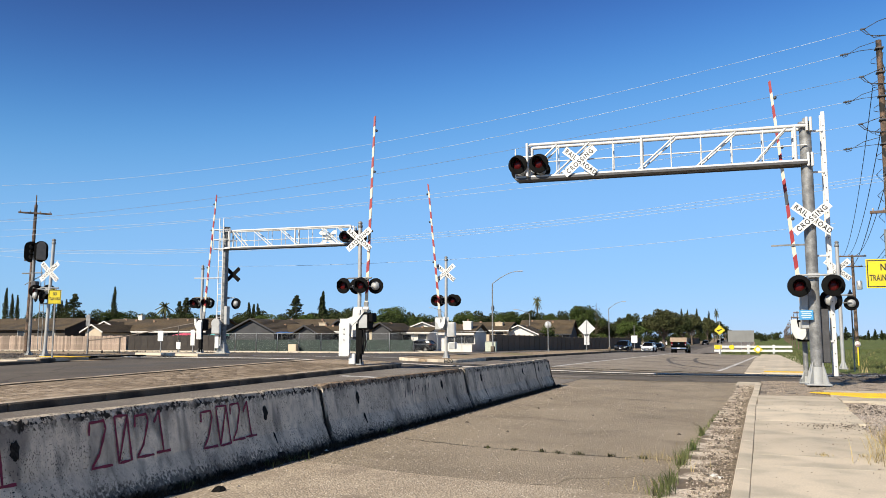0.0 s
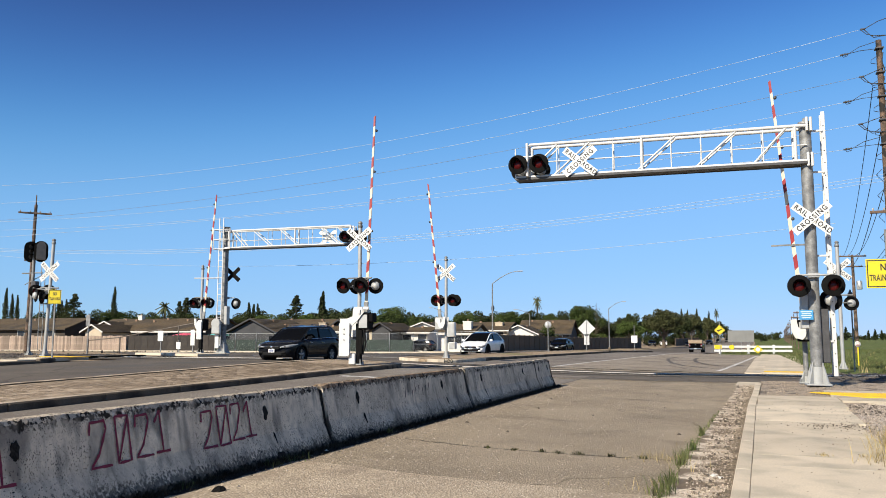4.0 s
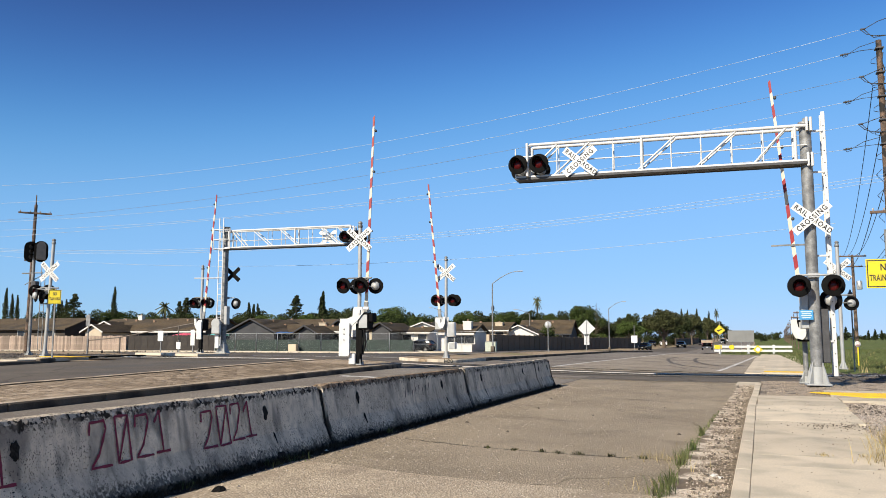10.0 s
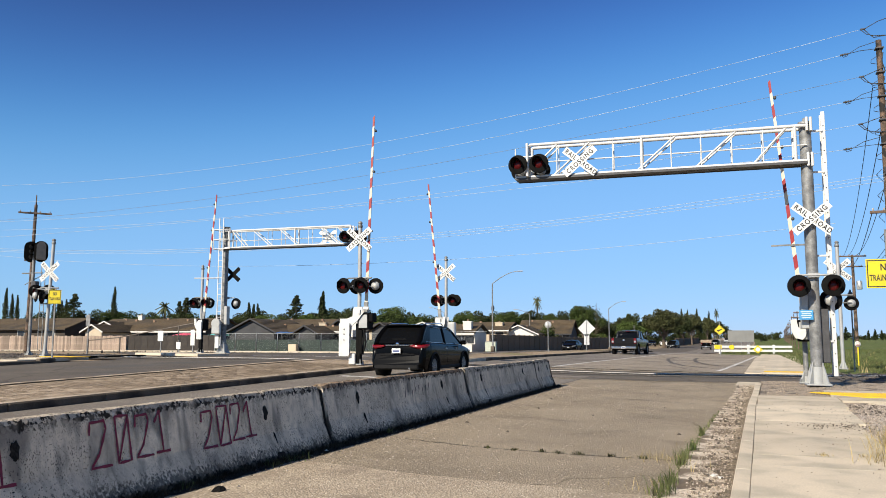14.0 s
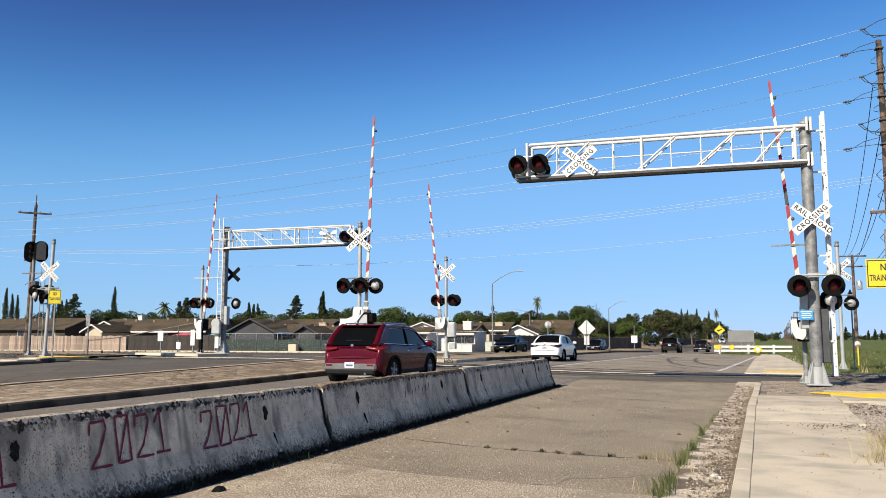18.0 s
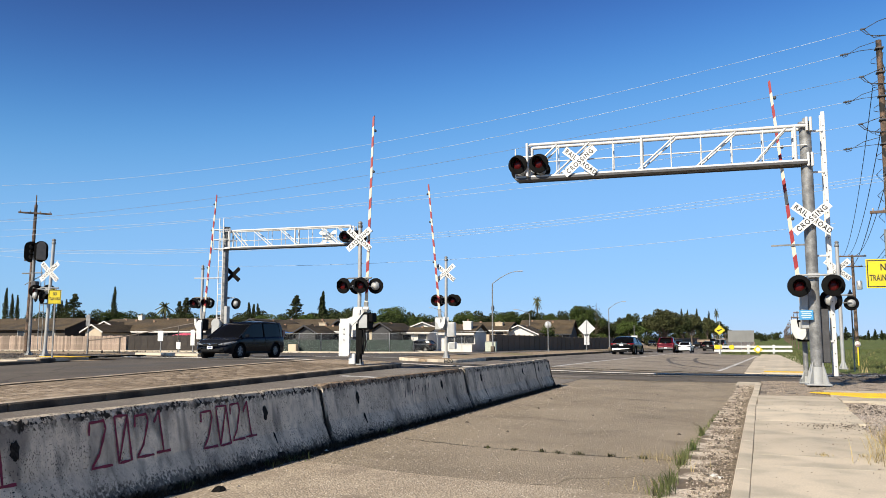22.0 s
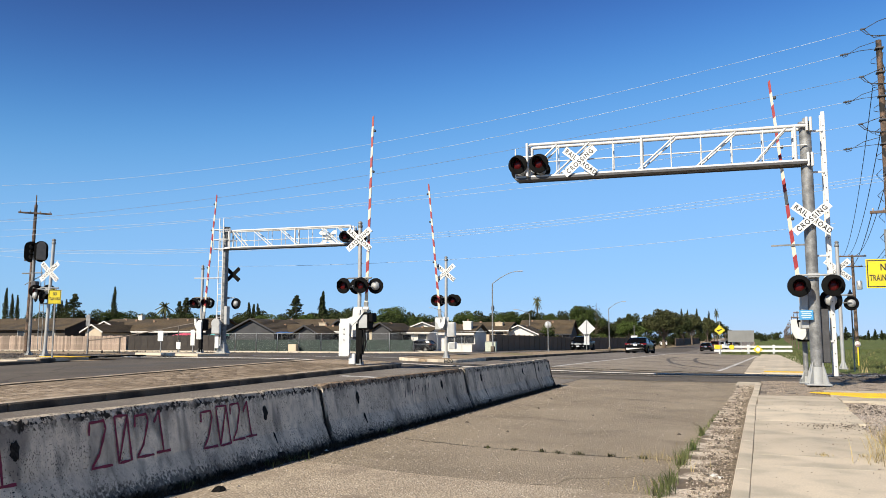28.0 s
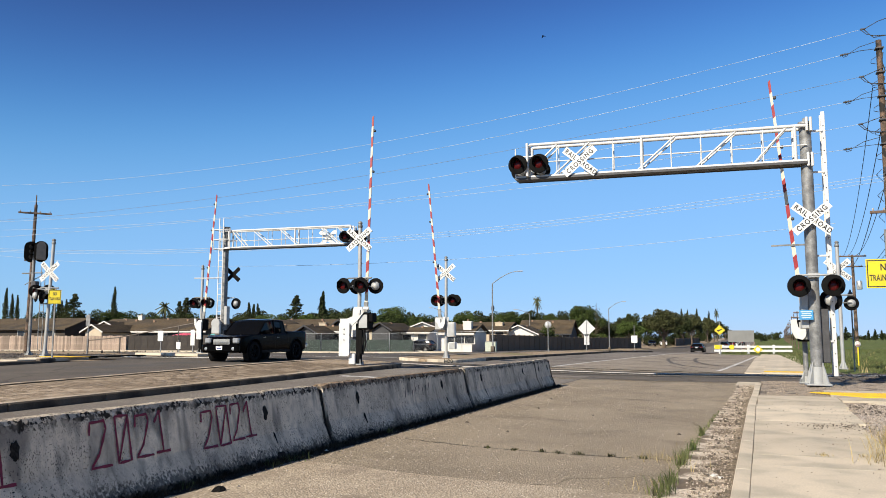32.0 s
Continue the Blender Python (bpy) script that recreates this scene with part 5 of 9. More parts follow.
def gate(parent, px, py, pz, lean, length, side=1, plate="hook", weight=False, shell=None):
    """Gate machine with its counterweight and the raised striped arm; lean is degrees from upright towards +x."""
    box = Solid()
    box.box(px, py, pz - .12, .42, .5, .62, bevel=.03)
    mach = part("gate_machine", box, shell or black_metal, parent, "pale steel gate machine box" if shell else "dark steel gate machine box")
    dr = Solid()
    dr.box(px, py - .262, pz - .12, .34, .02, .5, bevel=.006)
    part("machine_door", dr, silver, mach)
    flipx = Matrix.Diagonal((side, 1, 1, 1))
    for dy in (-.31, .31):
        sh = Solid()
        if plate == "panel":
            out = [(-.62, -.02), (-.40, .06), (-.38, .30), (-.32, .42), (.0, .42), (.02, .18), (-.20, -.10), (-.44, -.32), (-.47, -.70), (-.90, -.70), (-.90, -.02)]
        else:
            out = [(-.10, .12), (.12, .16), (.16, .0), (.04, -.12), (-.02, -.30), (-.10, -.38), (-.24, -.34), (-.34, -.14), (-.36, .20), (-.24, .22), (-.20, .0), (-.12, -.10)]
        sh.prism(out, .05, pose(px, py + dy, pz) @ flipx)
        part("support_arm", sh, alum, parent, "white painted support arm")
    if plate == "panel":
        cw = Solid()
        cw.prism([(-.21, .52), (.21, .52), (.21, -.66), (.12, -.70), (-.21, -.70)], .10, pose(px - .68 * side, py - .40, pz - .72))
        cwo = part("counterweight", cw, alum, parent, "white counterweight plate")
        for k in (-.1, .12, .3):
            nb = Solid()
            nb.tube([(px - .68 * side, py - .45, pz - .72 + k), (px - .68 * side, py - .475, pz - .72 + k)], .022, 8)
            part("bolt", nb, dark_box, cwo)
        sv = Solid()
        sv.tube([(-.0, 0, .05), (-.0, 0, 1.55)], .12, 12)
        sv.box(.12, -.06, .85, .14, .2, .9, bevel=.02)
        part("post_sleeve", sv, black_metal, parent, "dark sleeve round the post foot")
        wb_ = Solid()
        wb_.box(-.2, -.14, .22, .26, .16, .40, bevel=.02)
        part("foot_box", wb_, alum, parent, "white foot box")
        for q in range(3):
            hs_ = Solid()
            hs_.tube([(px + .06 * q - .02, py - .16, pz - .3), (px + .10 - .05 * q, py - .24, pz - .75), (px - .22 + .04 * q, py - .2, pz - 1.4)], .018, 6)
            part("hose", hs_, plastic_black, parent)
        mb_ = Solid()
        mb_.box(px + .20 * side, py, pz + .02, .34, .40, .34, bevel=.03)
        part("motor_box", mb_, black_metal, parent, "dark motor box")
        tb_ = Solid()
        tb_.box(px - .12, py - .36, pz + .24, .10, .06, .16, bevel=.01)
        tb_.box(px + .16, py - .36, pz + .36, .24, .08, .12, bevel=.02)
        part("arm_bracket", tb_, alum, parent)
        cb = Solid()
        cb.tube([(px, py - .2, pz - .4), (px + .12 * side, py - .25, pz - .9), (px - .05 * side, py - .1, pz - 1.35)], .03, 6)
        part("cable_conduit", cb, plastic_black, parent)
    if weight:
        cw = Solid()
        cw.prism([(-.16, .42), (.10, .50), (.14, .30), (.12, -.52), (-.16, -.52)], .10, pose(px + .02 * side, py + .40, pz - .42))
        part("counterweight", cw, alum, parent, "white counterweight plate")
        sv = Solid()
        sv.tube([(0, 0, .05), (0, 0, 1.5)], .11, 12)
        sv.box(.10 * side, .10, .75, .16, .20, 1.1, bevel=.02)
        part("post_sleeve", sv, black_metal, parent, "dark sleeve round the post foot")
    piv = new("gate_arm")
    piv.parent = parent
    m0 = pose(px, py, pz + .1, 0, lean, 0)
    piv.matrix_basis = m0
    n = 18
    for i in range(n):
        w = .12 - .05 * i / n
        s = Solid()
        a, b = .4 + i * (length - .4) / n, .4 + (i + 1) * (length - .4) / n
        k = .5 * w
        s.add([(-k, -.02, a), (k, -.02, a + w * .9), (k, .02, a + w * .9), (-k, .02, a), (-k, -.02, b), (k, -.02, b + w * .9), (k, .02, b + w * .9), (-k, .02, b)],
              [(0, 1, 2, 3), (4, 5, 6, 7), (0, 1, 5, 4), (1, 2, 6, 5), (2, 3, 7, 6), (3, 0, 4, 7)])
        part("band", s, red_band if i % 2 else cream_band, piv, "faded red band" if i % 2 else "cream-white band")
    t = Solid()
    t.box(0, 0, .2, .16, .09, .62, bevel=.01)
    part("arm_root", t, galv, piv)
    for f in (.42, .72, .93):
        l = Solid()
        l.lathe([(0, -.05), (.045, -.04), (.05, .04), (.03, .06), (0, .06)], 12, pose(.09, .0, length * f, 90, 0, 0))
        part("arm_lamp", l, dark_box, piv, "small red arm lamp")
    return piv, m0


SWAY = []


def cantilever(name, x, y, arm, flip, label, lo, hi, drop=0.0):
    """Tall mast with a truss arm reaching over the road to -x (arm metres); flip turns it round to face the other way."""
    z0 = land(x, y) + .15
    root = thing(name, label, "railway signal", pose(x, y, z0, 0, 0, 183.3 if flip else 3.3), "cantilever crossing signals")
    H = hi + .08
    s = Solid()
    s.tube([(0, 0, .0), (0, 0, H)], .16, 20)
    part("mast", s, galv, root, "weathered galvanised steel mast")
    sc = Solid()
    for k in range(4):
        m = pose(0, 0, 0, 0, 0, 90 * k + 45)
        sc.add([m @ Vector(p) for p in [(.16, -.02, .04), (.36, -.02, .04), (.18, -.02, .62), (.16, .02, .04), (.36, .02, .04), (.18, .02, .62)]], [(0, 1, 2), (3, 5, 4), (1, 4, 5, 2)])
    sc.box(0, 0, .02, .64, .64, .05, bevel=.01)
    sc.tube([(0, 0, .0), (0, 0, .5)], .185, 20)
    part("base", sc, silver, root, "pale silver flared base plate")
    # chords and walkway
    sgn = -1
    for nm, yy, zz, r, a1 in (("lower_chord", -.22, lo, .05, arm), ("lower_chord", .22, lo, .05, arm), ("upper_chord", -.22, hi, .05, arm - .45), ("upper_chord", .22, hi, .05, arm - .45)):
        c = Solid()
        c.tube([(.05, yy, zz), (sgn * a1, yy, zz + .0)], r, 10)
        part(nm, c, alum, root)
    deck = Solid()
    deck.box(sgn * arm / 2, 0, lo - .055, arm, .5, .02)
    for k in range(int(arm / .24)):
        deck.box(sgn * (.25 + k * .24), 0, lo - .035, .04, .5, .02)
    deck.box(sgn * arm / 2, -.27, lo - .05, arm, .02, .07)
    deck.box(sgn * arm / 2, .27, lo - .05, arm, .02, .07)
    part("walkway", deck, dark_box, root, "dark grated steel walkway")
    n = 9
    for i in range(n + 1):
        xx = sgn * (.3 + (arm - .75) * i / n)
        for yy in (-.22, .22):
            c = Solid()
            c.tube([(xx, yy, lo), (xx, yy, hi)], .018 if i not in (0, 5, 9) else .045, 8)
            part("post", c, alum, root)
    for i, (a, b) in enumerate(((.06, .17), (.22, .36), (.42, .56), (.72, .86), (.84, .97))):
        for yy in (-.22, .22):
            c = Solid()
            c.tube([(sgn * a * arm, yy, hi), (sgn * b * arm, yy, lo)], .03, 8)
            part("brace", c, alum, root)
    c = Solid()
    c.tube([(0, -.2, (lo + hi) / 2 - .05), (sgn * arm * .97, -.2, (lo + hi) / 2 - .05)], .02, 8)
    part("hand_rail", c, alum, root)
    for zz in (lo, hi):
        c = Solid()
        c.tube([(0, 0, zz - .07), (0, 0, zz + .07)], .178, 20)
        c.box(-.02, -.22, zz, .16, .08, .12, bevel=.01)
        c.box(-.02, .22, zz, .16, .08, .12, bevel=.01)
        part("clamp", c, galv, root)
        for bx_, by_ in ((.02, -.235), (.13, -.20), (.02, .235)):
            c = Solid()
            c.tube([(bx_, by_, zz - .15), (bx_, by_, zz + .24)], .04, 8)
            part("clamp_bolt", c, alum, root, "white painted clamp bolt")
    cap = Solid()
    cap.lathe([(.19, 0), (.19, .06), (.06, .1), (.05, .18), (0, .2)], 16, pose(0, 0, H))
    part("pole_cap", cap, galv, root)
    # ladder beside the mast: edge-on on the near signal, face-on on the far one
    side_on = not flip
    for d in (.0, .42):
        l = Solid()
        if side_on:
            l.box(.50 + d * .06, .16 + d, 4.0, .11, .04, H + .45 - .3, bevel=.008)
        else:
            l.box(-.02 + d * .6, .32, 3.9, .045, .03, 7.0)
        rail_ = part("ladder_rail", l, alum, root, "pale ladder rail")
        if side_on and d == .0:
            for q in range(20):
                ho = Solid()
                ho.tube([(.50, .139, .5 + q * .36), (.50, .135, .5 + q * .36)], .018, 8)
                part("bolt_hole", ho, dark_box, rail_)
    rung = Solid()
    if side_on:
        rung.tube([(.51, .17, 0), (.53, .58, 0)], .014, 8)
    else:
        rung.tube([(-.02, .32, 0), (.24, .32, 0)], .014, 8)
    me = rung.mesh("rung")
    me.materials.append(alum)
    for k in range(22):
        part("rung", me, None, root, m=pose(0, 0, .4 + k * .31))
    if flip:
        for zz in (lo - .05, (lo + hi) / 2, hi + .08):
            for yy in (-.34, .34):
                gr_ = Solid()
                gr_.tube([(-.45, yy, zz), (.58, yy, zz)], .022, 8)
                part("guard_rail", gr_, alum, root)
            ge_ = Solid()
            ge_.tube([(.58, -.34, zz), (.58, .34, zz)], .022, 8)
            part("guard_rail", ge_, alum, root)
        for xx, yy in ((.58, -.34), (.58, .34), (-.45, -.34), (-.45, .34)):
            gp_ = Solid()
            gp_.tube([(xx, yy, lo - .08), (xx, yy, hi + .12)], .024, 8)
            part("guard_post", gp_, alum, root)
        lgd = Solid()
        lgd.box(.16, .36, 1.05, .24, .05, 1.55, bevel=.01)
        part("ladder_guard", lgd, alum, root, "white ladder guard panel")
        drm = Solid()
        drm.tube([(.12, .42, 1.62), (.12, .62, 1.62)], .26, 18)
        drm.box(.12, .5, 1.3, .5, .22, .5, bevel=.03)
        part("signal_bell_box", drm, silver, root, "silver rounded box on the mast")
        lk = Solid()
        lk.tube([(.15, .34, 4.1), (1.3, .2, 4.12), (1.95, .0, 4.15)], .03, 8)
        part("tie_bar", lk, alum, root)
        hd_ = Solid()
        hd_.tube([(0, 0, hi - .35), (0, 0, hi + .25)], .21, 20)
        part("mast_head", hd_, galv, root)
    if side_on:
        for q in (1.2, 3.6, 6.0, 7.2):
            st_ = Solid()
            st_.box(.30, .12, q, .34, .05, .05)
            part("standoff_bracket", st_, alum, root)
    # lights at the arm's end, facing both ways
    for k, xx in enumerate((arm - .12, arm - .78)):
        flasher(root, sgn * xx, lo + .36, -.48, -6 + 4 * k)
        flasher(root, sgn * (xx + .10), lo + .34, .48, 180 + 8)
    br = Solid()
    br.tube([(sgn * (arm - .9), -.35, lo + .62), (sgn * arm, -.35, lo + .62)], .03, 8)
    br.tube([(sgn * (arm - .4), -.38, lo), (sgn * (arm - .4), -.38, hi + .02)], .045, 8)
    br.tube([(sgn * arm, -.22, lo - .02), (sgn * arm, -.22, hi - .1)], .022, 8)
    part("lamp_bracket", br, alum, root)
    crossbuck(root, sgn * (arm - 2.02), -.32, lo + .38)
    # on the mast: crossbuck and a pair of lights each way
    # two long left houses: shade under the eaves put into the siding colour
    crossbuck(root, .02 if not flip else -.30, -.30, 4.62 - drop, sheet_mat=black_metal if flip else None, size=1.22 if not flip else 1.05)
    br = Solid()
    br.tube([(-.45, -.28, 3.03), (.5, -.28, 3.03)], .03, 8)
    br.box(0, -.2, 3.03, .3, .16, .12)
    part("lamp_bracket", br, silver, root)
    flasher(root, -.42, 2.72, -.50, -4)
    if not flip:
        flasher(root, .44, 2.72, -.50, 4)
        flasher(root, .52, 2.36, .55, 176)
    jb = Solid()
    jb.box(-.24, .1, 2.05, .2, .3, 1.0, bevel=.02)
    part("relay_box", jb, silver, root)
    jd = Solid()
    jd.box(.26, .14, 1.35, .22, .24, 1.5, bevel=.02)
    part("relay_box", jd, dark_box, root, "dark steel relay cabinet")
    bs = Solid()
    bs.box(0, 0, 0, .36, .008, .27, bevel=.003)
    if not flip:
        sg = part("notice_sign", bs, sign_blue, root, "small blue notice sign with white bars", m=pose(-.24, -.24, 1.93))
        for k in range(4):
            bar = Solid()
            bar.box(0, -.006, .085 - k * .055, .28 - .05 * (k % 2), .003, .02)
            part("text_bar", bar, sign_white, sg)
    return root


cantilever("cantilever_signal", 2, 24.39, 8.4, False, "galvanised cantilever crossing signal with white truss arm over the road", 6.28, 7.3)
cantilever("cantilever_signal", -26.47, 36.65, 8.05, True, "galvanised cantilever crossing signal facing away beyond the track", 5.76, 6.7, .3)


def signal_post(x, y, h, label, turn=0, buck=None, buck_back=False, lights=True, lz=2.75, tall=.075, lean=0.0):
    z0 = land(x, y) + .15
    root = thing("crossing_signal", label, "railway signal", pose(x, y, z0, 0, lean, turn + 3.3), "crossing signals on posts")
    pole(root, 0, 0, 0, h, tall, silver)
    base_foot(root, 0, 0, 0, tall, .3, .16)
    pinnacle(root, 0, 0, h, tall)
    if lights:
        br = Solid()
        br.tube([(-.5, -.02, lz + .32), (.5, -.02, lz + .32)], .03, 8)
        br.tube([(-.45, 0, lz), (.45, 0, lz)], .025, 8)
        part("lamp_bracket", br, galv, root)
    if buck:
        crossbuck(root, 0, -.10, buck, 0, buck_back)
    return root


# median, before the track
ms = signal_post(-13.46, 27.09, 5.2, "crossing signal with raised striped gate on the median", buck=4.75, lz=2.95)
for dx, dy, t in ((-.57, -.22, -6), (.17, -.30, 4), (-.24, .30, 190), (.55, .26, 188)):
    flasher(ms, dx, 2.98, dy, t, r=.30)
SWAY.append(gate(ms, .22, .10, 1.75, 2.2, 7.7, 1, "panel"))
# median, beyond the track, seen from behind
mb = signal_post(-13.9, 37.83, 4.9, "crossing signal with raised striped gate seen from behind", turn=180)
crossbuck(mb, 0, .10, 4.3, 180)
for dx, dy, t in ((-.44, -.2, 0), (.42, -.2, 0), (-.42, .26, 180), (.44, .26, 180)):
    flasher(mb, dx, 2.90, dy, t, r=.30)
SWAY.append(gate(mb, .22, .3, 1.84, 5.4, 6.96, 1, shell=silver))
for bx_, bz_, bw_, bh_ in ((-.36, 1.42, .40, .72), (-.42, .62, .34, .36)):
    rbx = Solid()
    rbx.box(bx_, .26, bz_, bw_, .34, bh_, bevel=.025)
    ob_ = part("relay_box", rbx, alum, mb, "white relay box")
    dr_ = Solid()
    dr_.box(bx_, .435, bz_, bw_ * .8, .012, bh_ * .84, bevel=.004)
    part("box_door", dr_, silver, ob_)
# right side gate behind the cantilever mast
rg = thing("crossing_gate", "raised striped crossing gate behind the signal mast", "crossing gate", pose(1.81, 25.4, land(1.6, 25.4) + .12), "crossing gates")
pole(rg, 0, .3, 0, 2.0, .07, galv)
base_foot(rg, 0, .3, 0, .07, .35, .2)
SWAY.append(gate(rg, 0, 0, 1.65, -5.0, 7.35, 1))
tipb = Solid()
tipb.box(-.28, -.05, 4.05, 1.05, .03, .05)
part("arm_rest", tipb, galv, rg)
# right side, beyond the track
rb = signal_post(4.01, 36.83, 5.1, "slim galvanised crossing signal post beyond the track")
crossbuck(rb, 0, .12, 4.15)
flasher(rb, .46, 1.45 + 1.28, .16, 184, r=.30)
flasher(rb, -.52, 1.45 + 1.28, .16, 176, r=.30)
# far left gate
lg = signal_post(-28.5, 37.36, 4.7, "crossing signal with raised striped gate by the far footpath", turn=180, lz=2.8)
for dx, dy, t in ((-.40, -.2, 0), (.36, -.2, 0), (-.42, .24, 180), (.34, .24, 180)):
    flasher(lg, dx, 2.80, dy, t, r=.30)
SWAY.append(gate(lg, -.32, .28, 1.7, -4.9, 7.1, -1, weight=True))
# left corner signal
ls = signal_post(-29.24, 27.32, 5.05, "leaning crossing signal with crossbuck and four lights at the corner", buck=3.8, lean=2.0)
for dx, dy, dz, t in ((-1.0, .2, 2.93, 58), (-.40, .35, 2.95, 205), (-.46, -.3, 2.70, 150), (-.12, -.3, 2.64, 110)):
    flasher(ls, dx, dz, dy, t, r=.29)
bk_ = Solid()
bk_.tube([(-1.05, .1, 3.05), (.1, 0, 2.95)], .035, 8)
bk_.tube([(-.6, .1, 2.35), (.05, .1, 2.35)], .03, 8)
part("lamp_bracket", bk_, galv, ls)


def train_signal(x, y):
    """Two-headed lineside signal with ladder."""
    z0 = land(x, y) + .12
    root = thing("lineside_signal", "railway signal mast with black signal heads and ladder", "railway signal", pose(x, y, z0))
    pole(root, 0, 0, 0, 5.0, .075, galv)
    base_foot(root, 0, 0, 0, .07, .2, .14)
    for dx, dy, tr in ((-.16, -.05, 62), (.42, .0, 229)):
        b = Solid()
        out = [(.31 * math.cos(a), .31 * math.sin(a) + (.2 if math.sin(a) > 0 else -.2)) for a in [6.283 * (i + .5) / 24 for i in range(24)]]
        b.prism(out, .03)
        bk = part("signal_head", b, black_metal, root, "black oval signal backplate", m=pose(dx, dy, 4.98, 0, 0, tr))
        for k in (-.25, 0.0, .25):
            h = Solid()
            vs = [(rr * math.cos(radians(-30 + 240 * i / 14)), -.01 + dd, k + rr * math.sin(radians(-30 + 240 * i / 14))) for rr, dd in ((.105, 0), (.115, -.30)) for i in range(15)]
            h.add(vs, [(i, i + 1, 16 + i, 15 + i) for i in range(14)], True)
            part("hood", h, black_metal, bk)
            ln = Solid()
            ln.lathe([(0, .03), (.07, .02), (.1, 0)], 14, pose(0, -.018, k, 90, 0, 0))
            part("lens", ln, dark_box, bk, "dark unlit lens")
        bx = Solid()
        bx.prism([(-.2, -.42), (.2, -.42), (.2, .28), (.1, .43), (-.1, .43), (-.2, .28)], .36, pose(0, .2, 0))
        part("housing", bx, dark_box, bk, "dark grey signal housing")
        hg = Solid()
        hg.box(.205, .2, .0, .02, .1, .5)
        part("hinge", hg, black_metal, bk)
    for dx in (.25, .5):
        l = Solid()
        l.box(dx, .25, 2.2, .03, .02, 4.4)
        part("ladder_rail", l, galv, root)
    rung = Solid()
    rung.tube([(.25, .25, 0), (.5, .25, 0)], .01, 6)
    me = rung.mesh("rung")
    me.materials.append(galv)
    for k in range(14):
        part("rung", me, None, root, m=pose(0, 0, .3 + k * .3))
    br = Solid()
    br.tube([(-.7, 0, 3.95), (.6, 0, 3.95)], .03, 8)
    br.tube([(-.5, 0, 3.4), (.5, .2, 3.9)], .02, 8)
    part("bracket", br, galv, root)
    bb = Solid()
    bb.box(.1, .05, 3.3, .3, .25, .5, bevel=.02)
    part("relay_box", bb, dark_box, root)
    return root


train_signal(-31.83, 28.81)


# ---- signs ----
def board(root, w, h, mat_, z, x=0.0, y=-.05, turn=0, diamond=False, label="", name="panel", border=None):
    s = Solid()
    s.box(0, 0, 0, w, .006, h, bevel=.002)
    ob = part(name, s, mat_, root, label, m=pose(x, y, z, 0, 45 if diamond else 0, 0) if not turn else pose(x, y, z, 0, 0, turn) @ pose(0, 0, 0, 0, 45 if diamond else 0, 0))
    if border:
        t = .018
        f = Solid()
        for sx, sz, ww, hh in ((0, h / 2 - .03, w - .04, t), (0, -h / 2 + .03, w - .04, t), (-w / 2 + .03, 0, t, h - .06), (w / 2 - .03, 0, t, h - .06)):
            f.box(sx, -.005, sz, ww, .002, hh)
        part("border", f, border, ob)
    return ob


def sign(label, x, y, h, r=.03, turn=0, post_mat=None, category="sign"):
    z0 = land(x, y)
    root = thing("road_sign", label, category, pose(x, y, z0, 0, 0, turn))
    s = Solid()
    s.box(0, 0, h / 2, r * 1.8, r * 1.8, h)
    part("post", s, post_mat or galv, root)
    return root


def no_horn(panel, k=1.0):
    words("NO", .19, letter_black, panel, pose(0, -.0045, .12, 90, 0, 0) @ Matrix.Diagonal((.75 * k, 1, 1, 1)))
    words("TRAIN HORN", .17, letter_black, panel, pose(0, -.0045, -.09, 90, 0, 0) @ Matrix.Diagonal((.56 * k, 1, 1, 1)))


ns = sign("yellow no train horn sign on a steel post", 2.97, 17.78, 3.0)
pn = board(ns, .74, .58, sign_yellow, 2.72, -.17, border=letter_black)
no_horn(pn)
lsn = sign("yellow no train horn sign near the corner signal", -27.22, 25.83, 3.1, turn=25)
pn = board(lsn, .52, .60, sign_yellow, 2.72, border=letter_black)
no_horn(pn, .66)
aw = sign("yellow diamond warning sign with black arrow", -1.43, 67.05, 2.7)
pn = board(aw, .60, .60, sign_yellow, 2.05, diamond=True, border=letter_black)
ar = Solid()
ar.prism([(a * .75, b * .75) for a, b in ((-.30, -.06), (-.02, -.22), (-.05, -.10), (.28, .06), (.22, .17), (-.10, .0), (-.12, .10))], .004, pose(0, -.058, 2.05))
part("arrow", ar, letter_black, aw)
db = sign("large diamond sign seen from behind on the median", -13.56, 75.55, 3.0)
board(db, 1.18, 1.18, sign_back, 2.2, y=.05, diamond=True, label="bare aluminium back of a diamond sign")
board(db, .50, 1.0, sign_back, 1.16, y=.05)
rs = sign("round sign seen from behind on the median", -14.84, 64.9, 2.6)
s = Solid()
s.lathe([(0, .004), (.29, .004), (.29, -.004), (0, -.004)], 20, pose(0, .05, 2.35, 90, 0, 0))
part("panel", s, sign_back, rs)
rs2 = sign("white sign on a steel post on the end of the median", -11.08, 91.78, 3.0)
board(rs2, .68, .80, sign_white, 1.45)
for (x, y, h, w, hh, zz) in [(-32.66, 39.05, 1.5, .40, .62, 1.12), (-31.33, 39.05, .85, .32, .40, .55), (-30.32, 39.05, 1.5, .30, .92, 1.02)]:
    sg = sign("white notice board on a post by the side street", x, y, h)
    board(sg, w, hh, sign_white, zz)
mk = sign("yellow marker post with small striped sign by the field", 5.3, 42.6, 1.25, post_mat=sign_yellow)
s = Solid()
s.lathe([(0, .004), (.13, .004), (.13, -.004), (0, -.004)], 18, pose(0, -.04, 1.15, 90, 0, 0))
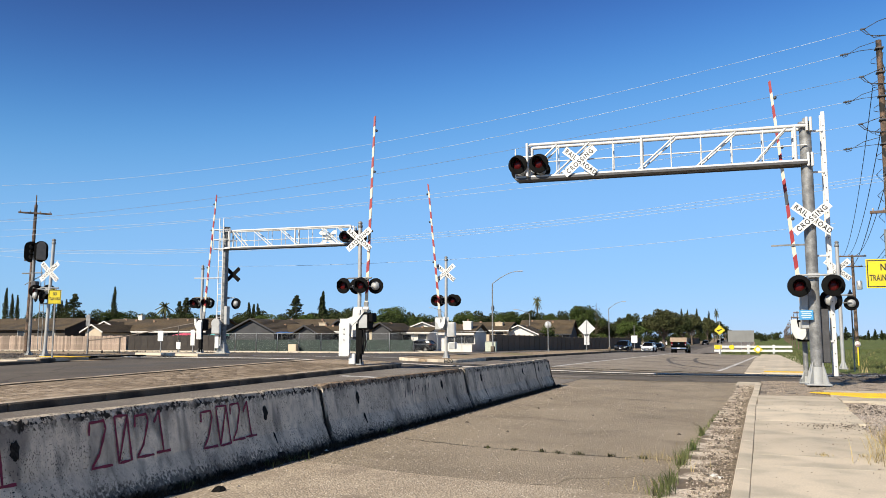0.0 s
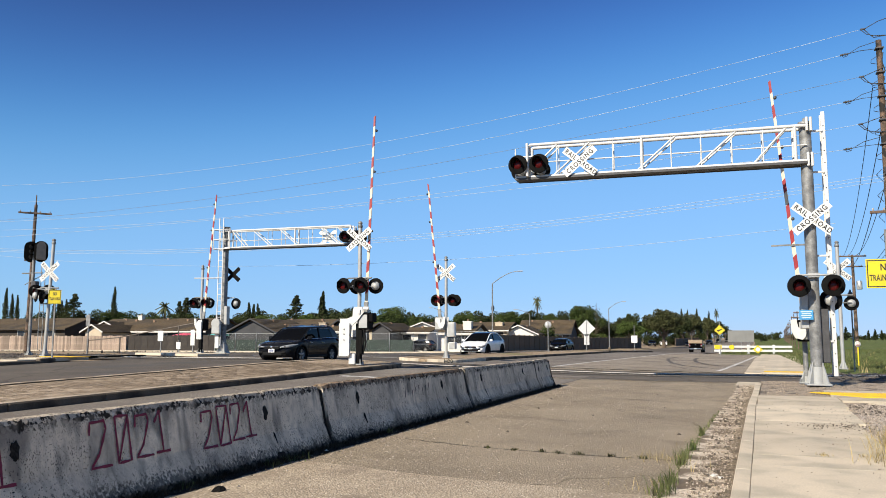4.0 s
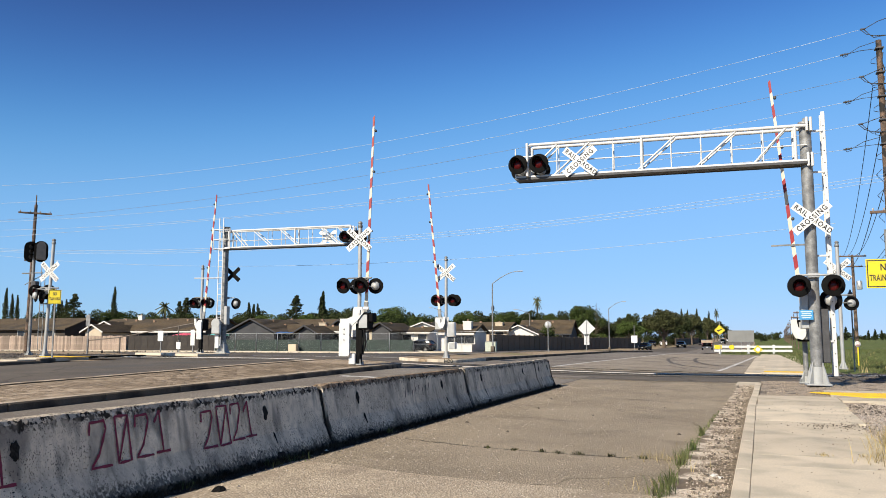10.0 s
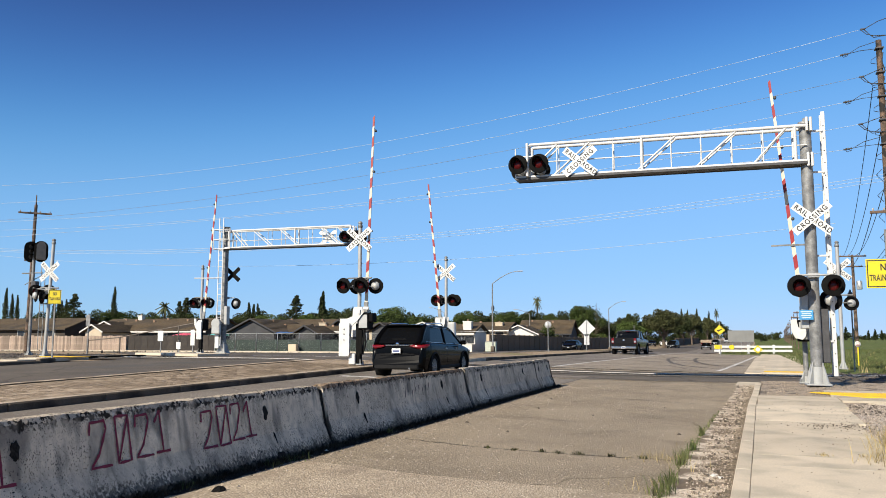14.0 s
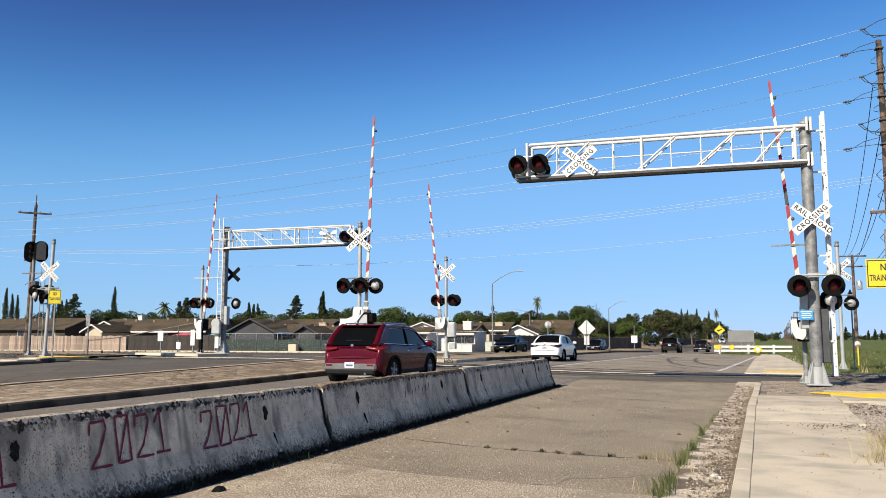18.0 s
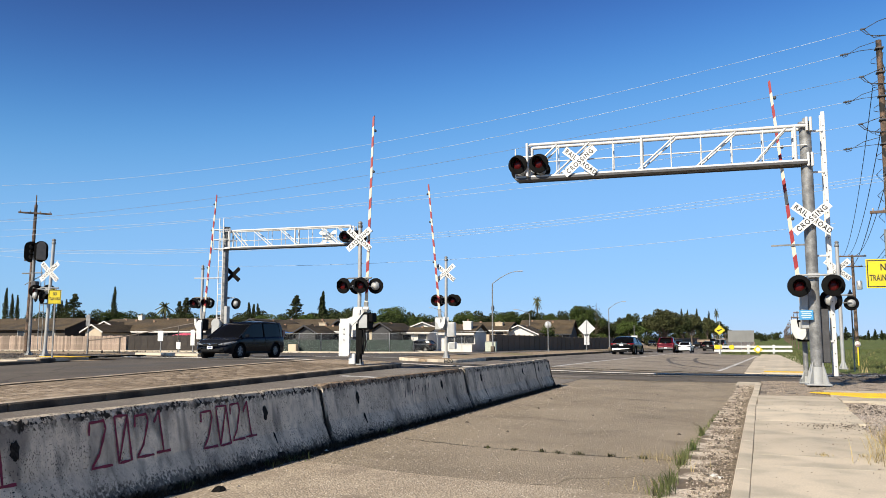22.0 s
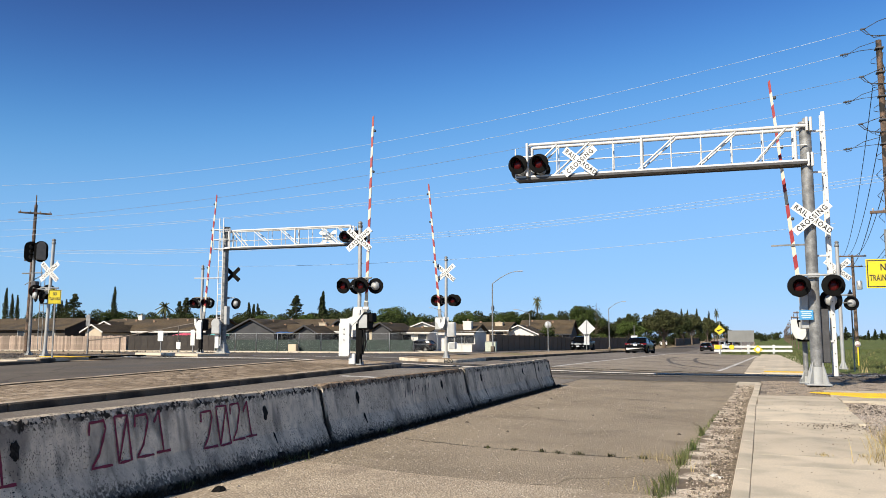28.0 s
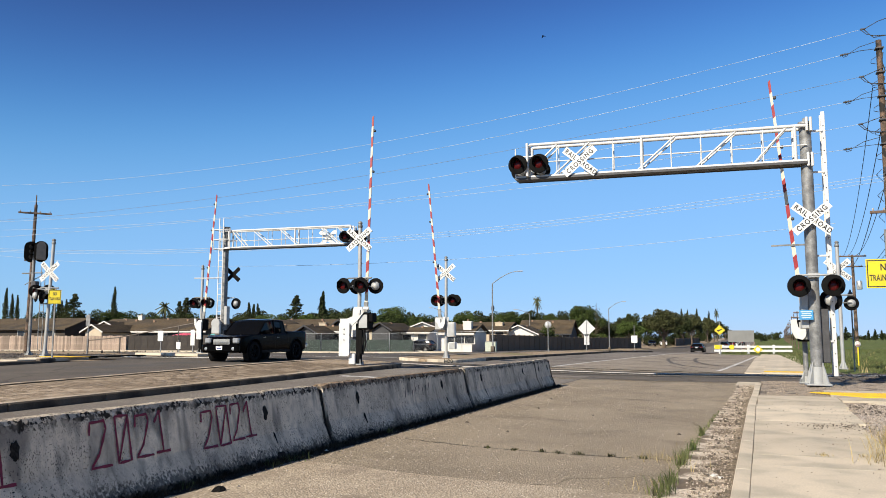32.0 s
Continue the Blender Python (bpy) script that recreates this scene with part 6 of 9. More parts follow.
part("panel", s, sign_white, mk, "small white sign with red bars")
for k in range(3):
    s = Solid()
    s.box(0, -.048, 1.09 + k * .06, .2 - .04 * abs(k - 1), .003, .022)
    part("text_bar", s, red_band, mk)
vp = sign("slim grey vent post beside the field", 4.62, 38.4, 3.4)
s = Solid()
s.prism([(-.05, 2.7), (.06, 2.7), (.09, 3.3), (-.02, 3.55), (-.14, 3.3)], .12)
part("cap", s, dark_box, vp, "dark hooked cap")
lp = sign("small grey notice on a pole by the track", -35.8, 36.5, 2.4)
board(lp, .32, .62, galv, 2.0)

# white barricade across the closed lane
bc = thing("barricade", "white wooden barricade with yellow reflector boards across the closed lane", "barricade", pose(1.09, 76.0, land(1, 76), 0, 0, 4))
for xx in (-2.75, -.35, 1.75):
    s = Solid()
    s.box(xx, 0, .42, .2, .16, .88, bevel=.02)
    part("post", s, alum, bc)
for z in (.68, .32):
    s = Solid()
    s.box(0, -.11, z, 6.5, .05, .2, bevel=.01)
    part("rail_board", s, alum, bc)
s = Solid()
s.box(-2.9, -.16, .66, .62, .02, .36, bevel=.005)
part("reflector", s, sign_yellow, bc, "yellow reflector board")
s = Solid()
s.prism([(.23 * math.cos(a), .23 * math.sin(a)) for a in [6.283 * i / 8 + .39 for i in range(8)]], .02, pose(-1.75, -.16, .64))
part("reflector", s, sign_yellow, bc, "yellow octagonal reflector")
s = Solid()
s.box(0, 0, 0, .56, .02, .56, bevel=.005)
dp_ = part("diamond_panel", s, sign_yellow, bc, "yellow diamond panel with a faded white middle", m=pose(.42, -.18, .44, 0, 45, 0))
s = Solid()
s.lathe([(0, .004), (.19, .004), (.19, -.004), (0, -.004)], 12, pose(0, -.016, 0, 90, 0, 0), soft=False)
part("faded_middle", s, sign_white, dp_)

billboard_grey = surface("plain_grey_panel", (.20, .20, .19), (.17, .17, .162), .6, scale=1, fine=20, bump=.05, fine_mix=.06)
# big grey panel sign seen from behind
gp = thing("billboard", "blank grey sign panel on posts beyond the barricade", "billboard", pose(.25, 117.1, land(.25, 117.1), 0, 0, 3.3))
s = Solid()
s.box(0, 0, 2.3, 3.4, .1, 1.6, bevel=.02)
part("panel", s, billboard_grey, gp, "plain grey panel back")
for xx in (-1.1, 0, 1.1):
    s = Solid()
    s.box(xx, .12, 1.0, .12, .12, 2.4)
    part("post", s, galv, gp)


# ---- houses ----
roof_cap = surface("rusty_roof_cap", (.30, .19, .12), (.2, .13, .09), .8, scale=6, bump=.1)


def house(x, y, w, d, ridge, eave, along, wall_mat, label, windows=2, chimney=None):
    """A gabled house; ridge, eave and chimney top are heights above the world's zero."""
    z0 = land(x, y)
    ridge, eave = ridge - z0, eave - z0
    root = thing("house", label, "house", pose(x, y, z0, 0, 0, 3.3), "houses behind the fence")
    t = .2
    s = Solid()
    if along == 'x':
        s.box(0, -d / 2 + t / 2, eave / 2, w, t, eave)
        s.box(0, d / 2 - t / 2, eave / 2, w, t, eave)
        for k in (-1, 1):
            s.prism([(-d / 2 + t, 0), (d / 2 - t, 0), (d / 2 - t, eave), (0, ridge - .15), (-d / 2 + t, eave)], t, pose(k * (w / 2 - t / 2), 0, 0, 0, 0, 90))
    else:
        s.box(-w / 2 + t / 2, 0, eave / 2, t, d, eave)
        s.box(w / 2 - t / 2, 0, eave / 2, t, d, eave)
        for k in (-1, 1):
            s.prism([(-w / 2 + t, 0), (w / 2 - t, 0), (w / 2 - t, eave), (0, ridge - .15), (-w / 2 + t, eave)], t, pose(0, k * (d / 2 - t / 2), 0))
    part("wall", s, wall_mat, root)
    run = (d if along == 'x' else w) / 2 + .6
    length = (w if along == 'x' else d) + 1.0
    rise = ridge - eave + .12
    ang = math.degrees(math.atan2(rise, run))
    sl = math.hypot(run, rise)
    for k in (-1, 1):
        r = Solid()
        rows_ = 11
        teeth = []
        for i in range(rows_):
            a, b = -sl / 2 + sl * i / rows_, -sl / 2 + sl * (i + 1) / rows_
            teeth += [(a, .115 if k > 0 else .075), (b, .075 if k > 0 else .115)]
        r.prism([(-sl / 2, -.07)] + teeth + [(sl / 2, -.07)], length, pose(0, 0, 0, 0, 0, 90))
        base = pose(0, -k * run / 2, eave - .12 + rise / 2, k * ang, 0, 0)
        part("roof", r, roof_brown, root, "brown shingle roof slope", m=base if along == 'x' else pose(0, 0, 0, 0, 0, 90) @ base)
    f = Solid()
    if along == 'x':
        f.box(0, -run - .02, eave - .16, length, .05, .2)
    else:
        for k in (-1, 1):
            f.box(0, 0, 0, sl, .05, .18, pose(k * run / 2, -length / 2 - .02, eave - .12 + rise / 2, 0, k * ang, 0))
    part("fascia", f, wall_mat if wall_mat in (siding_grey, eave_shade_brown) else stucco_white, root)
    fr = -d / 2
    for i in range(windows):
        wx = -w / 2 + w * (i + .5) / windows + (.4 if windows > 1 else 0)
        wf = Solid()
        wf.box(wx, fr - .02, eave - .9, 1.5, .06, 1.2)
        win = part("window", wf, stucco_white, root)
        g = Solid()
        g.box(wx, fr - .055, eave - .9, 1.3, .02, 1.0)
        part("pane", g, glass_dark, win)
    if chimney is not None:
        cx, cy, ct, cw = chimney
        c = Solid()
        c.box(cx, cy, ct - z0 - 1.1, cw, .8, 2.2, bevel=.03)
        c.box(cx, cy, ct - z0, cw + .14, .94, .1)
        ch_ = part("chimney", c, stucco_white if wall_mat is not stucco_cream else stucco_cream, root, "square stucco chimney")
        cp = Solid()
        cp.tube([(cx, cy, ct - z0 + .04), (cx, cy, ct - z0 + .3)], .12, 8)
        part("chimney_pot", cp, roof_cap, ch_)
    v = Solid()
    if along == 'x':
        for i in range(2 if w < 12 else 6):
            vx = -w * .38 + i * w * (.55 if w < 12 else .14) + .6 * math.sin(i * 2.7 + x)
            vy = -d * (.06 + .10 * ((i * 7) % 3) / 2)
            vz = ridge - (ridge - eave) * abs(vy) / (d / 2 + .6)
            v.box(vx, vy, vz + .12, .34, .3, .42, bevel=.04)
    else:
        v.tube([(w * .12, -d * .1, ridge - .6), (w * .12, -d * .1, ridge + .05)], .1, 8)
    part("roof_vent", v, roof_cap, root)
    return root


for (x, y, w, d, ridge, eave, along, m_, lab, win, ch) in [
        (-117.5, 103, 31.0, 10, 4.66, 2.94, 'x', eave_shade_brown, "long low house with brown shingle roof, walls darkened as eave shade", 5, None),
        (-89.0, 95.5, 2.9, 8, 3.36, 2.35, 'y', stucco_cream, "small cream gabled house wing", 0, None),
        (-92.3, 100.5, 2.8, 6, 3.95, 3.21, 'y', stucco_cream, "cream gabled porch roof behind the wing", 0, None),
        (-102.0, 115.5, 2.4, 6, 4.74, 4.2, 'y', stucco_cream, "small gabled dormer far behind the fence", 0, None),
        (-85.0, 103.5, 20.5, 11, 4.41, 2.49, 'x', eave_shade_teal, "low house with broad brown roof and pale eaves, walls darkened as eave shade", 4, (-5.0, -.4, 4.95, .8)),
        (-61.9, 97.0, 6.8, 11, 3.98, 2.2, 'y', siding_grey, "dark blue-grey gabled house", 0, None),
        (-61.0, 98.6, 8.0, 8, 3.29, 2.11, 'x', siding_grey, "dark house with brown shingle roof", 0, None),
        (-54.0, 95.0, 2.9, 5, 3.05, 2.05, 'y', siding_grey, "dark gabled house wing with brown roof", 0, None),
        (-63.7, 112, 8.4, 9, 4.33, 3.02, 'x', stucco_cream, "house with tall brown roof and cream chimney", 3, (3.4, -3.6, 3.72, 1.1)),
        (-55.9, 109.5, 3.0, 8, 4.08, 2.81, 'y', siding_grey, "grey gabled end of the tall-roofed house", 0, None),
        (-54.2, 101, 4.0, 4, 3.06, 2.43, 'x', stucco_cream, "low cream porch with brown roof", 2, None),
        (-46.9, 105.0, 2.6, 9, 3.52, 2.5, 'y', siding_grey, "dark narrow gabled house", 0, None),
        (-56.7, 125, 3.4, 8, 3.87, 3.05, 'x', stucco_cream, "small brown-roofed house behind others", 0, None),
        (-49.3, 126.5, 3.8, 8, 4.0, 3.22, 'y', stucco_white, "white gabled house behind others", 0, None),
        (-45.6, 110, 7.0, 8, 2.97, 2.3, 'x', stucco_white, "low white house with brown roof", 3, None),
        (-35.5, 104, 4.2, 8, 3.24, 2.1, 'x', stucco_white, "white house with brown roof and square chimney", 3, (1.2, -2.6, 3.62, 1.15)),
        (-37.5, 125, 6.0, 9, 3.94, 2.71, 'x', stucco_cream, "cream house with brown shingle roof", 2, (1.4, -2.4, 3.85, 1.2)),
        (-33.0, 127.0, 5.4, 9, 3.42, 2.05, 'y', stucco_white, "small white gabled house behind the wall", 0, None),
        (-36.0, 158, 9.9, 11, 4.98, 2.3, 'x', siding_grey, "large house with tall brown roof", 2, None),
        (-38.1, 240.8, 9.0, 10, 5.65, 2.4, 'x', stucco_cream, "tan-roofed house behind the wall", 2, None),
        (-46.0, 256.0, 16.8, 11, 5.5, 2.4, 'x', stucco_cream, "distant house under the trees", 2, None)]:
    house(x, y, w, d, ridge, eave, along, m_, lab, win, ch)
# blue tarpaulin stretched over a frame in the yard
tarp = thing("canopy", "bright blue tarpaulin on a frame behind the fence", "canopy", pose(-55.8, 90.4, land(-55.8, 90.4)))
tp_ = Solid()
tp_.prism([(-.95, .0), (-.2, .22), (.95, .12), (.95, .08), (-.2, .18), (-.95, -.04)], 1.6, pose(0, 0, 2.0 - land(-55.8, 90.4)))
part("sheet", tp_, surface("blue_tarpaulin", (.05, .20, .55), (.04, .16, .46), .5, scale=3, bump=.2), tarp)
for xx in (-.9, .9):
    for yy in (-.75, .75):
        pole(tarp, xx, yy, 0, 2.05 - land(-55.8, 90.4), .03, galv, "leg")


# ---- fences ----
def run_points(pts, step):
    out = []
    for (xa, ya), (xb, yb) in zip(pts, pts[1:]):
        L = math.hypot(xb - xa, yb - ya)
        n = max(1, round(L / step))
        for i in range(n):
            f, g = i / n, (i + 1) / n
            out.append(((xa + (xb - xa) * f, ya + (yb - ya) * f), (xa + (xb - xa) * g, ya + (yb - ya) * g)))
    return out


wf = thing("wooden_fence", "sun-bleached wooden board fence along the track side", "fence")
bd = Solid()
bd.box(0, 0, 1.04, .30, .03, 2.1, bevel=.01)
board_me = bd.mesh("board")
board_me.materials.append(fence_wood)
rng = random.Random(3)
for (a, b) in run_points([(-126.66, 81.02), (-80.15, 88.75)], .31):
    part("board", board_me, None, wf, m=pose((a[0] + b[0]) / 2, (a[1] + b[1]) / 2, land(*a) + rng.uniform(-.08, .05), 0, rng.uniform(-.9, .9), math.degrees(math.atan2(b[1] - a[1], b[0] - a[0]))))
df = thing("board_fence", "dark brown board fence beside the houses", "fence")
bd = Solid()
bd.box(0, 0, 1.06, 1.15, .05, 2.16, bevel=.01)
bd.box(-.58, .06, 1.1, .12, .12, 2.2)
dark_me = bd.mesh("board")
dark_me.materials.append(fence_black)
for (a, b) in run_points([(-79.75, 88.77), (-62.83, 86.98)], 1.2):
    part("board", dark_me, None, df, m=pose((a[0] + b[0]) / 2, (a[1] + b[1]) / 2, land(*a) + rng.uniform(-.04, .02), 0, 0, math.degrees(math.atan2(b[1] - a[1], b[0] - a[0]))))
bw = thing("block_wall", "grey-brown panelled sound wall along the road", "wall")
pn = Solid()
pn.box(0, 0, 1.04, 2.36, .1, 2.14)
pn.box(-1.2, 0, 1.1, .22, .2, 2.26, bevel=.02)
pan_me = pn.mesh("panel")
pan_me.materials.append(fence_dark)
for (a, b) in run_points([(-29.88, 97.6), (-28.6, 116.07), (-27.21, 131.78), (-23.4, 160), (-20.3, 180)], 2.4) + run_points([(-16.8, 232), (-16.2, 260), (-14.6, 330)], 2.4):
    part("panel", pan_me, None, bw, m=pose((a[0] + b[0]) / 2, (a[1] + b[1]) / 2, land(*a), 0, 0, math.degrees(math.atan2(b[1] - a[1], b[0] - a[0]))))
cf = thing("chainlink_fence", "galvanised chain-link fence with green screen", "fence")
FP = [(-63.33, 85.94), (-27.31, 88)]
wire = Solid()
for i, (a, b) in enumerate(run_points(FP, 3.0)):
    s = Solid()
    s.tube([(a[0], a[1], land(*a)), (a[0], a[1], land(*a) + 2.4)], .04, 8)
    part("post", s, chain, cf)
    s = Solid()
    s.tube([(a[0], a[1], land(*a) + 2.35), (b[0], b[1], land(*b) + 2.35)], .025, 6)
    part("top_rail", s, chain, cf)
    if i < 9:
        g = Solid()
        g.box((a[0] + b[0]) / 2, a[1] + .05, land(*a) + .82, 2.96, .01, 1.5)
        part("screen", g, green_slat, cf, "dark green screen cloth")
    z = land(*a)
    for k in range(15):
        for sg in (-1, 1):
            xa = a[0] + k * .2
            wire.add([(xa, a[1], z + (0 if sg > 0 else 2.3)), (xa + .003, a[1], z + (0 if sg > 0 else 2.3)), (xa + 1.904, a[1], z + (2.3 if sg > 0 else 0)), (xa + 1.9, a[1], z + (2.3 if sg > 0 else 0))], [(0, 1, 2, 3)])
part("wire_mesh", wire.raw("wire_mesh"), chain, cf)
rust_pipe = surface("weathered_pipe", (.176, .152, .132), (.104, .084, .068), .75, .2, scale=5, fine=40, bump=.2)
# low pipe barrier by the side street
pb = thing("pipe_gate", "rusty pipe barrier across the dirt track", "gate", pose(-37.6, 41.1, land(-37.6, 41.1)))
s = Solid()
s.tube([(.04, -.1, .0), (.04, -.1, 1.05)], .05, 8)
part("post", s, rust_pipe, pb, "rusty upright post")
s = Solid()
s.tube([(-3.0, .3, 0), (-3.0, .3, .95)], .07, 8)
part("post", s, rust_pipe, pb, "rusty upright post")
s = Solid()
s.tube([(-3.0, .3, .85), (0, -.1, 1.05), (5.55, .3, 1.95)], .035, 8)
part("rail_bar", s, rust_pipe, pb, "long slender pipe boom")
s = Solid()
s.tube([(4.4, .2, 0), (4.4, .2, 1.76)], .035, 8)
part("post", s, rust_pipe, pb)
# parasols and a canopy in the yards
for (x, y, mat_, r, z, lab) in [(-71.2, 90.0, umbrella_pink, 1.75, 2.12, "pink patio parasol behind the fence"), (-66.6, 91.5, canopy_teal, 1.8, 2.1, "teal garden canopy behind the fence")]:
    pr = thing("parasol", lab, "parasol", pose(x, y, land(x, y)))
    z -= land(x, y)
    s = Solid()
    s.lathe([(r, z - .34), (r * .55, z - .14), (0, z)], 8, soft=False)
    s.lathe([(r, z - .36), (r * .55, z - .16), (0, z - .02)], 8, soft=False)
    part("canopy", s, mat_, pr)
    pole(pr, 0, 0, 0, z - .02, .03, galv, "pole")
ub = thing("utility_cabinet", "pale green utility cabinet by the lamp post", "cabinet", pose(-26.6, 87.3, land(-26.6, 87.3)))
s = Solid()
s.box(0, 0, .55, 1.25, .6, 1.1, bevel=.04)
part("body", s, surface("pale_green_paint", (.42, .45, .36), (.38, .41, .33), .6, bump=.05), ub)
s = Solid()
s.box(0, 0, 1.13, 1.35, .7, .06, bevel=.02)
part("lid", s, galv, ub)
ub2 = thing("utility_cabinet", "grey utility cabinet by the fence", "cabinet", pose(-51.7, 85.9, land(-51.7, 85.9)))
s = Solid()
s.box(0, 0, .5, 1.1, .6, 1.0, bevel=.04)
part("body", s, stucco_cream, ub2)


# ---- street lamps ----
def street_lamp(x, y, h, reach, rise, label, turn=0):
    h += dip(x, y)
    root = thing("street_lamp", label, "street lamp", pose(x, y, land(x, y), 0, 0, turn), "street lamps")
    pole(root, 0, 0, 0, h, .10, galv, "pole", .06)
    s = Solid()
    pts = [(reach * t, 0, h - .05 + rise * math.sin(t * math.pi / 2)) for t in [i / 8 for i in range(9)]]
    s.tube(pts, .05, 8, .035)
    part("arm", s, galv, root)
    s = Solid()
    s.box(reach + .22, 0, h - .05 + rise, .62, .22, .1, bevel=.03)
    part("lamp_head", s, silver, root)
    s = Solid()
    s.box(0, 0, .3, .4, .4, .6, bevel=.03)
    part("base", s, kerb_concrete, root)
    return root


l1 = street_lamp(-25.43, 84.07, 7.25, 3.0, 1.3, "tall galvanised street lamp with curved arm")
s = Solid()
s.lathe([(0, .004), (.38, .004), (.38, -.004), (0, -.004)], 8, pose(.0, .14, 4.75, 90, 0, 78))
part("sign_plate", s, galv, l1, "back of an octagonal sign")
street_lamp(-20.68, 136.75, 6.4, 2.4, 1.2, "galvanised street lamp with curved arm")
street_lamp(-54.92, 148.59, 6.4, -3.2, 1.1, "street lamp with curved arm behind the houses")
street_lamp(-36.61, 145.04, 5.9, -3.0, .9, "street lamp with curved arm behind the roofs")


# ---- utility poles and wires ----
def utility_pole(x, y, h, arms, label, lean=0.0, arm_turn=0.0, r=.17, slots=4):
    root = thing("utility_pole", label, "utility pole", pose(x, y, land(x, y), 0, lean, 0), "wooden utility poles")
    pole(root, 0, 0, -.1, h, r, wood_pole, "pole", r * .68, 12)
    for z, w in arms:
        s = Solid()
        s.box(0, -.16, z, w, .10, .12, pose(0, 0, 0, 0, 0, arm_turn), bevel=.012)
        part("crossarm", s, wood_pole, root)
        for k in range(slots):
            u = -w / 2 + .12 + (w - .24) * k / (slots - 1)
            q = pose(0, 0, 0, 0, 0, arm_turn) @ Vector((u, -.16, z + .06))
            i = Solid()
            i.lathe([(.02, 0), (.045, .03), (.03, .06), (.045, .09), (.0, .13)], 8, pose(*q))
            part("insulator", i, porcelain, root)
    return root


big = utility_pole(6.18, 37.69, 14.3, [(6.75, 1.5)], "tall weathered utility pole with bare cables and one crossarm", 0, 0, .17)
# the wires end in strings of insulators on the tall pole: every other one runs on past it with a hanging jumper
for k, (dx, z) in enumerate([(-.69, 14.86), (-1.54, 13.8), (-.83, 12.73), (-1.52, 11.67), (-.98, 10.63), (-1.61, 9.57)]):
    n = .36 if k % 2 else .2
    s = Solid()
    s.lathe([(.012, 0), (.05, .02), (.03, .05), (.055, n * .35), (.03, n * .45), (.055, n * .6), (.03, n * .75), (.045, n * .9), (.012, n)], 10, pose(dx, -.04, z, 0, 84, 0))
    part("insulator", s, dark_box, big, "dark stacked insulator")
    if k % 2:
        for up_ in (.44, .12):
            s = Solid()
            s.tube([(dx + n, -.04, z + .04), (dx * .5, -.05, z + .04 + up_ * .55), (-.14, -.05, z + up_)], .013, 6)
            part("guy_rod", s, wire_black, big)
        s = Solid()
        s.tube([(dx + .05, -.05, z), (dx + .14, -.06, z - .10), (dx + .32, -.06, z - .05)], .014, 6)
        part("jumper_cable", s, wire_black, big)
    else:
        s = Solid()
        s.tube([(dx + n, -.04, z + .03), (0, -.12, z + .26), (1.7, -.15, z + .72)], .016, 6)
        part("guy_rod", s, wire_black, big)
        for q in range(2):
            s = Solid()
            s.tube([(dx + .02 + .12 * q, -.05, z), (dx + .22 + .1 * q, -.08, z - .24), (dx + .5, -.1, z - .36 - .08 * q), (.3, -.16, z - .42), (1.2, -.1, z - .30 + .3 * q)], .017, 6)
            part("jumper_cable", s, wire_black, big)
    if k == 0:
        continue
    s = Solid()
    s.box(0, -.02, z + .12, .33, .36, .06, bevel=.01)
    part("pole_band", s, dark_box, big)
    s = Solid()
    s.tube([(-.14, -.1, z - .25), (-.34, -.12, z - .38), (-.36, -.12, z - .52), (-.15, -.1, z - .58)], .014, 6)
    part("cable_loop", s, wire_black, big)
    s = Solid()
    s.tube([(.12, -.16, z - .1), (.05, -.2, z - .5), (.16, -.18, z - .95)], .022, 6)
    part("riser_cable", s, wire_black, big)
s = Solid()
for k in range(5):
    z = 8.6 - k * .9
    s.tube([(-.18, -.1, z), (-.42, -.15, z - .25), (-.2, -.1, z - .5)], .016, 6)
    s.box(-.02, -.2, z - .1, .16, .12, .3)
part("cable_clutter", s, wire_black, big)
s = Solid()
s.tube([(-.22, -.12, 0), (-.22, -.12, 6.0)], .045, 8)
part("conduit", s, galv, big)
small = utility_pole(9.99, 80.58, 9.0, [(8.85, 2.3), (7.9, 1.6)], "weathered utility pole beyond the track", 0, 8, .17)
s = Solid()
s.lathe([(.22, 0), (.24, .05), (.24, .75), (.2, .8), (0, .82)], 14, pose(.45, -.1, 5.8))
part("transformer", s, silver, small)
far_poles = []
for k in range(14):
    y = 103.4 + k * 24
    x = 2.0 + .0445 * y
    far_poles.append(utility_pole(x, y, 4.6 + (k % 3) * .3, [(4.4, .9), (3.8, .6)], "distant wooden utility pole along the field road", 0, 8, .075))
leftp = utility_pole(-46.11, 41.5, 10.3, [(9.7, 2.1)], "weathered leaning utility pole by the track", .9, 42, .15)
pole(leftp, 0, 0, 10.2, 11.0, .05, wood_pole, "top_pin", .035, 8)


def wires(label, lines, mat_, r=.012):
    for n, (a, b, sag) in enumerate(lines):
        s = Solid()
        a, b = Vector(a), Vector(b)
        pts = []
        for i in range(25):
            t = i / 24
            p = a + (b - a) * t
            p.z -= sag * 4 * t * (1 - t)
            pts.append(p)
        s.tube(pts, r, 5, cap=False)
        ob = part("overhead_wire", s.raw("overhead_wire"), mat_)
        tagged(ob, label, "wire", "overhead wires")


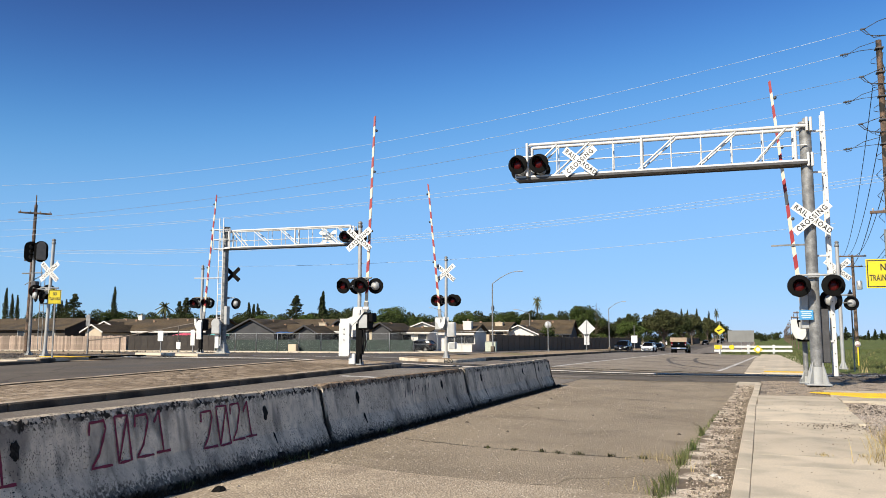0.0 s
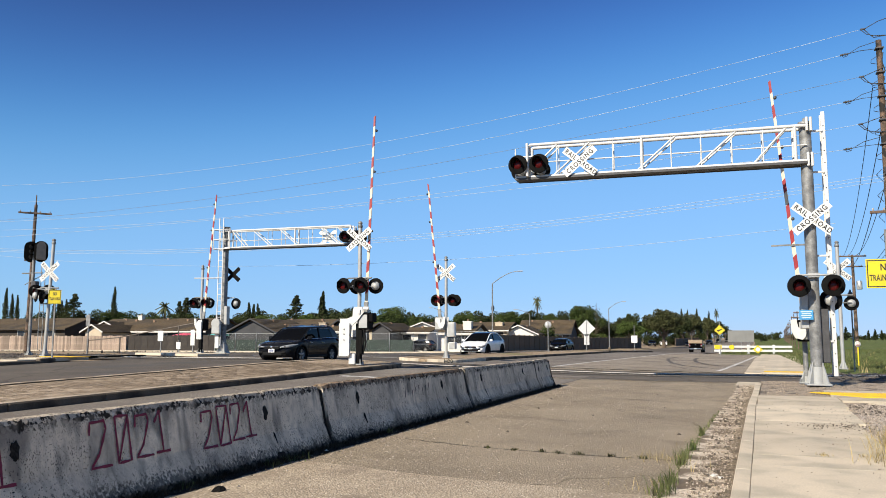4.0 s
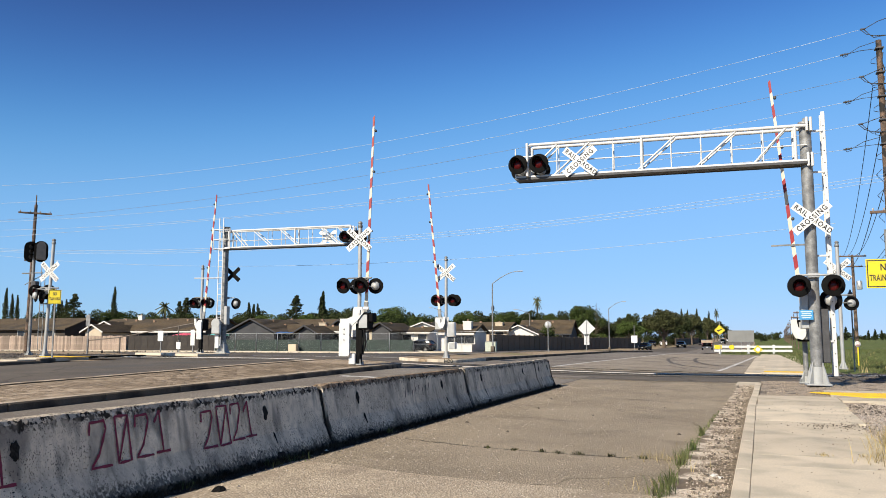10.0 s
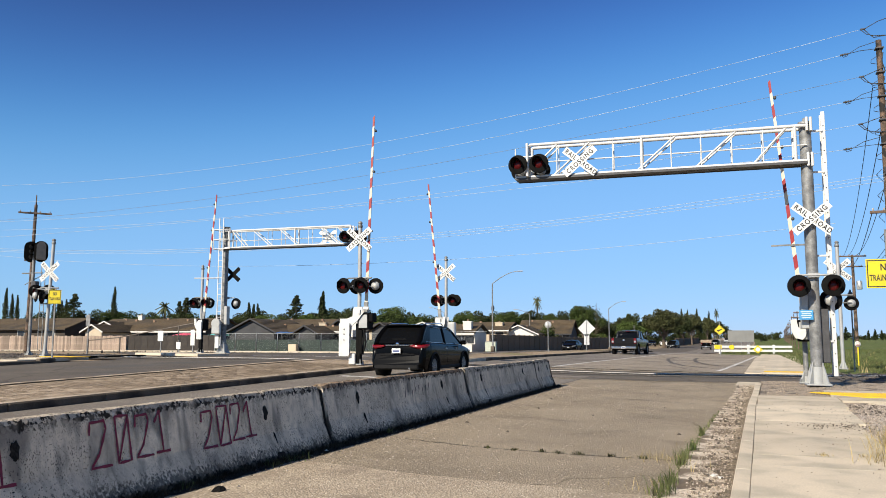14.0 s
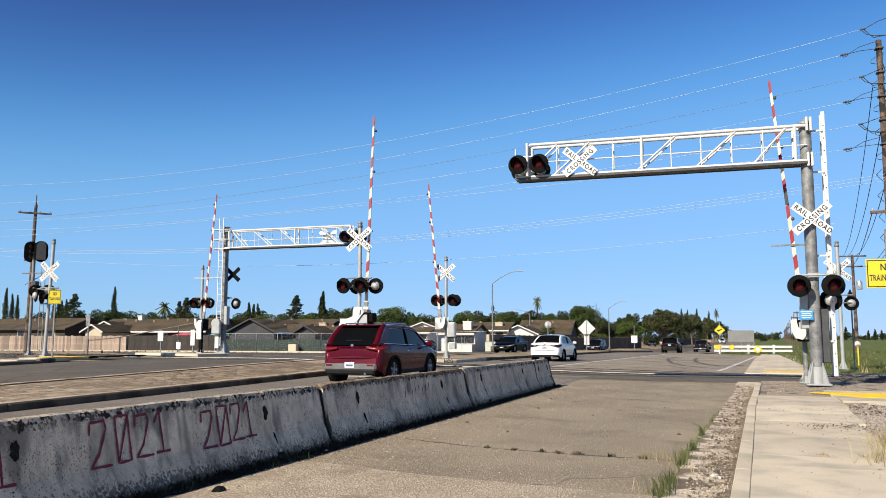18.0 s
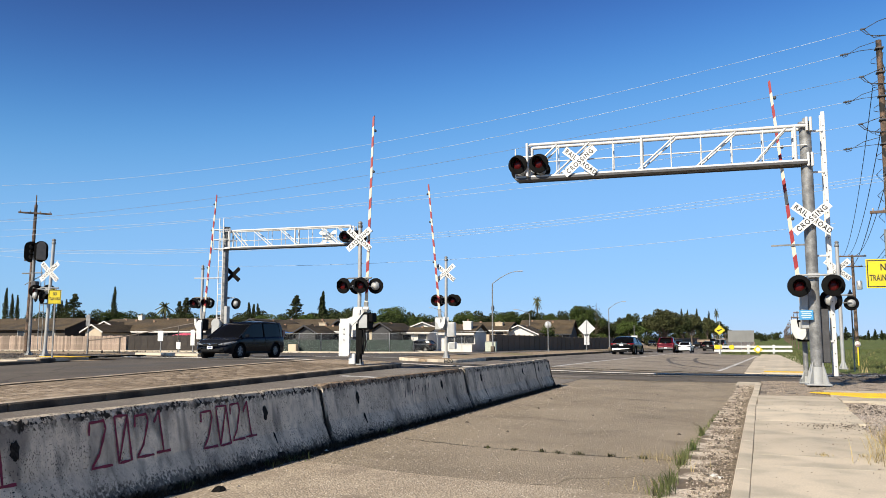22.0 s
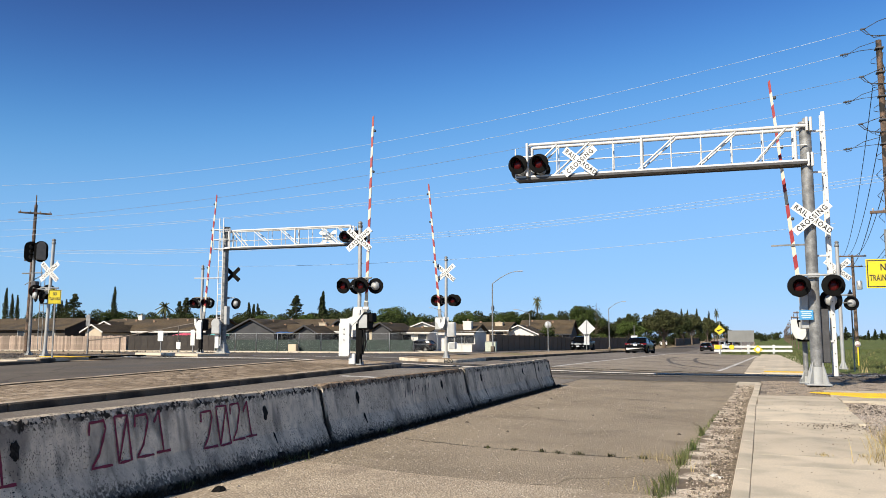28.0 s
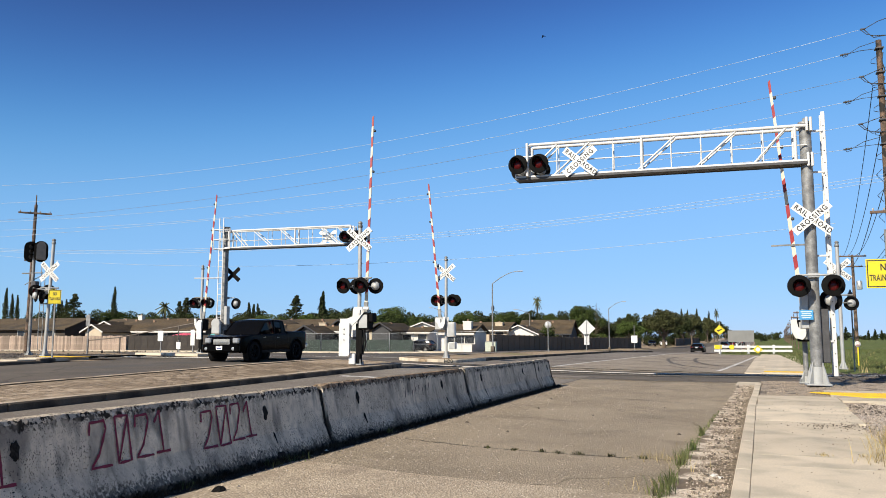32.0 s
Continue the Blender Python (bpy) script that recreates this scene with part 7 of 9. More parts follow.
# sun glint is put into the wire colours: light ones, then one dark
wires("bright bare overhead wire running along the track", [
    ((5.49, 37.65, 14.86), (-48.68, 40.98, 12.2), 1.48), ((4.64, 37.69, 13.8), (-48.68, 40.98, 10.92), 1.3),
    ((4.66, 37.69, 11.67), (-48.68, 40.98, 9.6), 1.0), ((5.2, 37.63, 10.63), (-48.68, 40.98, 9.0), 1.0), ((4.57, 37.69, 9.57), (-48.68, 40.98, 8.5), .33),
    ((6.09, 37.59, 8.37), (-48.68, 40.98, 7.7), 1.2), ((6.08, 37.59, 8.23), (-48.68, 40.98, 7.6), 1.2), ((6.07, 37.59, 8.08), (-48.68, 40.98, 7.5), 1.2), ((4.11, 37.75, 6.38), (-48.68, 40.98, 7.2), 1.25)], wire_metal, .0095)
wires("overhead wire along the track, coloured dark as if without glint", [((5.35, 37.64, 12.73), (-48.68, 40.98, 9.7), .92)], surface("glintless_wire", (.16, .20, .26), (.13, .16, .21), .6, bump=0), .0095)
wires("black cable running from the tall pole along the field", [
    ((5.84, 37.67, 12.2), (9.3, 80.54, 8.95), 1.2), ((6.04, 37.68, 10.2), (9.7, 80.56, 8.95), 1.0), ((6.23, 37.69, 8.4), (10.29, 80.59, 8.95), .8), ((5.54, 37.65, 6.8), (9.5, 80.55, 8.0), .9), ((6.83, 37.73, 6.8), (10.49, 80.61, 8.0), .9)], wire_black, .018)
wires("black cable running on from the tall pole", [((7.22, 37.84, 14.9), (25.73, 34.58, 17.0), .3), ((7.22, 37.84, 12.9), (25.73, 34.58, 15.0), .3), ((7.22, 37.84, 10.8), (25.73, 34.58, 12.6), .3)], wire_black, .016)


# ---- trees ----
def clump(s, r, c, n, size, spread):
    """Leaf cards scattered in an uneven blob."""
    for _ in range(n):
        while True:
            p = Vector((r.uniform(-1, 1), r.uniform(-1, 1), r.uniform(-1, 1)))
            if .25 < p.length < 1:
                break
        q = c + Vector((p.x * spread[0], p.y * spread[1], p.z * spread[2]))
        a = Vector((r.uniform(-1, 1), r.uniform(-1, 1), r.uniform(-.6, 1))).normalized()
        t = a.cross(Vector((r.uniform(-1, 1), r.uniform(-1, 1), r.uniform(-1, 1)))).normalized()
        b = a.cross(t)
        k = size * r.uniform(.5, 1.4)
        s.add([q - t * k - b * k * .5, q + t * k * .2 - b * k * .7, q + t * k + b * k * .4, q - t * k * .3 + b * k * .7], [(0, 1, 2, 3)])


def tree_proto(name, kind, leaf, seed, label):
    """A tree 8 m high; copies are scaled."""
    r = random.Random(seed)
    root = thing(name, label, "tree", pose(0, 0, -400 - seed * 30))
    tr = Solid()
    cr = Solid()
    if kind == "broad":
        tr.tube([(0, 0, -.2), (.1, .05, 1.4), (0, .1, 3.0), (.1, 0, 5.2)], .30, 8, .10)
        cr_n = 15
        for i in range(cr_n):
            a = 6.283 * i / cr_n * 2.4
            rad = r.uniform(.4, 2.7)
            z = r.uniform(2.3, 6.9) - .16 * rad
            c = Vector((rad * math.cos(a), rad * math.sin(a), z))
            tr.tube([(0, 0, 1.8 + .2 * (i % 4)), c * .6 + Vector((0, 0, .6)), c], .09, 5, .03)
            clump(cr, r, c, 430, .105, (r.uniform(.8, 1.5), r.uniform(.8, 1.5), r.uniform(.6, 1.1)))
    elif kind == "round":
        tr.tube([(0, 0, -.2), (.1, .05, 1.2), (0, .1, 2.6), (.1, 0, 5.0)], .32, 8, .10)
        for i in range(30):
            u = 1 - 1.65 * (i + .5) / 30
            a = 2.4 * i
            k = r.uniform(.62, .98) if i % 5 else .35
            q = math.sqrt(max(0, 1 - u * u))
            c = Vector((2.75 * q * k * math.cos(a), 2.75 * q * k * math.sin(a), 4.75 + 2.3 * u * k))
            if i % 3 == 0:
                tr.tube([(0, 0, 1.6 + .2 * (i % 4)), c * .6 + Vector((0, 0, .6)), c], .10, 5, .03)
            clump(cr, r, c, 350, .11, (r.uniform(.75, 1.15), r.uniform(.75, 1.15), r.uniform(.6, .9)))
    elif kind == "cypress":
        tr.tube([(0, 0, -.2), (0, 0, 4), (0, 0, 7.4)], .16, 6, .04)
        for i in range(18):
            z = .7 + i * .41
            w = .40 * math.sin(min(1, (8.3 - z) / 4.6) * 1.57) * r.uniform(.85, 1.15)
            clump(cr, r, Vector((r.uniform(-.08, .08), r.uniform(-.08, .08), z)), 190, .07, (w, w, .5))
    elif kind == "conifer":
        tr.tube([(0, 0, -.2), (0, 0, 4), (0, 0, 7.9)], .22, 6, .03)
        for i in range(16):
            z = 1.6 + i * .40
            w = (8.4 - z) * .36 * r.uniform(.75, 1.2)
            for k in range(5):
                a = r.uniform(0, 6.28)
                c = Vector((w * .6 * math.cos(a), w * .6 * math.sin(a), z))
                tr.tube([(0, 0, z + .1), c], .03, 4, .015)
                clump(cr, r, c, 60, .085, (w * .5, w * .5, .22))
    elif kind == "palm":
        tr.tube([(0, 0, -.2), (.1, 0, 3), (.05, .05, 6.7)], .24, 8, .18)
        for i in range(34):
            a = r.uniform(0, 6.28)
            el = r.uniform(-.9, 1.2)
            d = Vector((math.cos(a), math.sin(a), 0))
            L = r.uniform(1.3, 1.8)
            for j in range(7):
                t0, t1 = j / 7, (j + 1) / 7
                p = Vector((.05, .05, 6.8)) + d * L * t0 * math.cos(el) + Vector((0, 0, L * t0 * math.sin(el) - .5 * t0 * t0))
                q = Vector((.05, .05, 6.8)) + d * L * t1 * math.cos(el) + Vector((0, 0, L * t1 * math.sin(el) - .5 * t1 * t1))
                sd = d.cross(Vector((0, 0, 1))) * .22 * (1 - t0 * .8)
                for k in (-1, 1):
                    cr.add([p, q, q + sd * k - Vector((0, 0, .12)), p + sd * k * 1.1 - Vector((0, 0, .14))], [(0, 1, 2, 3)])
    elif kind == "bush":
        tr.tube([(0, 0, -.2), (0, 0, 2), (.2, 0, 4)], .2, 6, .08)
        for i in range(12):
            a = r.uniform(0, 6.28)
            rad = r.uniform(.3, 3.6)
            clump(cr, r, Vector((rad * math.cos(a), rad * math.sin(a), r.uniform(1.0, 6.2) * (1 - rad / 9))), 430, .115, (1.4, 1.4, 1.3))
    elif kind == "bare":
        tr.tube([(0, 0, -.2), (0, 0, 2.5), (.2, 0, 7.5)], .14, 6, .02)
        for i in range(26):
            z = r.uniform(1.5, 6.8)
            a = r.uniform(0, 6.28)
            L = (8.4 - z) * .35
            tr.tube([(0, 0, z), (L * .5 * math.cos(a), L * .5 * math.sin(a), z + L * .3), (L * math.cos(a), L * math.sin(a), z + L * .45)], .035, 4, .01)
        clump(cr, r, Vector((0, 0, 5)), 60, .12, (1.6, 1.6, 2))
    part("trunk", tr, bark, root)
    part("crown", cr.raw("crown"), leaf, root)
    return root


PROTO = {
    "A": tree_proto("tree", "broad", leaf_mid, 1, "broad green tree with rounded uneven crown"),
    "B": tree_proto("tree", "broad", leaf_dark, 2, "dense dark green tree behind the houses"),
    "C": tree_proto("tree", "broad", leaf_light, 3, "fresh light green tree behind the houses"),
    "R": tree_proto("tree", "round", leaf_olive, 11, "dense round grey-olive tree beside the road"),
    "G": tree_proto("tree", "round", leaf_mid, 12, "dense round green tree behind the houses"),
    "K": tree_proto("tree", "round", leaf_dark, 13, "dense dark green tree rising over the roofs"),
    "L": tree_proto("tree", "round", leaf_light, 14, "fresh yellow-green round tree by the wall"),
    "D": tree_proto("bush_tree", "bush", leaf_dark, 4, "low spreading dark green tree"),
    "E": tree_proto("bush_tree", "bush", leaf_mid, 5, "low spreading green tree"),
    "Y": tree_proto("cypress", "cypress", leaf_dark, 6, "narrow dark green cypress tree"),
    "N": tree_proto("conifer", "conifer", leaf_dark, 7, "dark conifer behind the roofs"),
    "P": tree_proto("palm", "palm", leaf_palm, 8, "fan palm rising above the roofs"),
    "T": tree_proto("bare_tree", "bare", leaf_mid, 9, "nearly bare tree with thin branches"),
}


def plant(kind, x, y, h, w=1.0, turn=0.0):
    h += dip(x, y)
    if y > 125 and x < -20 and kind in "ABCDE":
        h = (h - 1.45) * .84 + 1.45
    return copy_thing(PROTO[kind], pose(x, y, land(x, y), 0, 0, turn) @ Matrix.Diagonal((h / 7.2 * w, h / 7.2 * w, h / 7.2, 1)))


tree_rng = random.Random(21)
plant('Y', -165.25, 142.27, 11.8, 1.1, tree_rng.uniform(0, 360))
plant('Y', -163.47, 142.37, 10.5, 1.1, tree_rng.uniform(0, 360))
plant('Y', -161.88, 142.46, 10.2, 1.1, tree_rng.uniform(0, 360))
plant('Y', -134.08, 144.05, 11.5, 1.2, tree_rng.uniform(0, 360))
plant('Y', -146.25, 138.76, 8.9, 1.4, tree_rng.uniform(0, 360))
plant('Y', -145.16, 138.82, 9.3, 1.4, tree_rng.uniform(0, 360))
plant('Y', -144.17, 138.87, 8.7, 1.4, tree_rng.uniform(0, 360))
plant('Y', -143.08, 138.94, 8.9, 1.4, tree_rng.uniform(0, 360))
plant('N', -132, 130.38, 9.8, 1.3, tree_rng.uniform(0, 360))
plant('N', -111.32, 140.76, 9.2, 1.1, tree_rng.uniform(0, 360))
plant('N', -116.56, 145.05, 8.7, 1.0, tree_rng.uniform(0, 360))
plant('P', -109.34, 131.67, 8.3, 1.0, tree_rng.uniform(0, 360))
plant('Y', -90.14, 132.77, 7.3, 1.6, tree_rng.uniform(0, 360))
plant('Y', -88.96, 132.84, 7.0, 1.6, tree_rng.uniform(0, 360))
plant('Y', -88.07, 132.89, 7.1, 1.6, tree_rng.uniform(0, 360))
plant('N', -82.43, 137.81, 9.0, 1.3, tree_rng.uniform(0, 360))
plant('Y', -81.63, 147.06, 9.8, 1.8, tree_rng.uniform(0, 360))
plant('N', -84.11, 151.51, 8.5, 1.0, tree_rng.uniform(0, 360))
plant('B', -76.09, 142.78, 7.9, 1.1, tree_rng.uniform(0, 360))
plant('B', -131.41, 135.01, 8.1, 1.2, tree_rng.uniform(0, 360))
plant('B', -122.8, 140.1, 7.6, 1.2, tree_rng.uniform(0, 360))
plant('A', -112.41, 131.5, 6.7, 1.3, tree_rng.uniform(0, 360))
plant('D', -135.96, 143.94, 8.2, 1.0, tree_rng.uniform(0, 360))
plant('C', -86.38, 132.99, 6.8, 1.2, tree_rng.uniform(0, 360))
plant('C', -79.85, 137.96, 6.9, 1.2, tree_rng.uniform(0, 360))
plant('A', -82.72, 133.2, 6.4, 1.0, tree_rng.uniform(0, 360))
plant('G', -60.19, 135.0, 6.4, 1.07, 318)
plant('G', -60.76, 150.0, 5.9, 0.97, 130)
plant('K', -60.02, 160.0, 5.8, 0.96, 183)
plant('G', -51.21, 150.0, 6.3, 1.00, 353)
plant('K', -52.89, 170.0, 6.3, 0.83, 333)
plant('G', -45.20, 160.0, 7.1, 0.96, 271)
plant('K', -43.94, 175.0, 7.4, 0.78, 14)
plant('G', -40.0, 176.0, 6.9, 0.76, 238)
plant('K', -39.72, 190.0, 7.8, 0.49, 127)
plant('G', -32.75, 178.0, 8.9, 0.79, 332)
plant('K', -31.19, 195.0, 6.1, 0.76, 26)
plant('K', -26.82, 218.0, 7.8, 0.78, 80)
plant('L', -21.68, 172.0, 5.0, 1.20, 57)
plant('R', -16.64, 195.0, 8.4, 1.17, 190)
plant('K', -16.22, 258.0, 8.0, 0.79, 240)
plant('R', -14.55, 275.0, 9.7, 0.82, 126)
plant('R', -12.78, 365.0, 10.5, 0.72, 194)
plant('K', -12.66, 520.0, 11.4, 0.88, 278)
plant('K', -9.64, 640.0, 10.1, 0.95, 52)
plant('Y', -16.82, 263.0, 9.3, 1.30, 293)
plant('Y', -16.35, 284.6, 9.6, 1.30, 127)
plant('Y', -15.16, 327.0, 11.2, 1.30, 6)
plant('Y', -13.89, 422.0, 13.1, 1.30, 110)
plant('K', -30.65, 232.0, 7.1, 0.91, 116)
plant('G', -24.75, 236.0, 6.9, 0.94, 189)
plant('K', -20.36, 245.0, 7.0, 1.08, 192)
plant('G', -21.07, 300.0, 8.0, 0.98, 64)
plant('K', -16.28, 330.0, 8.4, 0.91, 98)
plant('G', -15.35, 420.0, 9.0, 0.96, 22)
plant('K', -13.29, 480.0, 8.8, 0.96, 43)
plant('T', -31.9, 190.3, 9.4, 1.0, 40)
plant('P', -14.6, 606.1, 21.6, .42, 70)
plant('P', -63.7, 263.0, 14.8, .45, 10)
plant('E', -29.9, 127.24, 4.5, 1.35, 200)
plant('D', 9.1, 386.75, 5.3, 1.2, tree_rng.uniform(0, 360))
plant('D', 12.96, 414.56, 4.2, 1.2, tree_rng.uniform(0, 360))
plant('D', 19.1, 479.29, 4.0, 1.3, tree_rng.uniform(0, 360))
plant('D', 10.2, 441.84, 3.8, 1.3, tree_rng.uniform(0, 360))
plant('Y', 47.2, 480.9, 5.3, 3.0, tree_rng.uniform(0, 360))
plant('Y', 49.38, 481.02, 5.0, 3.0, tree_rng.uniform(0, 360))
plant('Y', 54.42, 481.31, 6.6, 3.0, tree_rng.uniform(0, 360))
plant('Y', 58.28, 481.53, 5.8, 3.0, tree_rng.uniform(0, 360))
plant('Y', 65.41, 481.94, 4.9, 3.0, tree_rng.uniform(0, 360))
plant('Y', 68.67, 482.13, 5.4, 3.0, tree_rng.uniform(0, 360))
plant('Y', 71.94, 482.31, 5.0, 3.0, tree_rng.uniform(0, 360))
plant('D', 29.29, 516.65, 3.8, 1.4, tree_rng.uniform(0, 360))
plant('D', 35.42, 517.01, 3.8, 1.4, tree_rng.uniform(0, 360))
plant('D', 55.21, 518.14, 3.8, 1.4, tree_rng.uniform(0, 360))
plant('D', 67.19, 518.83, 3.7, 1.4, tree_rng.uniform(0, 360))
plant('D', 73.03, 519.16, 3.7, 1.4, tree_rng.uniform(0, 360))
plant('D', 79.16, 519.51, 3.7, 1.4, tree_rng.uniform(0, 360))
# undergrowth that closes the view beneath the roadside trees
for ux, uy, uh in ((-25.6, 160, 3.4), (-24.6, 170, 3.8), (-34.5, 226, 5.4), (-30.0, 230, 5.4), (-26.6, 233, 5.2), (-23.6, 236, 5.0), (-20.6, 239, 5.0), (-20.2, 250, 5.2), (-19.4, 262, 5.4), (-18.8, 285, 5.4), (-18.0, 310, 5.4), (-17.2, 340, 5.6), (-16.6, 375, 5.8), (-16.0, 420, 5.8)):
    copy_thing(PROTO["D" if int(uy) % 3 else "B"], pose(ux, uy, land(ux, uy) - .9, 0, 0, uy * 7) @ Matrix.Diagonal((uh / 6.2, uh / 6.2, uh / 6.2, 1)))
# a closed row of lower trees between the houses and the tall ones
for i in range(20):
    plant("BEAD"[i % 4], -114 + i * 4.4, 192 + (i * 7) % 18, (9.9, 9.2, 10.3, 9.5, 9.0)[i % 5], 1.3, i * 77)
for i in range(13):
    plant("BADE"[i % 4], -186 + i * 5.7, 168 + (i * 7) % 16, (10.2, 9.4, 9.9, 10.5, 9.0)[i % 5], 1.3, i * 61)
# low hazy line of trees beyond the field
for i in range(24):
    plant(tree_rng.choice("DEB"), -34 + i * 7.2 + tree_rng.uniform(-2, 2), 760 + tree_rng.uniform(-60, 60), tree_rng.uniform(4.6, 7.0), tree_rng.uniform(1.2, 1.9), tree_rng.uniform(0, 360))
# a loose belt of trees behind the roofs
for i in range(46):
    bx, by = -203 + i * 4.55 + tree_rng.uniform(-2, 2), tree_rng.uniform(140, 178)
    if bx < -68:
        plant(tree_rng.choice("ABCDEBD"), bx, by, tree_rng.uniform(8.2, 10.2), tree_rng.uniform(1.1, 1.5), tree_rng.uniform(0, 360))
for p in PROTO.values():
    for o in list(p.children):
        bpy.data.objects.remove(o)
    bpy.data.objects.remove(p)


# ---- vehicles ----
def wheel_parts(r, wdt, parent, x, y, style, rims=None):
    """Tyre with its rim as a sub-part; the wheel turns about x."""
    k = pose(0, 0, 0, 0, 90, 0)
    t = Solid()
    t.lathe([(r * .66, -wdt / 2), (r * .92, -wdt / 2), (r * .985, -wdt * .38), (r, -wdt * .2), (r, wdt * .2), (r * .985, wdt * .38), (r * .92, wdt / 2), (r * .66, wdt / 2), (r * .66, -wdt / 2)], 28, k)
    wh = part("wheel", t, rubber, parent, m=pose(x, y, r))
    out = 1 if x > 0 else -1
    rim = Solid()
    rim.lathe([(r * .68, -wdt * .46), (r * .64, -wdt * .40), (r * .62, wdt * .3), (r * .64, wdt * .42), (r * .69, wdt * .47)], 28, k)
    n = style
    for i in range(n):
        a = 6.283 * i / n
        rim.box(0, 0, r * .36, .05, r * (.10 if n > 7 else .15), r * .56, pose(out * wdt * .33, 0, 0, math.degrees(a), 0, 0))
    rim.lathe([(0, .03), (r * .16, .02), (r * .18, -.03)], 14, pose(out * wdt * .36, 0, 0, 0, 90 * out, 0))
    part("rim", rim, rims or rim_alloy, wh, "dark alloy rim" if rims else "silver alloy rim")
    d = Solid()
    d.lathe([(0, 0), (r * .6, 0), (r * .62, .02)], 20, pose(out * wdt * .05, 0, 0, 0, 90, 0))
    part("brake_disc", d, dark_box, wh)
    return wh


TAIL_IN = {"sedan": [(0, .12), (.2, .03), (.42, .0), (.55, .035), (.62, .07), (.9, .06), (1, .10)], "suv": [(0, .10), (.18, .02), (.42, .0), (.5, .05), (.8, .07), (1, .14)],
           "van": [(0, .08), (.25, .0), (.5, .02), (1, .08)], "pickup": [(0, .02), (.3, .0), (1, .0)]}
NOSE_IN = {"sedan": [(0, .14), (.2, .04), (.45, .0), (.7, .05), (1, .16)], "suv": [(0, .16), (.25, .04), (.5, .0), (.8, .04), (1, .14)],
           "van": [(0, .14), (.25, .03), (.45, .0), (.8, .08), (1, .2)], "pickup": [(0, .08), (.3, .0), (.85, .0), (1, .07)]}


def vehicle(name, label, category, L, W, H, paint, top, roof, axles, r=.33, clear=.2, belt=.95, spokes=10, kind="sedan", lights=None, seat_w=.72, mirrors=True, load=False, two_tone=None, roof_mat=None, rims=None, low_band=None, tall=1.0, bumper=None):
    root = thing(name, label, category)
    hw = W / 2
    top = [(a, b * tall) for a, b in top]
    H *= tall
    plan = [(0, .80), (.06, .88), (.22, .955), (.7, 1.0), (L - .95, 1.0), (L - .4, .95), (L - .12, .86), (L, .74)]
    if kind == "pickup":
        plan = [(0, .955), (.06, .985), (.3, 1.0), (L - .7, 1.0), (L - .25, .96), (L - .06, .9), (L, .82)]
    Ra = r + (.075 if kind != "pickup" else .12)
    N = int(L / .055)
    sec, body = [], Solid()
    for i in range(N + 1):
        s = L * i / N
        w = hw * lerp_at(s, plan)
        ht = lerp_at(s, top)
        hb = lerp_at(s, [(0, clear + .16), (.35, clear + .02), (L - .4, clear), (L, clear + .04)])
        for a in axles:
            if abs(s - a) < Ra:
                hb = max(hb, r * .98 + math.sqrt(Ra * Ra - (s - a) ** 2))
        hb = min(hb, ht - .1)
        lo = clear + .02
        def side(z):
            f = (z - lo) / (ht - lo)
            return w * lerp_at(f, [(0, .955), (.18, .985), (.4, 1.0), (.62, .992), (.72, 1.0), (.86, .985), (.95, .955 if kind != "pickup" else .985), (1, .89 if kind != "pickup" else .965)])
        zs = [hb + (ht - hb) * q for q in (0, .25, .45, .62, .74, .86, .94)]
        half = [(side(z), z) for z in zs] + [(w * (.88 if kind != "pickup" else .955), ht - .008), (w * .5, ht + (.014 if kind != "pickup" else .0)), (w * .2, ht + (.02 if kind != "pickup" else .0))]
        tail = max(0.0, 1 - s / .55) ** 1.6
        nose = max(0.0, 1 - (L - s) / .6) ** 1.6

        def along(x, z):
            """Bumpers stand proud; the panels above and below them, and the corners, draw back."""
            f = (z - clear) / (ht - clear)
            back = tail * (lerp_at(f, TAIL_IN[kind]) + .05 * (abs(x) / hw) ** 4)
            fore = nose * (lerp_at(f, NOSE_IN[kind]) + .10 * (abs(x) / hw) ** 3)
            return s - L / 2 + back - fore
        ring = [(x, along(x, z), z) for x, z in half]
        sec.append(ring + [(-x, y_, z) for x, y_, z in ring[::-1]])
    m = len(sec[0])
    vs = [p for q in sec for p in q]
    body.add(vs, [(i * m + j, i * m + j + 1, (i + 1) * m + j + 1, (i + 1) * m + j) for i in range(N) for j in range(m - 1)], True)
    body.add(sec[0], [tuple(range(m))], False)
    body.add(sec[-1], [tuple(range(m))[::-1]], False)
    part("body", body, paint, root)
    ch = Solid()
    ch.box(0, 0, (clear + .62) / 2 + .02, (hw - .28) * 2, L * .9, .62 - clear, bevel=.05)
    part("underbody", ch, plastic_black, root)
    # cabin of glass with painted roof and pillars
    g0, r0, r1, g1 = roof
    b0, b1 = lerp_at(g0, top), lerp_at(g1, top)
    prof = [(g0, b0 - .02), (g0 + (r0 - g0) * .35, b0 + (H - b0) * .46), (g0 + (r0 - g0) * .8, b0 + (H - b0) * .88), (r0, H - .03), ((r0 + r1) / 2, H), (r1, H - .05), (r1 + (g1 - r1) * .25, b1 + (H - b1) * .80), (g1, b1 - .02)]
    M = 30

    def cabin(s):
        z = lerp_at(s, prof)
        bl = lerp_at(s, top) - .03
        f = max(0.0, (z - bl) / (H - bl))
        wb = hw * lerp_at(s, plan) * .90
        wr = hw * seat_w
        we = wb + (wr - wb) * f
        return z, bl, f, wb, we
    sec = []
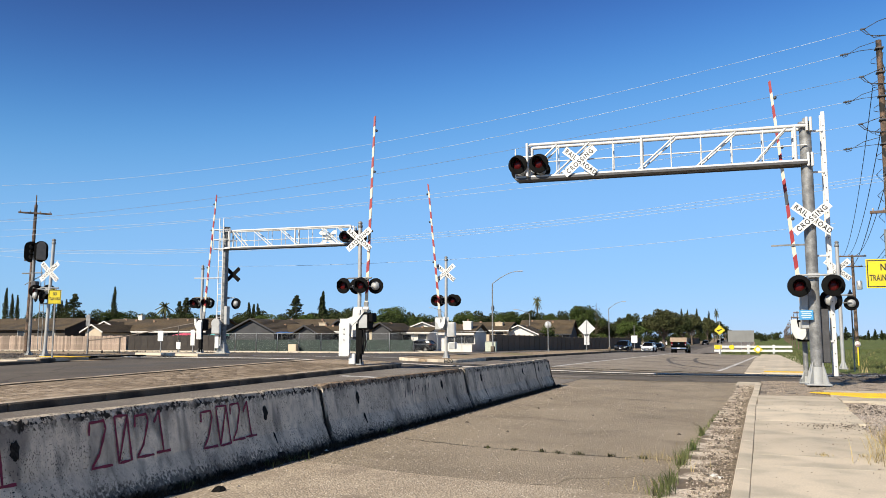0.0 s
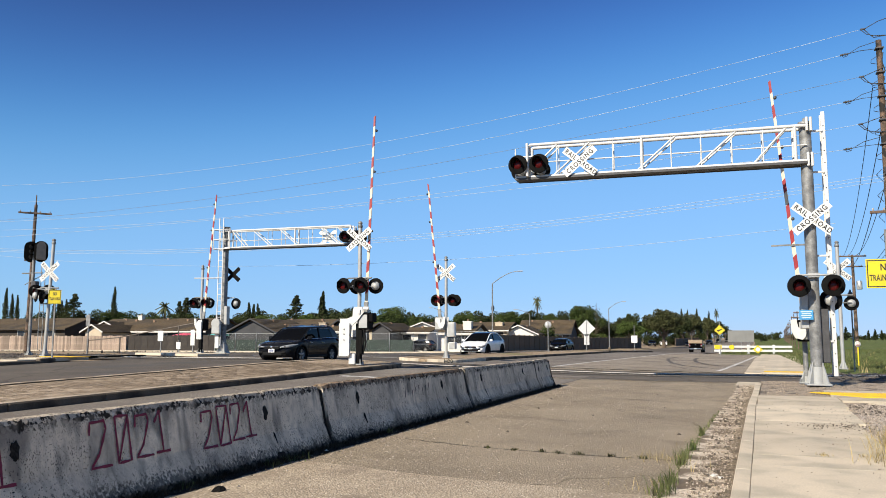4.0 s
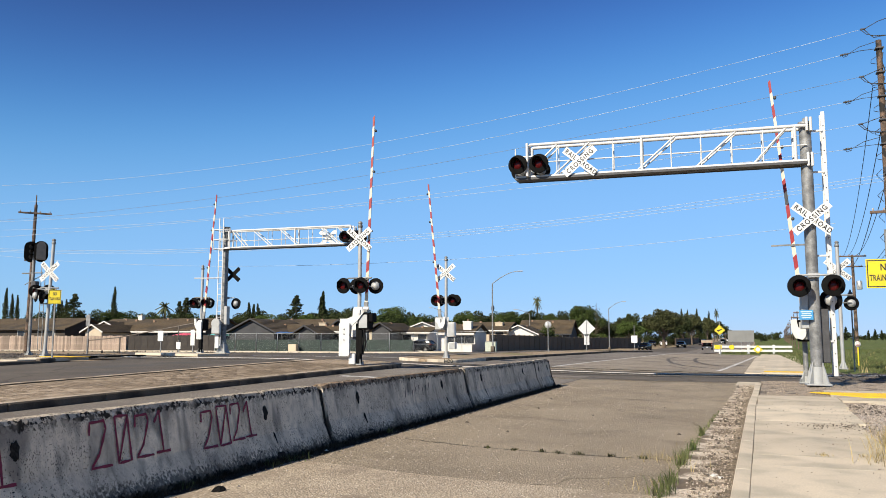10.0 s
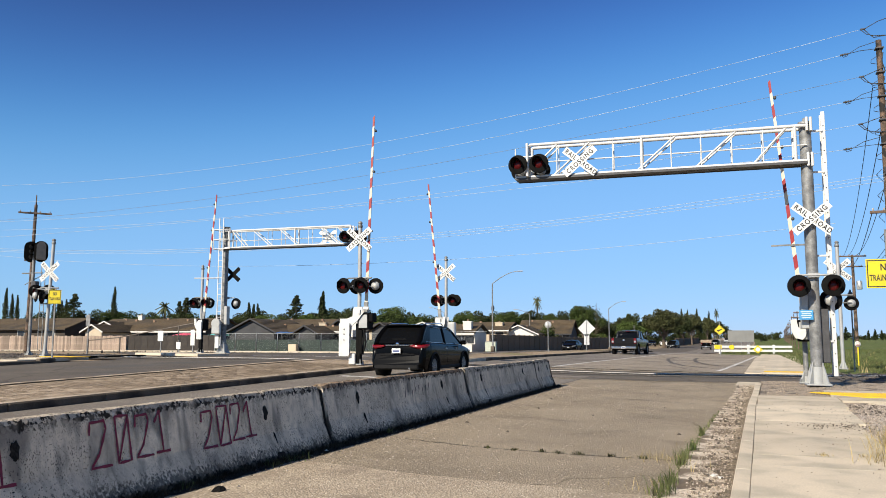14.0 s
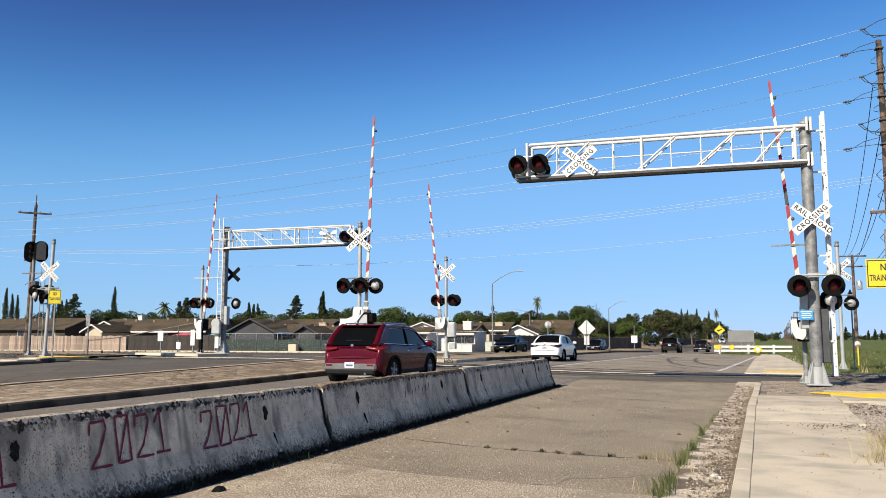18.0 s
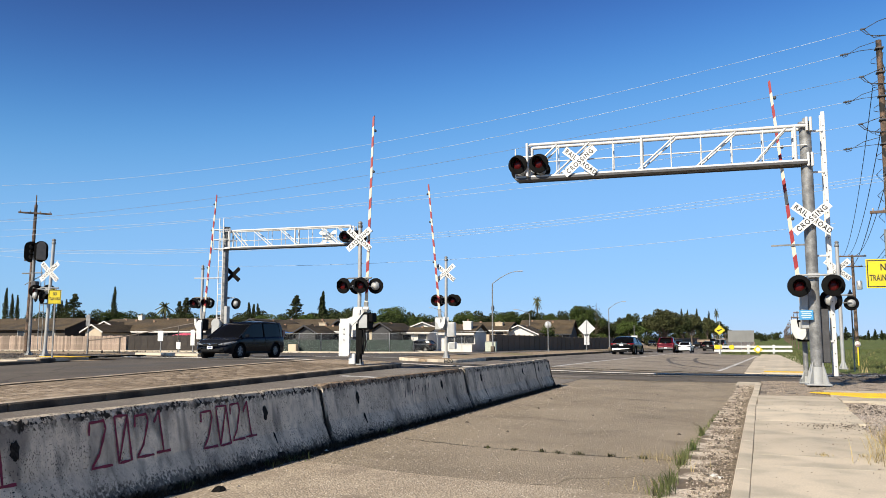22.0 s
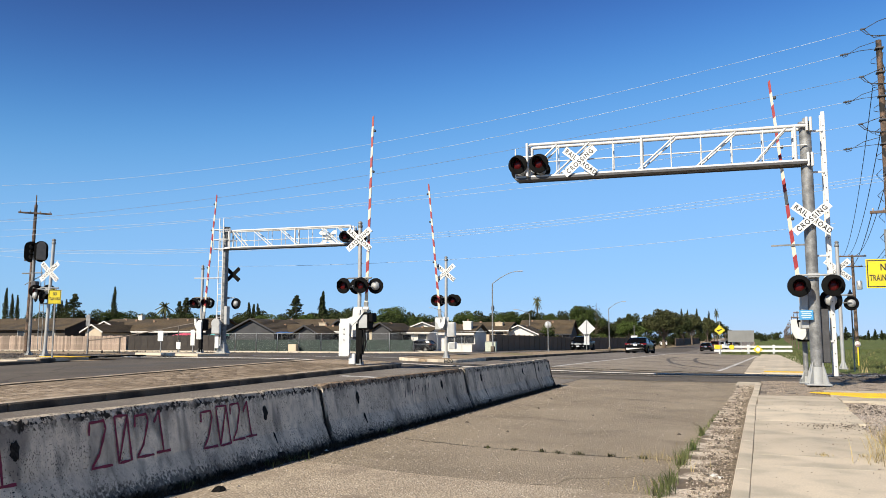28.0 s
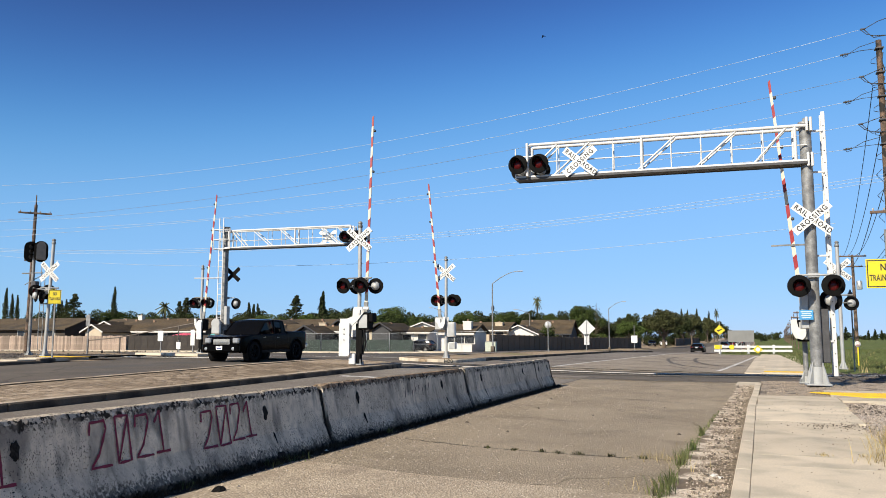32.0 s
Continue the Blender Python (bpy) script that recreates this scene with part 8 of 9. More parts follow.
    for i in range(M + 1):
        s = g0 + (g1 - g0) * i / M
        z, bl, f, wb, we = cabin(s)
        half = [(wb, bl), (wb + (we - wb) * .55, bl + (z - bl) * .55), (we, z - .07 * f), (we * .9, z - .025 * f), (we * .5, z - .004), (0.001, z)]
        sec.append([(x, s - L / 2, q) for x, q in half] + [(-x, s - L / 2, q) for x, q in half[::-1]])
    m = len(sec[0])
    flat = [p for q in sec for p in q]
    sm = r0 + (g1 - r0) * (.42 if kind != "pickup" else .36)
    panes = {}
    for i in range(M):
        s = g0 + (g1 - g0) * (i + .5) / M
        for j in range(m - 1):
            if j < 2 or j > m - 4:
                key = ("side_window", j < 2, s > sm)
            elif s > (r0 + r1) / 2:
                key = ("windscreen", 0, 0)
            else:
                key = ("rear_window", 0, 0)
            panes.setdefault(key, []).append((i * m + j, i * m + j + 1, (i + 1) * m + j + 1, (i + 1) * m + j))
    for key, quads in panes.items():
        used = sorted({i for q in quads for i in q})
        remap = {v: i for i, v in enumerate(used)}
        pn_ = Solid()
        pn_.add([flat[v] for v in used], [tuple(remap[v] for v in q) for q in quads], True)
        part(key[0], pn_, car_glass, root, "dark tinted glass")
    rf = Solid()
    sec = []
    for i in range(13):
        s = (r0 - .1 if kind != "pickup" else r0 + .0) + (r1 - r0 + (.12 if kind != "pickup" else .02)) * i / 12
        z, bl, f, wb, we = cabin(s)
        e = .012
        half = [(we + .012, z - .085 * f), (we + .012, z - .05), (we * .9, z - .025 * f + e), (we * .5, z - .004 + e), (0.001, z + e)]
        sec.append([(x, s - L / 2, q) for x, q in half] + [(-x, s - L / 2, q) for x, q in half[::-1]])
    m = len(sec[0])
    rf.add([p for q in sec for p in q], [(i * m + j, i * m + j + 1, (i + 1) * m + j + 1, (i + 1) * m + j) for i in range(12) for j in range(m - 1)], True)
    part("roof_panel", rf, roof_mat or paint, root)
    for k in (-1, 1):
        def edge(s, out=.004):
            z, bl, f, wb, we = cabin(s)
            return Vector((k * (we + out), s - L / 2, z - .065 * f))
        fr = Solid()
        fr.tube([edge(g1 - (g1 - r1) * t) for t in (0.02, .25, .5, .75, 1)] + [edge(r1 + (r0 - r1) * t) for t in (.33, .66, 1)], .032, 6)
        part("window_frame", fr, paint, root)
        if kind in ("sedan", "suv"):
            # bright strip round the side glass
            tm = Solid()
            low = []
            for t in range(9):
                s = g1 - .18 - (g1 - g0 - .45) * t / 8
                z, bl, f, wb, we = cabin(s)
                low.append(Vector((k * (wb + .016), s - L / 2, bl + .035)))
            tm.tube(low, .011, 5)
            up_l = []
            for t in range(9):
                s = r1 + .28 - (r1 + .28 - (r0 + .05)) * t / 8
                z, bl, f, wb, we = cabin(s)
                up_l.append(Vector((k * (we + .030), s - L / 2, z - .105 * f)))
            tm.tube(up_l, .008, 5)
            part("window_trim", tm, mirror_metal, root, "bright window trim")
        cp = Solid()
        n = 6
        wid = {"sedan": .24, "suv": .42, "van": .26, "pickup": .24}[kind]
        vs = []
        for i in range(n + 1):
            t = i / n
            s = r0 + (g0 - r0) * t
            z, bl, f, wb, we = cabin(s)
            z2, bl2, f2, wb2, we2 = cabin(min(s + wid * (.6 + .9 * t), g1))
            top_p = Vector((k * (we + .016), s - L / 2, z - .05 * f))
            zz = z - .05 * f
            tt = min(1.0, max(0.0, (zz - bl2) / max(.01, (z2 - bl2))))
            vs += [top_p, Vector((k * (wb2 + (we2 - wb2) * tt + .016), s + wid * (.6 + .9 * t) - L / 2, zz))]
        cp.add(vs, [(2 * i, 2 * i + 1, 2 * i + 3, 2 * i + 2) for i in range(n)], True)
        part("rear_pillar", cp, paint, root)
        if kind in ("suv", "van", "sedan"):
            rad = {"suv": .10, "van": .08, "sedan": .055}[kind]
            run_ = [g0 + (r0 - g0) * q / 6 for q in range(7)]
            pts_ = []
            for sv_ in run_:
                zc_, bc_, fc_, wbc, wec = cabin(sv_)
                pts_.append((k * (wec - rad * .75), sv_ - L / 2 + .02, zc_ - .03 - .02 * fc_))
            cn = Solid()
            cn.tube(pts_, rad, 8)
            part("rear_corner", cn, paint, root)
            if kind == "suv" and k > 0:
                sp_ = Solid()
                sp_.box(0, r0 - L / 2 - .10, H - .035, hw * seat_w * 1.7, .34, .05, bevel=.02)
                part("roof_spoiler", sp_, paint, root)
        if kind == "pickup":
            za, ba, fa, wba, wea = cabin(g0 + .02)
            zb_, bb2, fb2, wbb, web = cabin(r0)
            cn = Solid()
            cn.tube([(k * (wba - .05), g0 - L / 2, ba - .02), (k * (web - .045), r0 - L / 2 - .02, zb_ - .05)], .085, 8)
            cn.tube([(k * (wba - .05), g0 - L / 2 - .01, ba + .03), (0, g0 - L / 2 - .015, ba + .03)], .05, 6)
            cn.tube([(k * (web - .05), r0 - L / 2 - .03, zb_ - .06), (0, r0 - L / 2 - .03, zb_ - .03)], .06, 6)
            part("cab_corner", cn, paint, root)
        bp = Solid()
        z, bl, f, wb, we = cabin(sm)
        bp.tube([(k * (wb + .008), sm - L / 2, bl), (k * (wb + (we - wb) * .55 + .010), sm - L / 2, bl + (z - bl) * .55), (k * (we + .008), sm - L / 2, z - .07)], .035, 6)
        part("door_pillar", bp, plastic_black, root)
        # doors: seams and handles
        zt = lerp_at(sm, top)
        for ds in (sm - .98, sm + .02, sm + 1.08):
            if any(abs(ds - a) < Ra for a in axles):
                continue
            sd = Solid()
            sd.box(k * (hw * .992), ds - L / 2, (clear + .12 + zt) / 2, .012, .012, zt - clear - .3)
            part("door_seam", sd, plastic_black, root)
        for ds in (sm - .14, sm + .9):
            hd = Solid()
            hd.box(k * (hw + .008), ds - L / 2, zt - .17, .035, .2, .032, bevel=.01)
            part("door_handle", hd, mirror_metal if kind in ("suv", "pickup") else paint, root)
        sk = Solid()
        sk.box(k * (hw * .965), 0, clear + .06, .05, axles[1] - axles[0] - 2 * Ra, .12, pose(0, (axles[0] + axles[1]) / 2 - L / 2, 0), bevel=.02)
        part("sill", sk, plastic_black, root)
        for a in axles:
            al = Solid()
            pts = [(k * (hw * .99), a - L / 2 + Ra * math.cos(q), r * .98 + Ra * math.sin(q)) for q in [math.pi * (.02 + .96 * j / 12) for j in range(13)]]
            al.tube(pts, .022 if kind != "suv" else .035, 5)
            part("arch_trim", al, plastic_black, root)
            il = Solid()
            il.lathe([(Ra * .98, -.22), (Ra * .98, .05), (0, .05)], 20, pose(k * (hw - .2), a - L / 2, r, 0, -90 * k, 0))
            part("arch_liner", il, plastic_black, root)
            wheel_parts(r, .225 if kind != "pickup" else .27, root, k * (hw - .135), a - L / 2, spokes, rims)
        if mirrors:
            mr = Solid()
            mr.box(k * (hw + .10), g1 - .42 - L / 2, b1 + .10, .22, .12, .15, bevel=.04)
            part("wing_mirror", mr, paint, root)
    # rear: fittings follow the drawn-back panels
    zr = lerp_at(.12, top)
    yb = -L / 2
    ht0 = lerp_at(0.05, top)

    def inset(z, x=0.0, s=0.0):
        f = (z - clear) / (ht0 - clear)
        return max(0.0, 1 - s / .55) ** 1.6 * (lerp_at(f, TAIL_IN[kind]) + .05 * (abs(x) / hw) ** 4)

    hgt = {"sedan": .17, "suv": .15, "van": .4, "pickup": .42}[kind]
    lw = {"sedan": .42, "suv": .40, "van": .16, "pickup": .25}[kind]
    lz = zr - {"sedan": .16, "suv": .13, "van": .2, "pickup": .27}[kind]
    if kind == "van":
        lz = zr + .1
    for k in (-1, 1):
        tl = Solid()
        if kind in ("pickup", "van"):
            xo = hw * (.88 if kind != "pickup" else .955)
            tl.box(k * (xo - lw / 2), yb + .10, lz, lw, .24, hgt, pose(0, 0, 0), bevel=.035)
            tl_ = part("tail_light", tl, lamp_red, root, "red tail light")
            if kind == "pickup":
                cl = Solid()
                cl.box(k * (xo - lw * .42), yb - .022, lz - .06, lw * .6, .02, hgt * .38, bevel=.008)
                part("reverse_light", cl, lamp_clear, tl_, "clear reversing lens")
            continue
        # a wedge that wraps from the boot round the corner on to the wing
        tip = .62 if kind == "sedan" else .45
        path = [(.46 * hw, -.012, .035, .03), (.62 * hw, -.014, .055, .015), (hw * .79, -.012, hgt * .46, .0), (hw * .885, .055, hgt * .5, .0), (hw * .965, .22, hgt * .40, .025), (hw * .995, .4, hgt * .24, .05), (hw * 1.0, tip, .015, .07)]
        ring = []
        for px_, py_, hh_, up_ in path:
            py_ += inset(lz, px_, max(0, py_)) + (.02 if kind == "suv" else .02) * max(0.0, 1 - max(0, py_) / .4)
            ring += [(k * (px_ + .012), yb + py_, lz + up_ - hh_), (k * (px_ + .02), yb + py_ - .006, lz + up_), (k * (px_ + .006), yb + py_, lz + up_ + hh_), (k * (px_ - .06), yb + py_ + .05, lz + up_)]
        tl.add(ring, [(4 * i + a, 4 * i + (a + 1) % 4, 4 * i + 4 + (a + 1) % 4, 4 * i + 4 + a) for i in range(len(path) - 1) for a in range(4)], True)
        tl_ = part("tail_light", tl, lights or lamp_red, root, "smoked dark tail light" if lights else "red wrap-round tail light")
        if kind == "suv":
            continue
        cl = Solid()
        cl.box(k * hw * .62, yb - .02 + inset(lz, hw * .62), lz + .0, hw * .16, .02, .05, bevel=.008)
        part("reverse_light", cl, lamp_clear, tl_, "clear reversing lens")
    if kind == "pickup":
        bmp = Solid()
        bmp.box(0, yb - .07, .58, W * .96, .22, .24, bevel=.05)
        part("rear_bumper", bmp, mirror_metal, root, "chrome step bumper")
        tg = Solid()
        tg.box(0, yb - .004, zr - .27, W * .78, .05, .5, bevel=.02)
        part("tailgate", tg, paint, root)
        em = Solid()
        em.prism([(.09 * math.cos(6.283 * i / 6), .10 * math.sin(6.283 * i / 6)) for i in range(6)], .03, pose(0, yb - .035, zr - .2))
        part("badge", em, mirror_metal, root)
        th = Solid()
        th.box(0, yb - .04, zr - .05, .3, .04, .05, bevel=.01)
        part("tailgate_handle", th, plastic_black, root)
        hl = Solid()
        hl.box(0, roof[0] - L / 2 - .0, H - .06, .3, .06, .05, bevel=.01)
        part("high_brake_light", hl, lamp_red, root)
        if two_tone == 'cover':
            tc = Solid()
            tc.box(0, roof[0] / 2 - L / 2, zr + .03, W * .86, roof[0] - .25, .03, bevel=.01)
            part("bed_cover", tc, plastic_black, root)
    else:
        bmp = Solid()
        bmp.box(0, yb + .10, clear + .10, W * .78, .2, .15, bevel=.04)
        part("rear_bumper", bmp, plastic_black, root)
        if low_band is not None:
            lb = Solid()
            lb.box(0, yb + .075, clear + .24, W * .84, .2, .20, bevel=.05)
            part("bumper_band", lb, low_band, root, "grey lower bumper")
        tr_ = Solid()
        tr_.box(0, yb + inset(lz + .06), lz + .06, W * .42, .03, .035, bevel=.008)
        part("boot_trim", tr_, mirror_metal if low_band is None else paint, root)
        rb_ = Solid()
        rb_.lathe([(0, .012), (.05, .010), (.055, 0)], 16, pose(0, yb - .004 + inset(lz + .12), lz + .12 if kind == "sedan" else lz + .10, 90, 0, 0))
        part("rear_badge", rb_, mirror_metal, root)
        sm_ = Solid()
        sm_.box(0, yb - .001 + inset(lz - .22), lz - .22, W * .62, .012, .012)
        part("boot_seam", sm_, plastic_black, root)
        for k in (-1, 1):
            if low_band is not None:
                rf_ = Solid()
                rf_.box(k * hw * .66, yb - .03, clear + .30, hw * .2, .02, .045, bevel=.006)
                part("rear_reflector", rf_, lamp_red, root)
            cr_ = Solid()
            cr_.tube([(k * (hw * .998), axles[0] + Ra + .05 - L / 2, belt - .28), (k * (hw * 1.004), -.1, belt - .31), (k * (hw * .998), axles[1] - Ra - .05 - L / 2, belt - .34)], .012, 6)
            part("side_crease", cr_, paint, root)
        tp = Solid()
        tp.tube([(hw * .5, yb + .05, clear + .06), (hw * .5, yb - .03, clear + .06)], .035, 10)
        part("exhaust_pipe", tp, mirror_metal, root)
    for yy, sg, zz in ((yb - (.19 if kind == "pickup" else .022), 1, .58 if kind == "pickup" else (clear + .30 if low_band is not None else lz - .05 if kind == "sedan" else lz - .12)), (L / 2 + (.012 if bumper is None else .14), -1, clear + (.30 if bumper is None else .22))):
        pl = Solid()
        yy += inset(zz) * sg if sg > 0 and kind != "pickup" else 0.0
        pl.box(0, yy, zz, .305, .012, .155, bevel=.004)
        po = part("number_plate", pl, plate_white, root, "white number plate with plain bars")
        for bw_, bh_, bz_ in ((.22, .055, -.01), (.12, .018, .055)):
            ba = Solid()
            ba.box(0, yy - sg * .008, zz + bz_, bw_, .004, bh_)
            part("plate_bar", ba, plate_ink, po)
    # front
    zf_ = lerp_at(L - .14, top)
    for k in (-1, 1):
        hl = Solid()
        if kind == "pickup":
            hl.box(k * hw * .70, L / 2 - .10, zf_ - .16, hw * .30, .24, .22, pose(0, 0, 0), bevel=.04)
        else:
            path = [(.44, -.05, .022, -.01), (.60, -.045, .045, .0), (.735, -.05, .062, .01), (.85, -.15, .066, .03), (.945, -.40, .05, .075), (.982, -.68, .012, .12)]
            ring = []
            for px_, py_, hh_, up_ in path:
                zc = zf_ - .11 + up_
                ring += [(k * (hw * px_ + .014), L / 2 + py_, zc - hh_), (k * (hw * px_ + .022), L / 2 + py_ + .008, zc), (k * (hw * px_ + .006), L / 2 + py_, zc + hh_), (k * (hw * px_ - .06), L / 2 + py_ - .06, zc)]
            hl.add(ring, [(4 * i + a, 4 * i + (a + 1) % 4, 4 * i + 4 + (a + 1) % 4, 4 * i + 4 + a) for i in range(len(path) - 1) for a in range(4)], True)
        hl_ = part("headlight", hl, lamp_clear, root, "clear wrap-round headlight")
        if kind != "pickup":
            ins = Solid()
            ins.tube([(k * hw * .70, L / 2 - .03, zf_ - .10), (k * hw * .70, L / 2 - .022, zf_ - .10)], .045, 12)
            part("lamp_insert", ins, dark_box, hl_, "dark projector lens")
        fl = Solid()
        fl.box(k * hw * .62, L / 2 - .08, clear + .22, hw * .22, .14, .10, bevel=.03)
        part("fog_light", fl, plastic_black, root)
    if kind != "pickup":
        bd_ = Solid()
        bd_.lathe([(0, .012), (.05, .010), (.055, 0)], 16, pose(0, L / 2 + .02, zf_ - .12, -90, 0, 0))
        part("front_badge", bd_, mirror_metal, root)
        gt = Solid()
        gt.box(0, L / 2 + .012, zf_ - .085, hw * .8, .02, .018, bevel=.005)
        part("grille_trim", gt, mirror_metal, root, "bright grille strip")
    gr = Solid()
    gr.box(0, L / 2 - .02, zf_ - (.15 if kind != "pickup" else .22), hw * .84, .08, .14 if kind != "pickup" else .26, bevel=.03)
    part("grille", gr, plastic_black if kind != "pickup" else silver, root)
    if kind == "pickup":
        fb = Solid()
        if bumper is None:
            fb.box(0, L / 2 + .02, .60, W * .9, .2, .2, bevel=.06)
            part("front_bumper", fb, mirror_metal, root, "chrome front bumper")
        else:
            fb.box(0, L / 2 + .01, .54, W * .93, .24, .34, bevel=.07)
            bump_ = part("front_bumper", fb, bumper, root, "painted front bumper")
            for k in (-1, 1):
                fg = Solid()
                fg.lathe([(0, .012), (.06, .010), (.07, 0)], 14, pose(k * hw * .68, L / 2 + .132, .53, -90, 0, 0))
                part("fog_lens", fg, lamp_clear, bump_, "round clear fog lens")
        for q in range(5):
            bar = Solid()
            bar.box(0, L / 2 + .024, zf_ - .32 + q * .05, hw * .78, .02, .012)
            part("grille_bar", bar, plastic_black, root)
    lg_ = Solid()
    lg_.box(0, L / 2 - .07, clear + .16, hw * 1.1, .1, .16, bevel=.04)
    part("lower_grille", lg_, plastic_black, root)
    if kind in ("suv", "van"):
        for k in (-1, 1):
            rr = Solid()
            ww = hw * seat_w * .86
            rr.tube([(k * ww, r0 + .05 - L / 2, H - .02), (k * ww, r0 + .18 - L / 2, H + .035), (k * ww, r1 - .3 - L / 2, H + .035), (k * ww, r1 - .15 - L / 2, H - .02)], .018, 6)
            part("roof_rail", rr, mirror_metal if kind == "suv" else plastic_black, root)
        wp = Solid()
        wp.box(0, g0 + .12 - L / 2, b0 + .12, .5, .03, .02, pose(0, 0, 0))
        part("rear_wiper", wp, plastic_black, root)
    an = Solid()
    an.prism([(-.05, 0), (.06, 0), (.045, .05)], .02, pose(0, r0 + .12 - L / 2, H, 0, 0, 90))
    part("roof_antenna", an, paint, root)
    if load:
        for i in range(5):
            b_ = Solid()
            b_.box(0, -L / 2 + .95, zr + .08 + i * .11, 2.1, 2.2, .09, bevel=.01)
            part("load_board", b_, paint_tan, root, "tan boards piled on the bed")
    return root


def sedan(label, paint, L=4.85, W=1.82, H=1.46, spokes=10, r=.33, name="sedan_car", lamp=None):
    k = L / 4.85
    top = [(0, .72), (.03, .92), (.10, 1.0), (.75 * k, 1.03), (1.3 * k, .98), (3.5 * k, .94), (3.85 * k, .92), (L - .45, .78), (L - .12, .68), (L, .55)]
    return vehicle(name, label, "car", L, W, H, paint, top, (.62 * k, 1.55 * k, 2.75 * k, 3.82 * k), (1.05 * k, 3.88 * k), r, .19, .95, spokes, "sedan", lights=lamp)


def suv(label, paint, L=4.65, W=1.86, H=1.68, spokes=5, r=.36, name="suv_car", low_band=None):
    k = L / 4.65
    top = [(0, .78), (.03, .98), (.09, 1.10), (.2, 1.15), (1.2 * k, 1.11), (3.3 * k, 1.03), (3.6 * k, 1.0), (L - .45, .9), (L - .10, .80), (L, .62)]
    return vehicle(name, label, "car", L, W, H, paint, top, (.13, .80 * k, 2.55 * k, 3.62 * k), (.92 * k, 3.62 * k), r, .24, 1.0, spokes, "suv", seat_w=.74, low_band=low_band)


def hatch(label, paint, L=4.75, W=1.92, H=1.62):
    top = [(0, .8), (.04, .98), (.12, 1.04), (1.2, 1.04), (3.3, .98), (3.75, .96), (L - .45, .82), (L - .10, .68), (L, .52)]
    return vehicle("suv_car", label, "car", L, W, H, paint, top, (.22, 1.35, 2.55, 3.9), (.9, 3.8), .36, .2, 1.0, 5, "sedan", seat_w=.70, roof_mat=car_glass, rims=black_metal)


def van(label, paint, L=5.1, W=1.98, H=1.78):
    top = [(0, .85), (.04, 1.0), (.1, 1.06), (1.2, 1.04), (3.6, 1.0), (3.95, .98), (L - .4, .86), (L - .1, .74), (L, .58)]
    return vehicle("minivan", label, "minivan", L, W, H, paint, top, (.06, .42, 2.75, 4.15), (1.05, 4.08), .34, .2, 1.0, 7, "van", seat_w=.76)


def pickup(label, paint, L=5.95, W=2.08, H=1.99, load=False, bed=1.78, tall=1.0, rear=.92, rims=None, bumper=None):
    g1 = min(4.25, L - 1.35)
    top = [(0, 1.32), (.05, 1.38), (bed - .05, 1.38), (bed, 1.30), (g1 - .45, 1.25), (g1, 1.24), (L - .5, 1.18), (L - .06, 1.10), (L, .8)]
    return vehicle("pickup_truck", label, "pickup truck", L, W, H, paint, top, (bed, bed + .20, g1 - .72, g1), (rear, L - .98), .41, .34, 1.2, 6, "pickup", load=load, seat_w=.80, tall=tall, rims=rims, bumper=bumper)


CARS = {
    "load_truck": pickup("dark pickup truck loaded with tan boards", paint_black, 5.6, 2.0, 1.85, True),
    "grey_pickup": pickup("granite grey crew-cab pickup with chrome bumper", paint_grey, 6.12, 2.13),
    "black_suv": suv("shiny black SUV with silver rims", paint_black, 5.1, 1.98, 1.72, 10),
    "white_sedan": sedan("small white sedan with black lower bumper", paint_white, 4.62, 1.79, 1.485, 9, .31, lamp=lamp_smoked),
    "red_suv": suv("cherry red SUV with roof rails and grey bumper", paint_red, 4.92, 1.96, 1.70, 5, low_band=bumper_grey),
    "black_sedan": sedan("black sedan with red tail lights", paint_black, 5.08, 1.93, 1.47, 10),
    "wide_black_sedan": sedan("glossy black sedan with chrome trim", paint_black, 5.25, 1.96, 1.465, 5),
    "dark_crossover": suv("dark compact crossover with headlights off", paint_slate, 4.55, 1.84, 1.66, 5),
    "white_hatch": hatch("white electric crossover with black roof glass", paint_white),
    "black_compact": sedan("black compact sedan with silver grille", paint_black, 4.35, 1.70, 1.39, 5),
    "black_coupe": sedan("black sedan with dark alloy wheels", paint_black, 4.65, 1.80, 1.42, 5),
    "black_saloon": sedan("black sedan with sloping bonnet", paint_black, 4.88, 1.84, 1.445, 7),
    "grey_van": van("slate grey minivan with tinted windows", paint_slate),
    "white_pickup": pickup("plain white pickup truck with dark windows", paint_white, 5.4, 1.95),
    "black_pickup": pickup("black lifted pickup truck with chrome grille", paint_matt, 5.2, 1.92, 1.95, bed=1.72, tall=.91, rims=black_metal, bumper=paint_matt),
}
for (px_, py_, ang_, pnt, lab) in [(-47.1, 91.56, 80, paint_white, "white car parked behind the fence"), (-43.14, 92.71, 95, paint_slate, "dark car parked behind the fence"), (-38.1, 93.46, 90, paint_slate, "dark hatchback parked behind the fence")]:
    pc = suv(lab, pnt, 4.4, 1.8, 1.55, 5, name="parked_car")
    pc.matrix_basis = pose(px_, py_, land(px_, py_), 0, 0, ang_)
parked = suv("dark parked car beneath the trees", paint_slate, 4.5, 1.8, 1.5, 5, name="parked_car")
parked.matrix_basis = pose(-21.2, 212.1, land(-21, 212), 0, 0, 188)
pv_ = sedan("white parked car in the shade beneath the trees", paint_white, 4.6, 1.8, 1.45, name="parked_car")
pv_.matrix_basis = pose(-19.4, 225.1, land(-19.4, 225), 0, 0, 8)


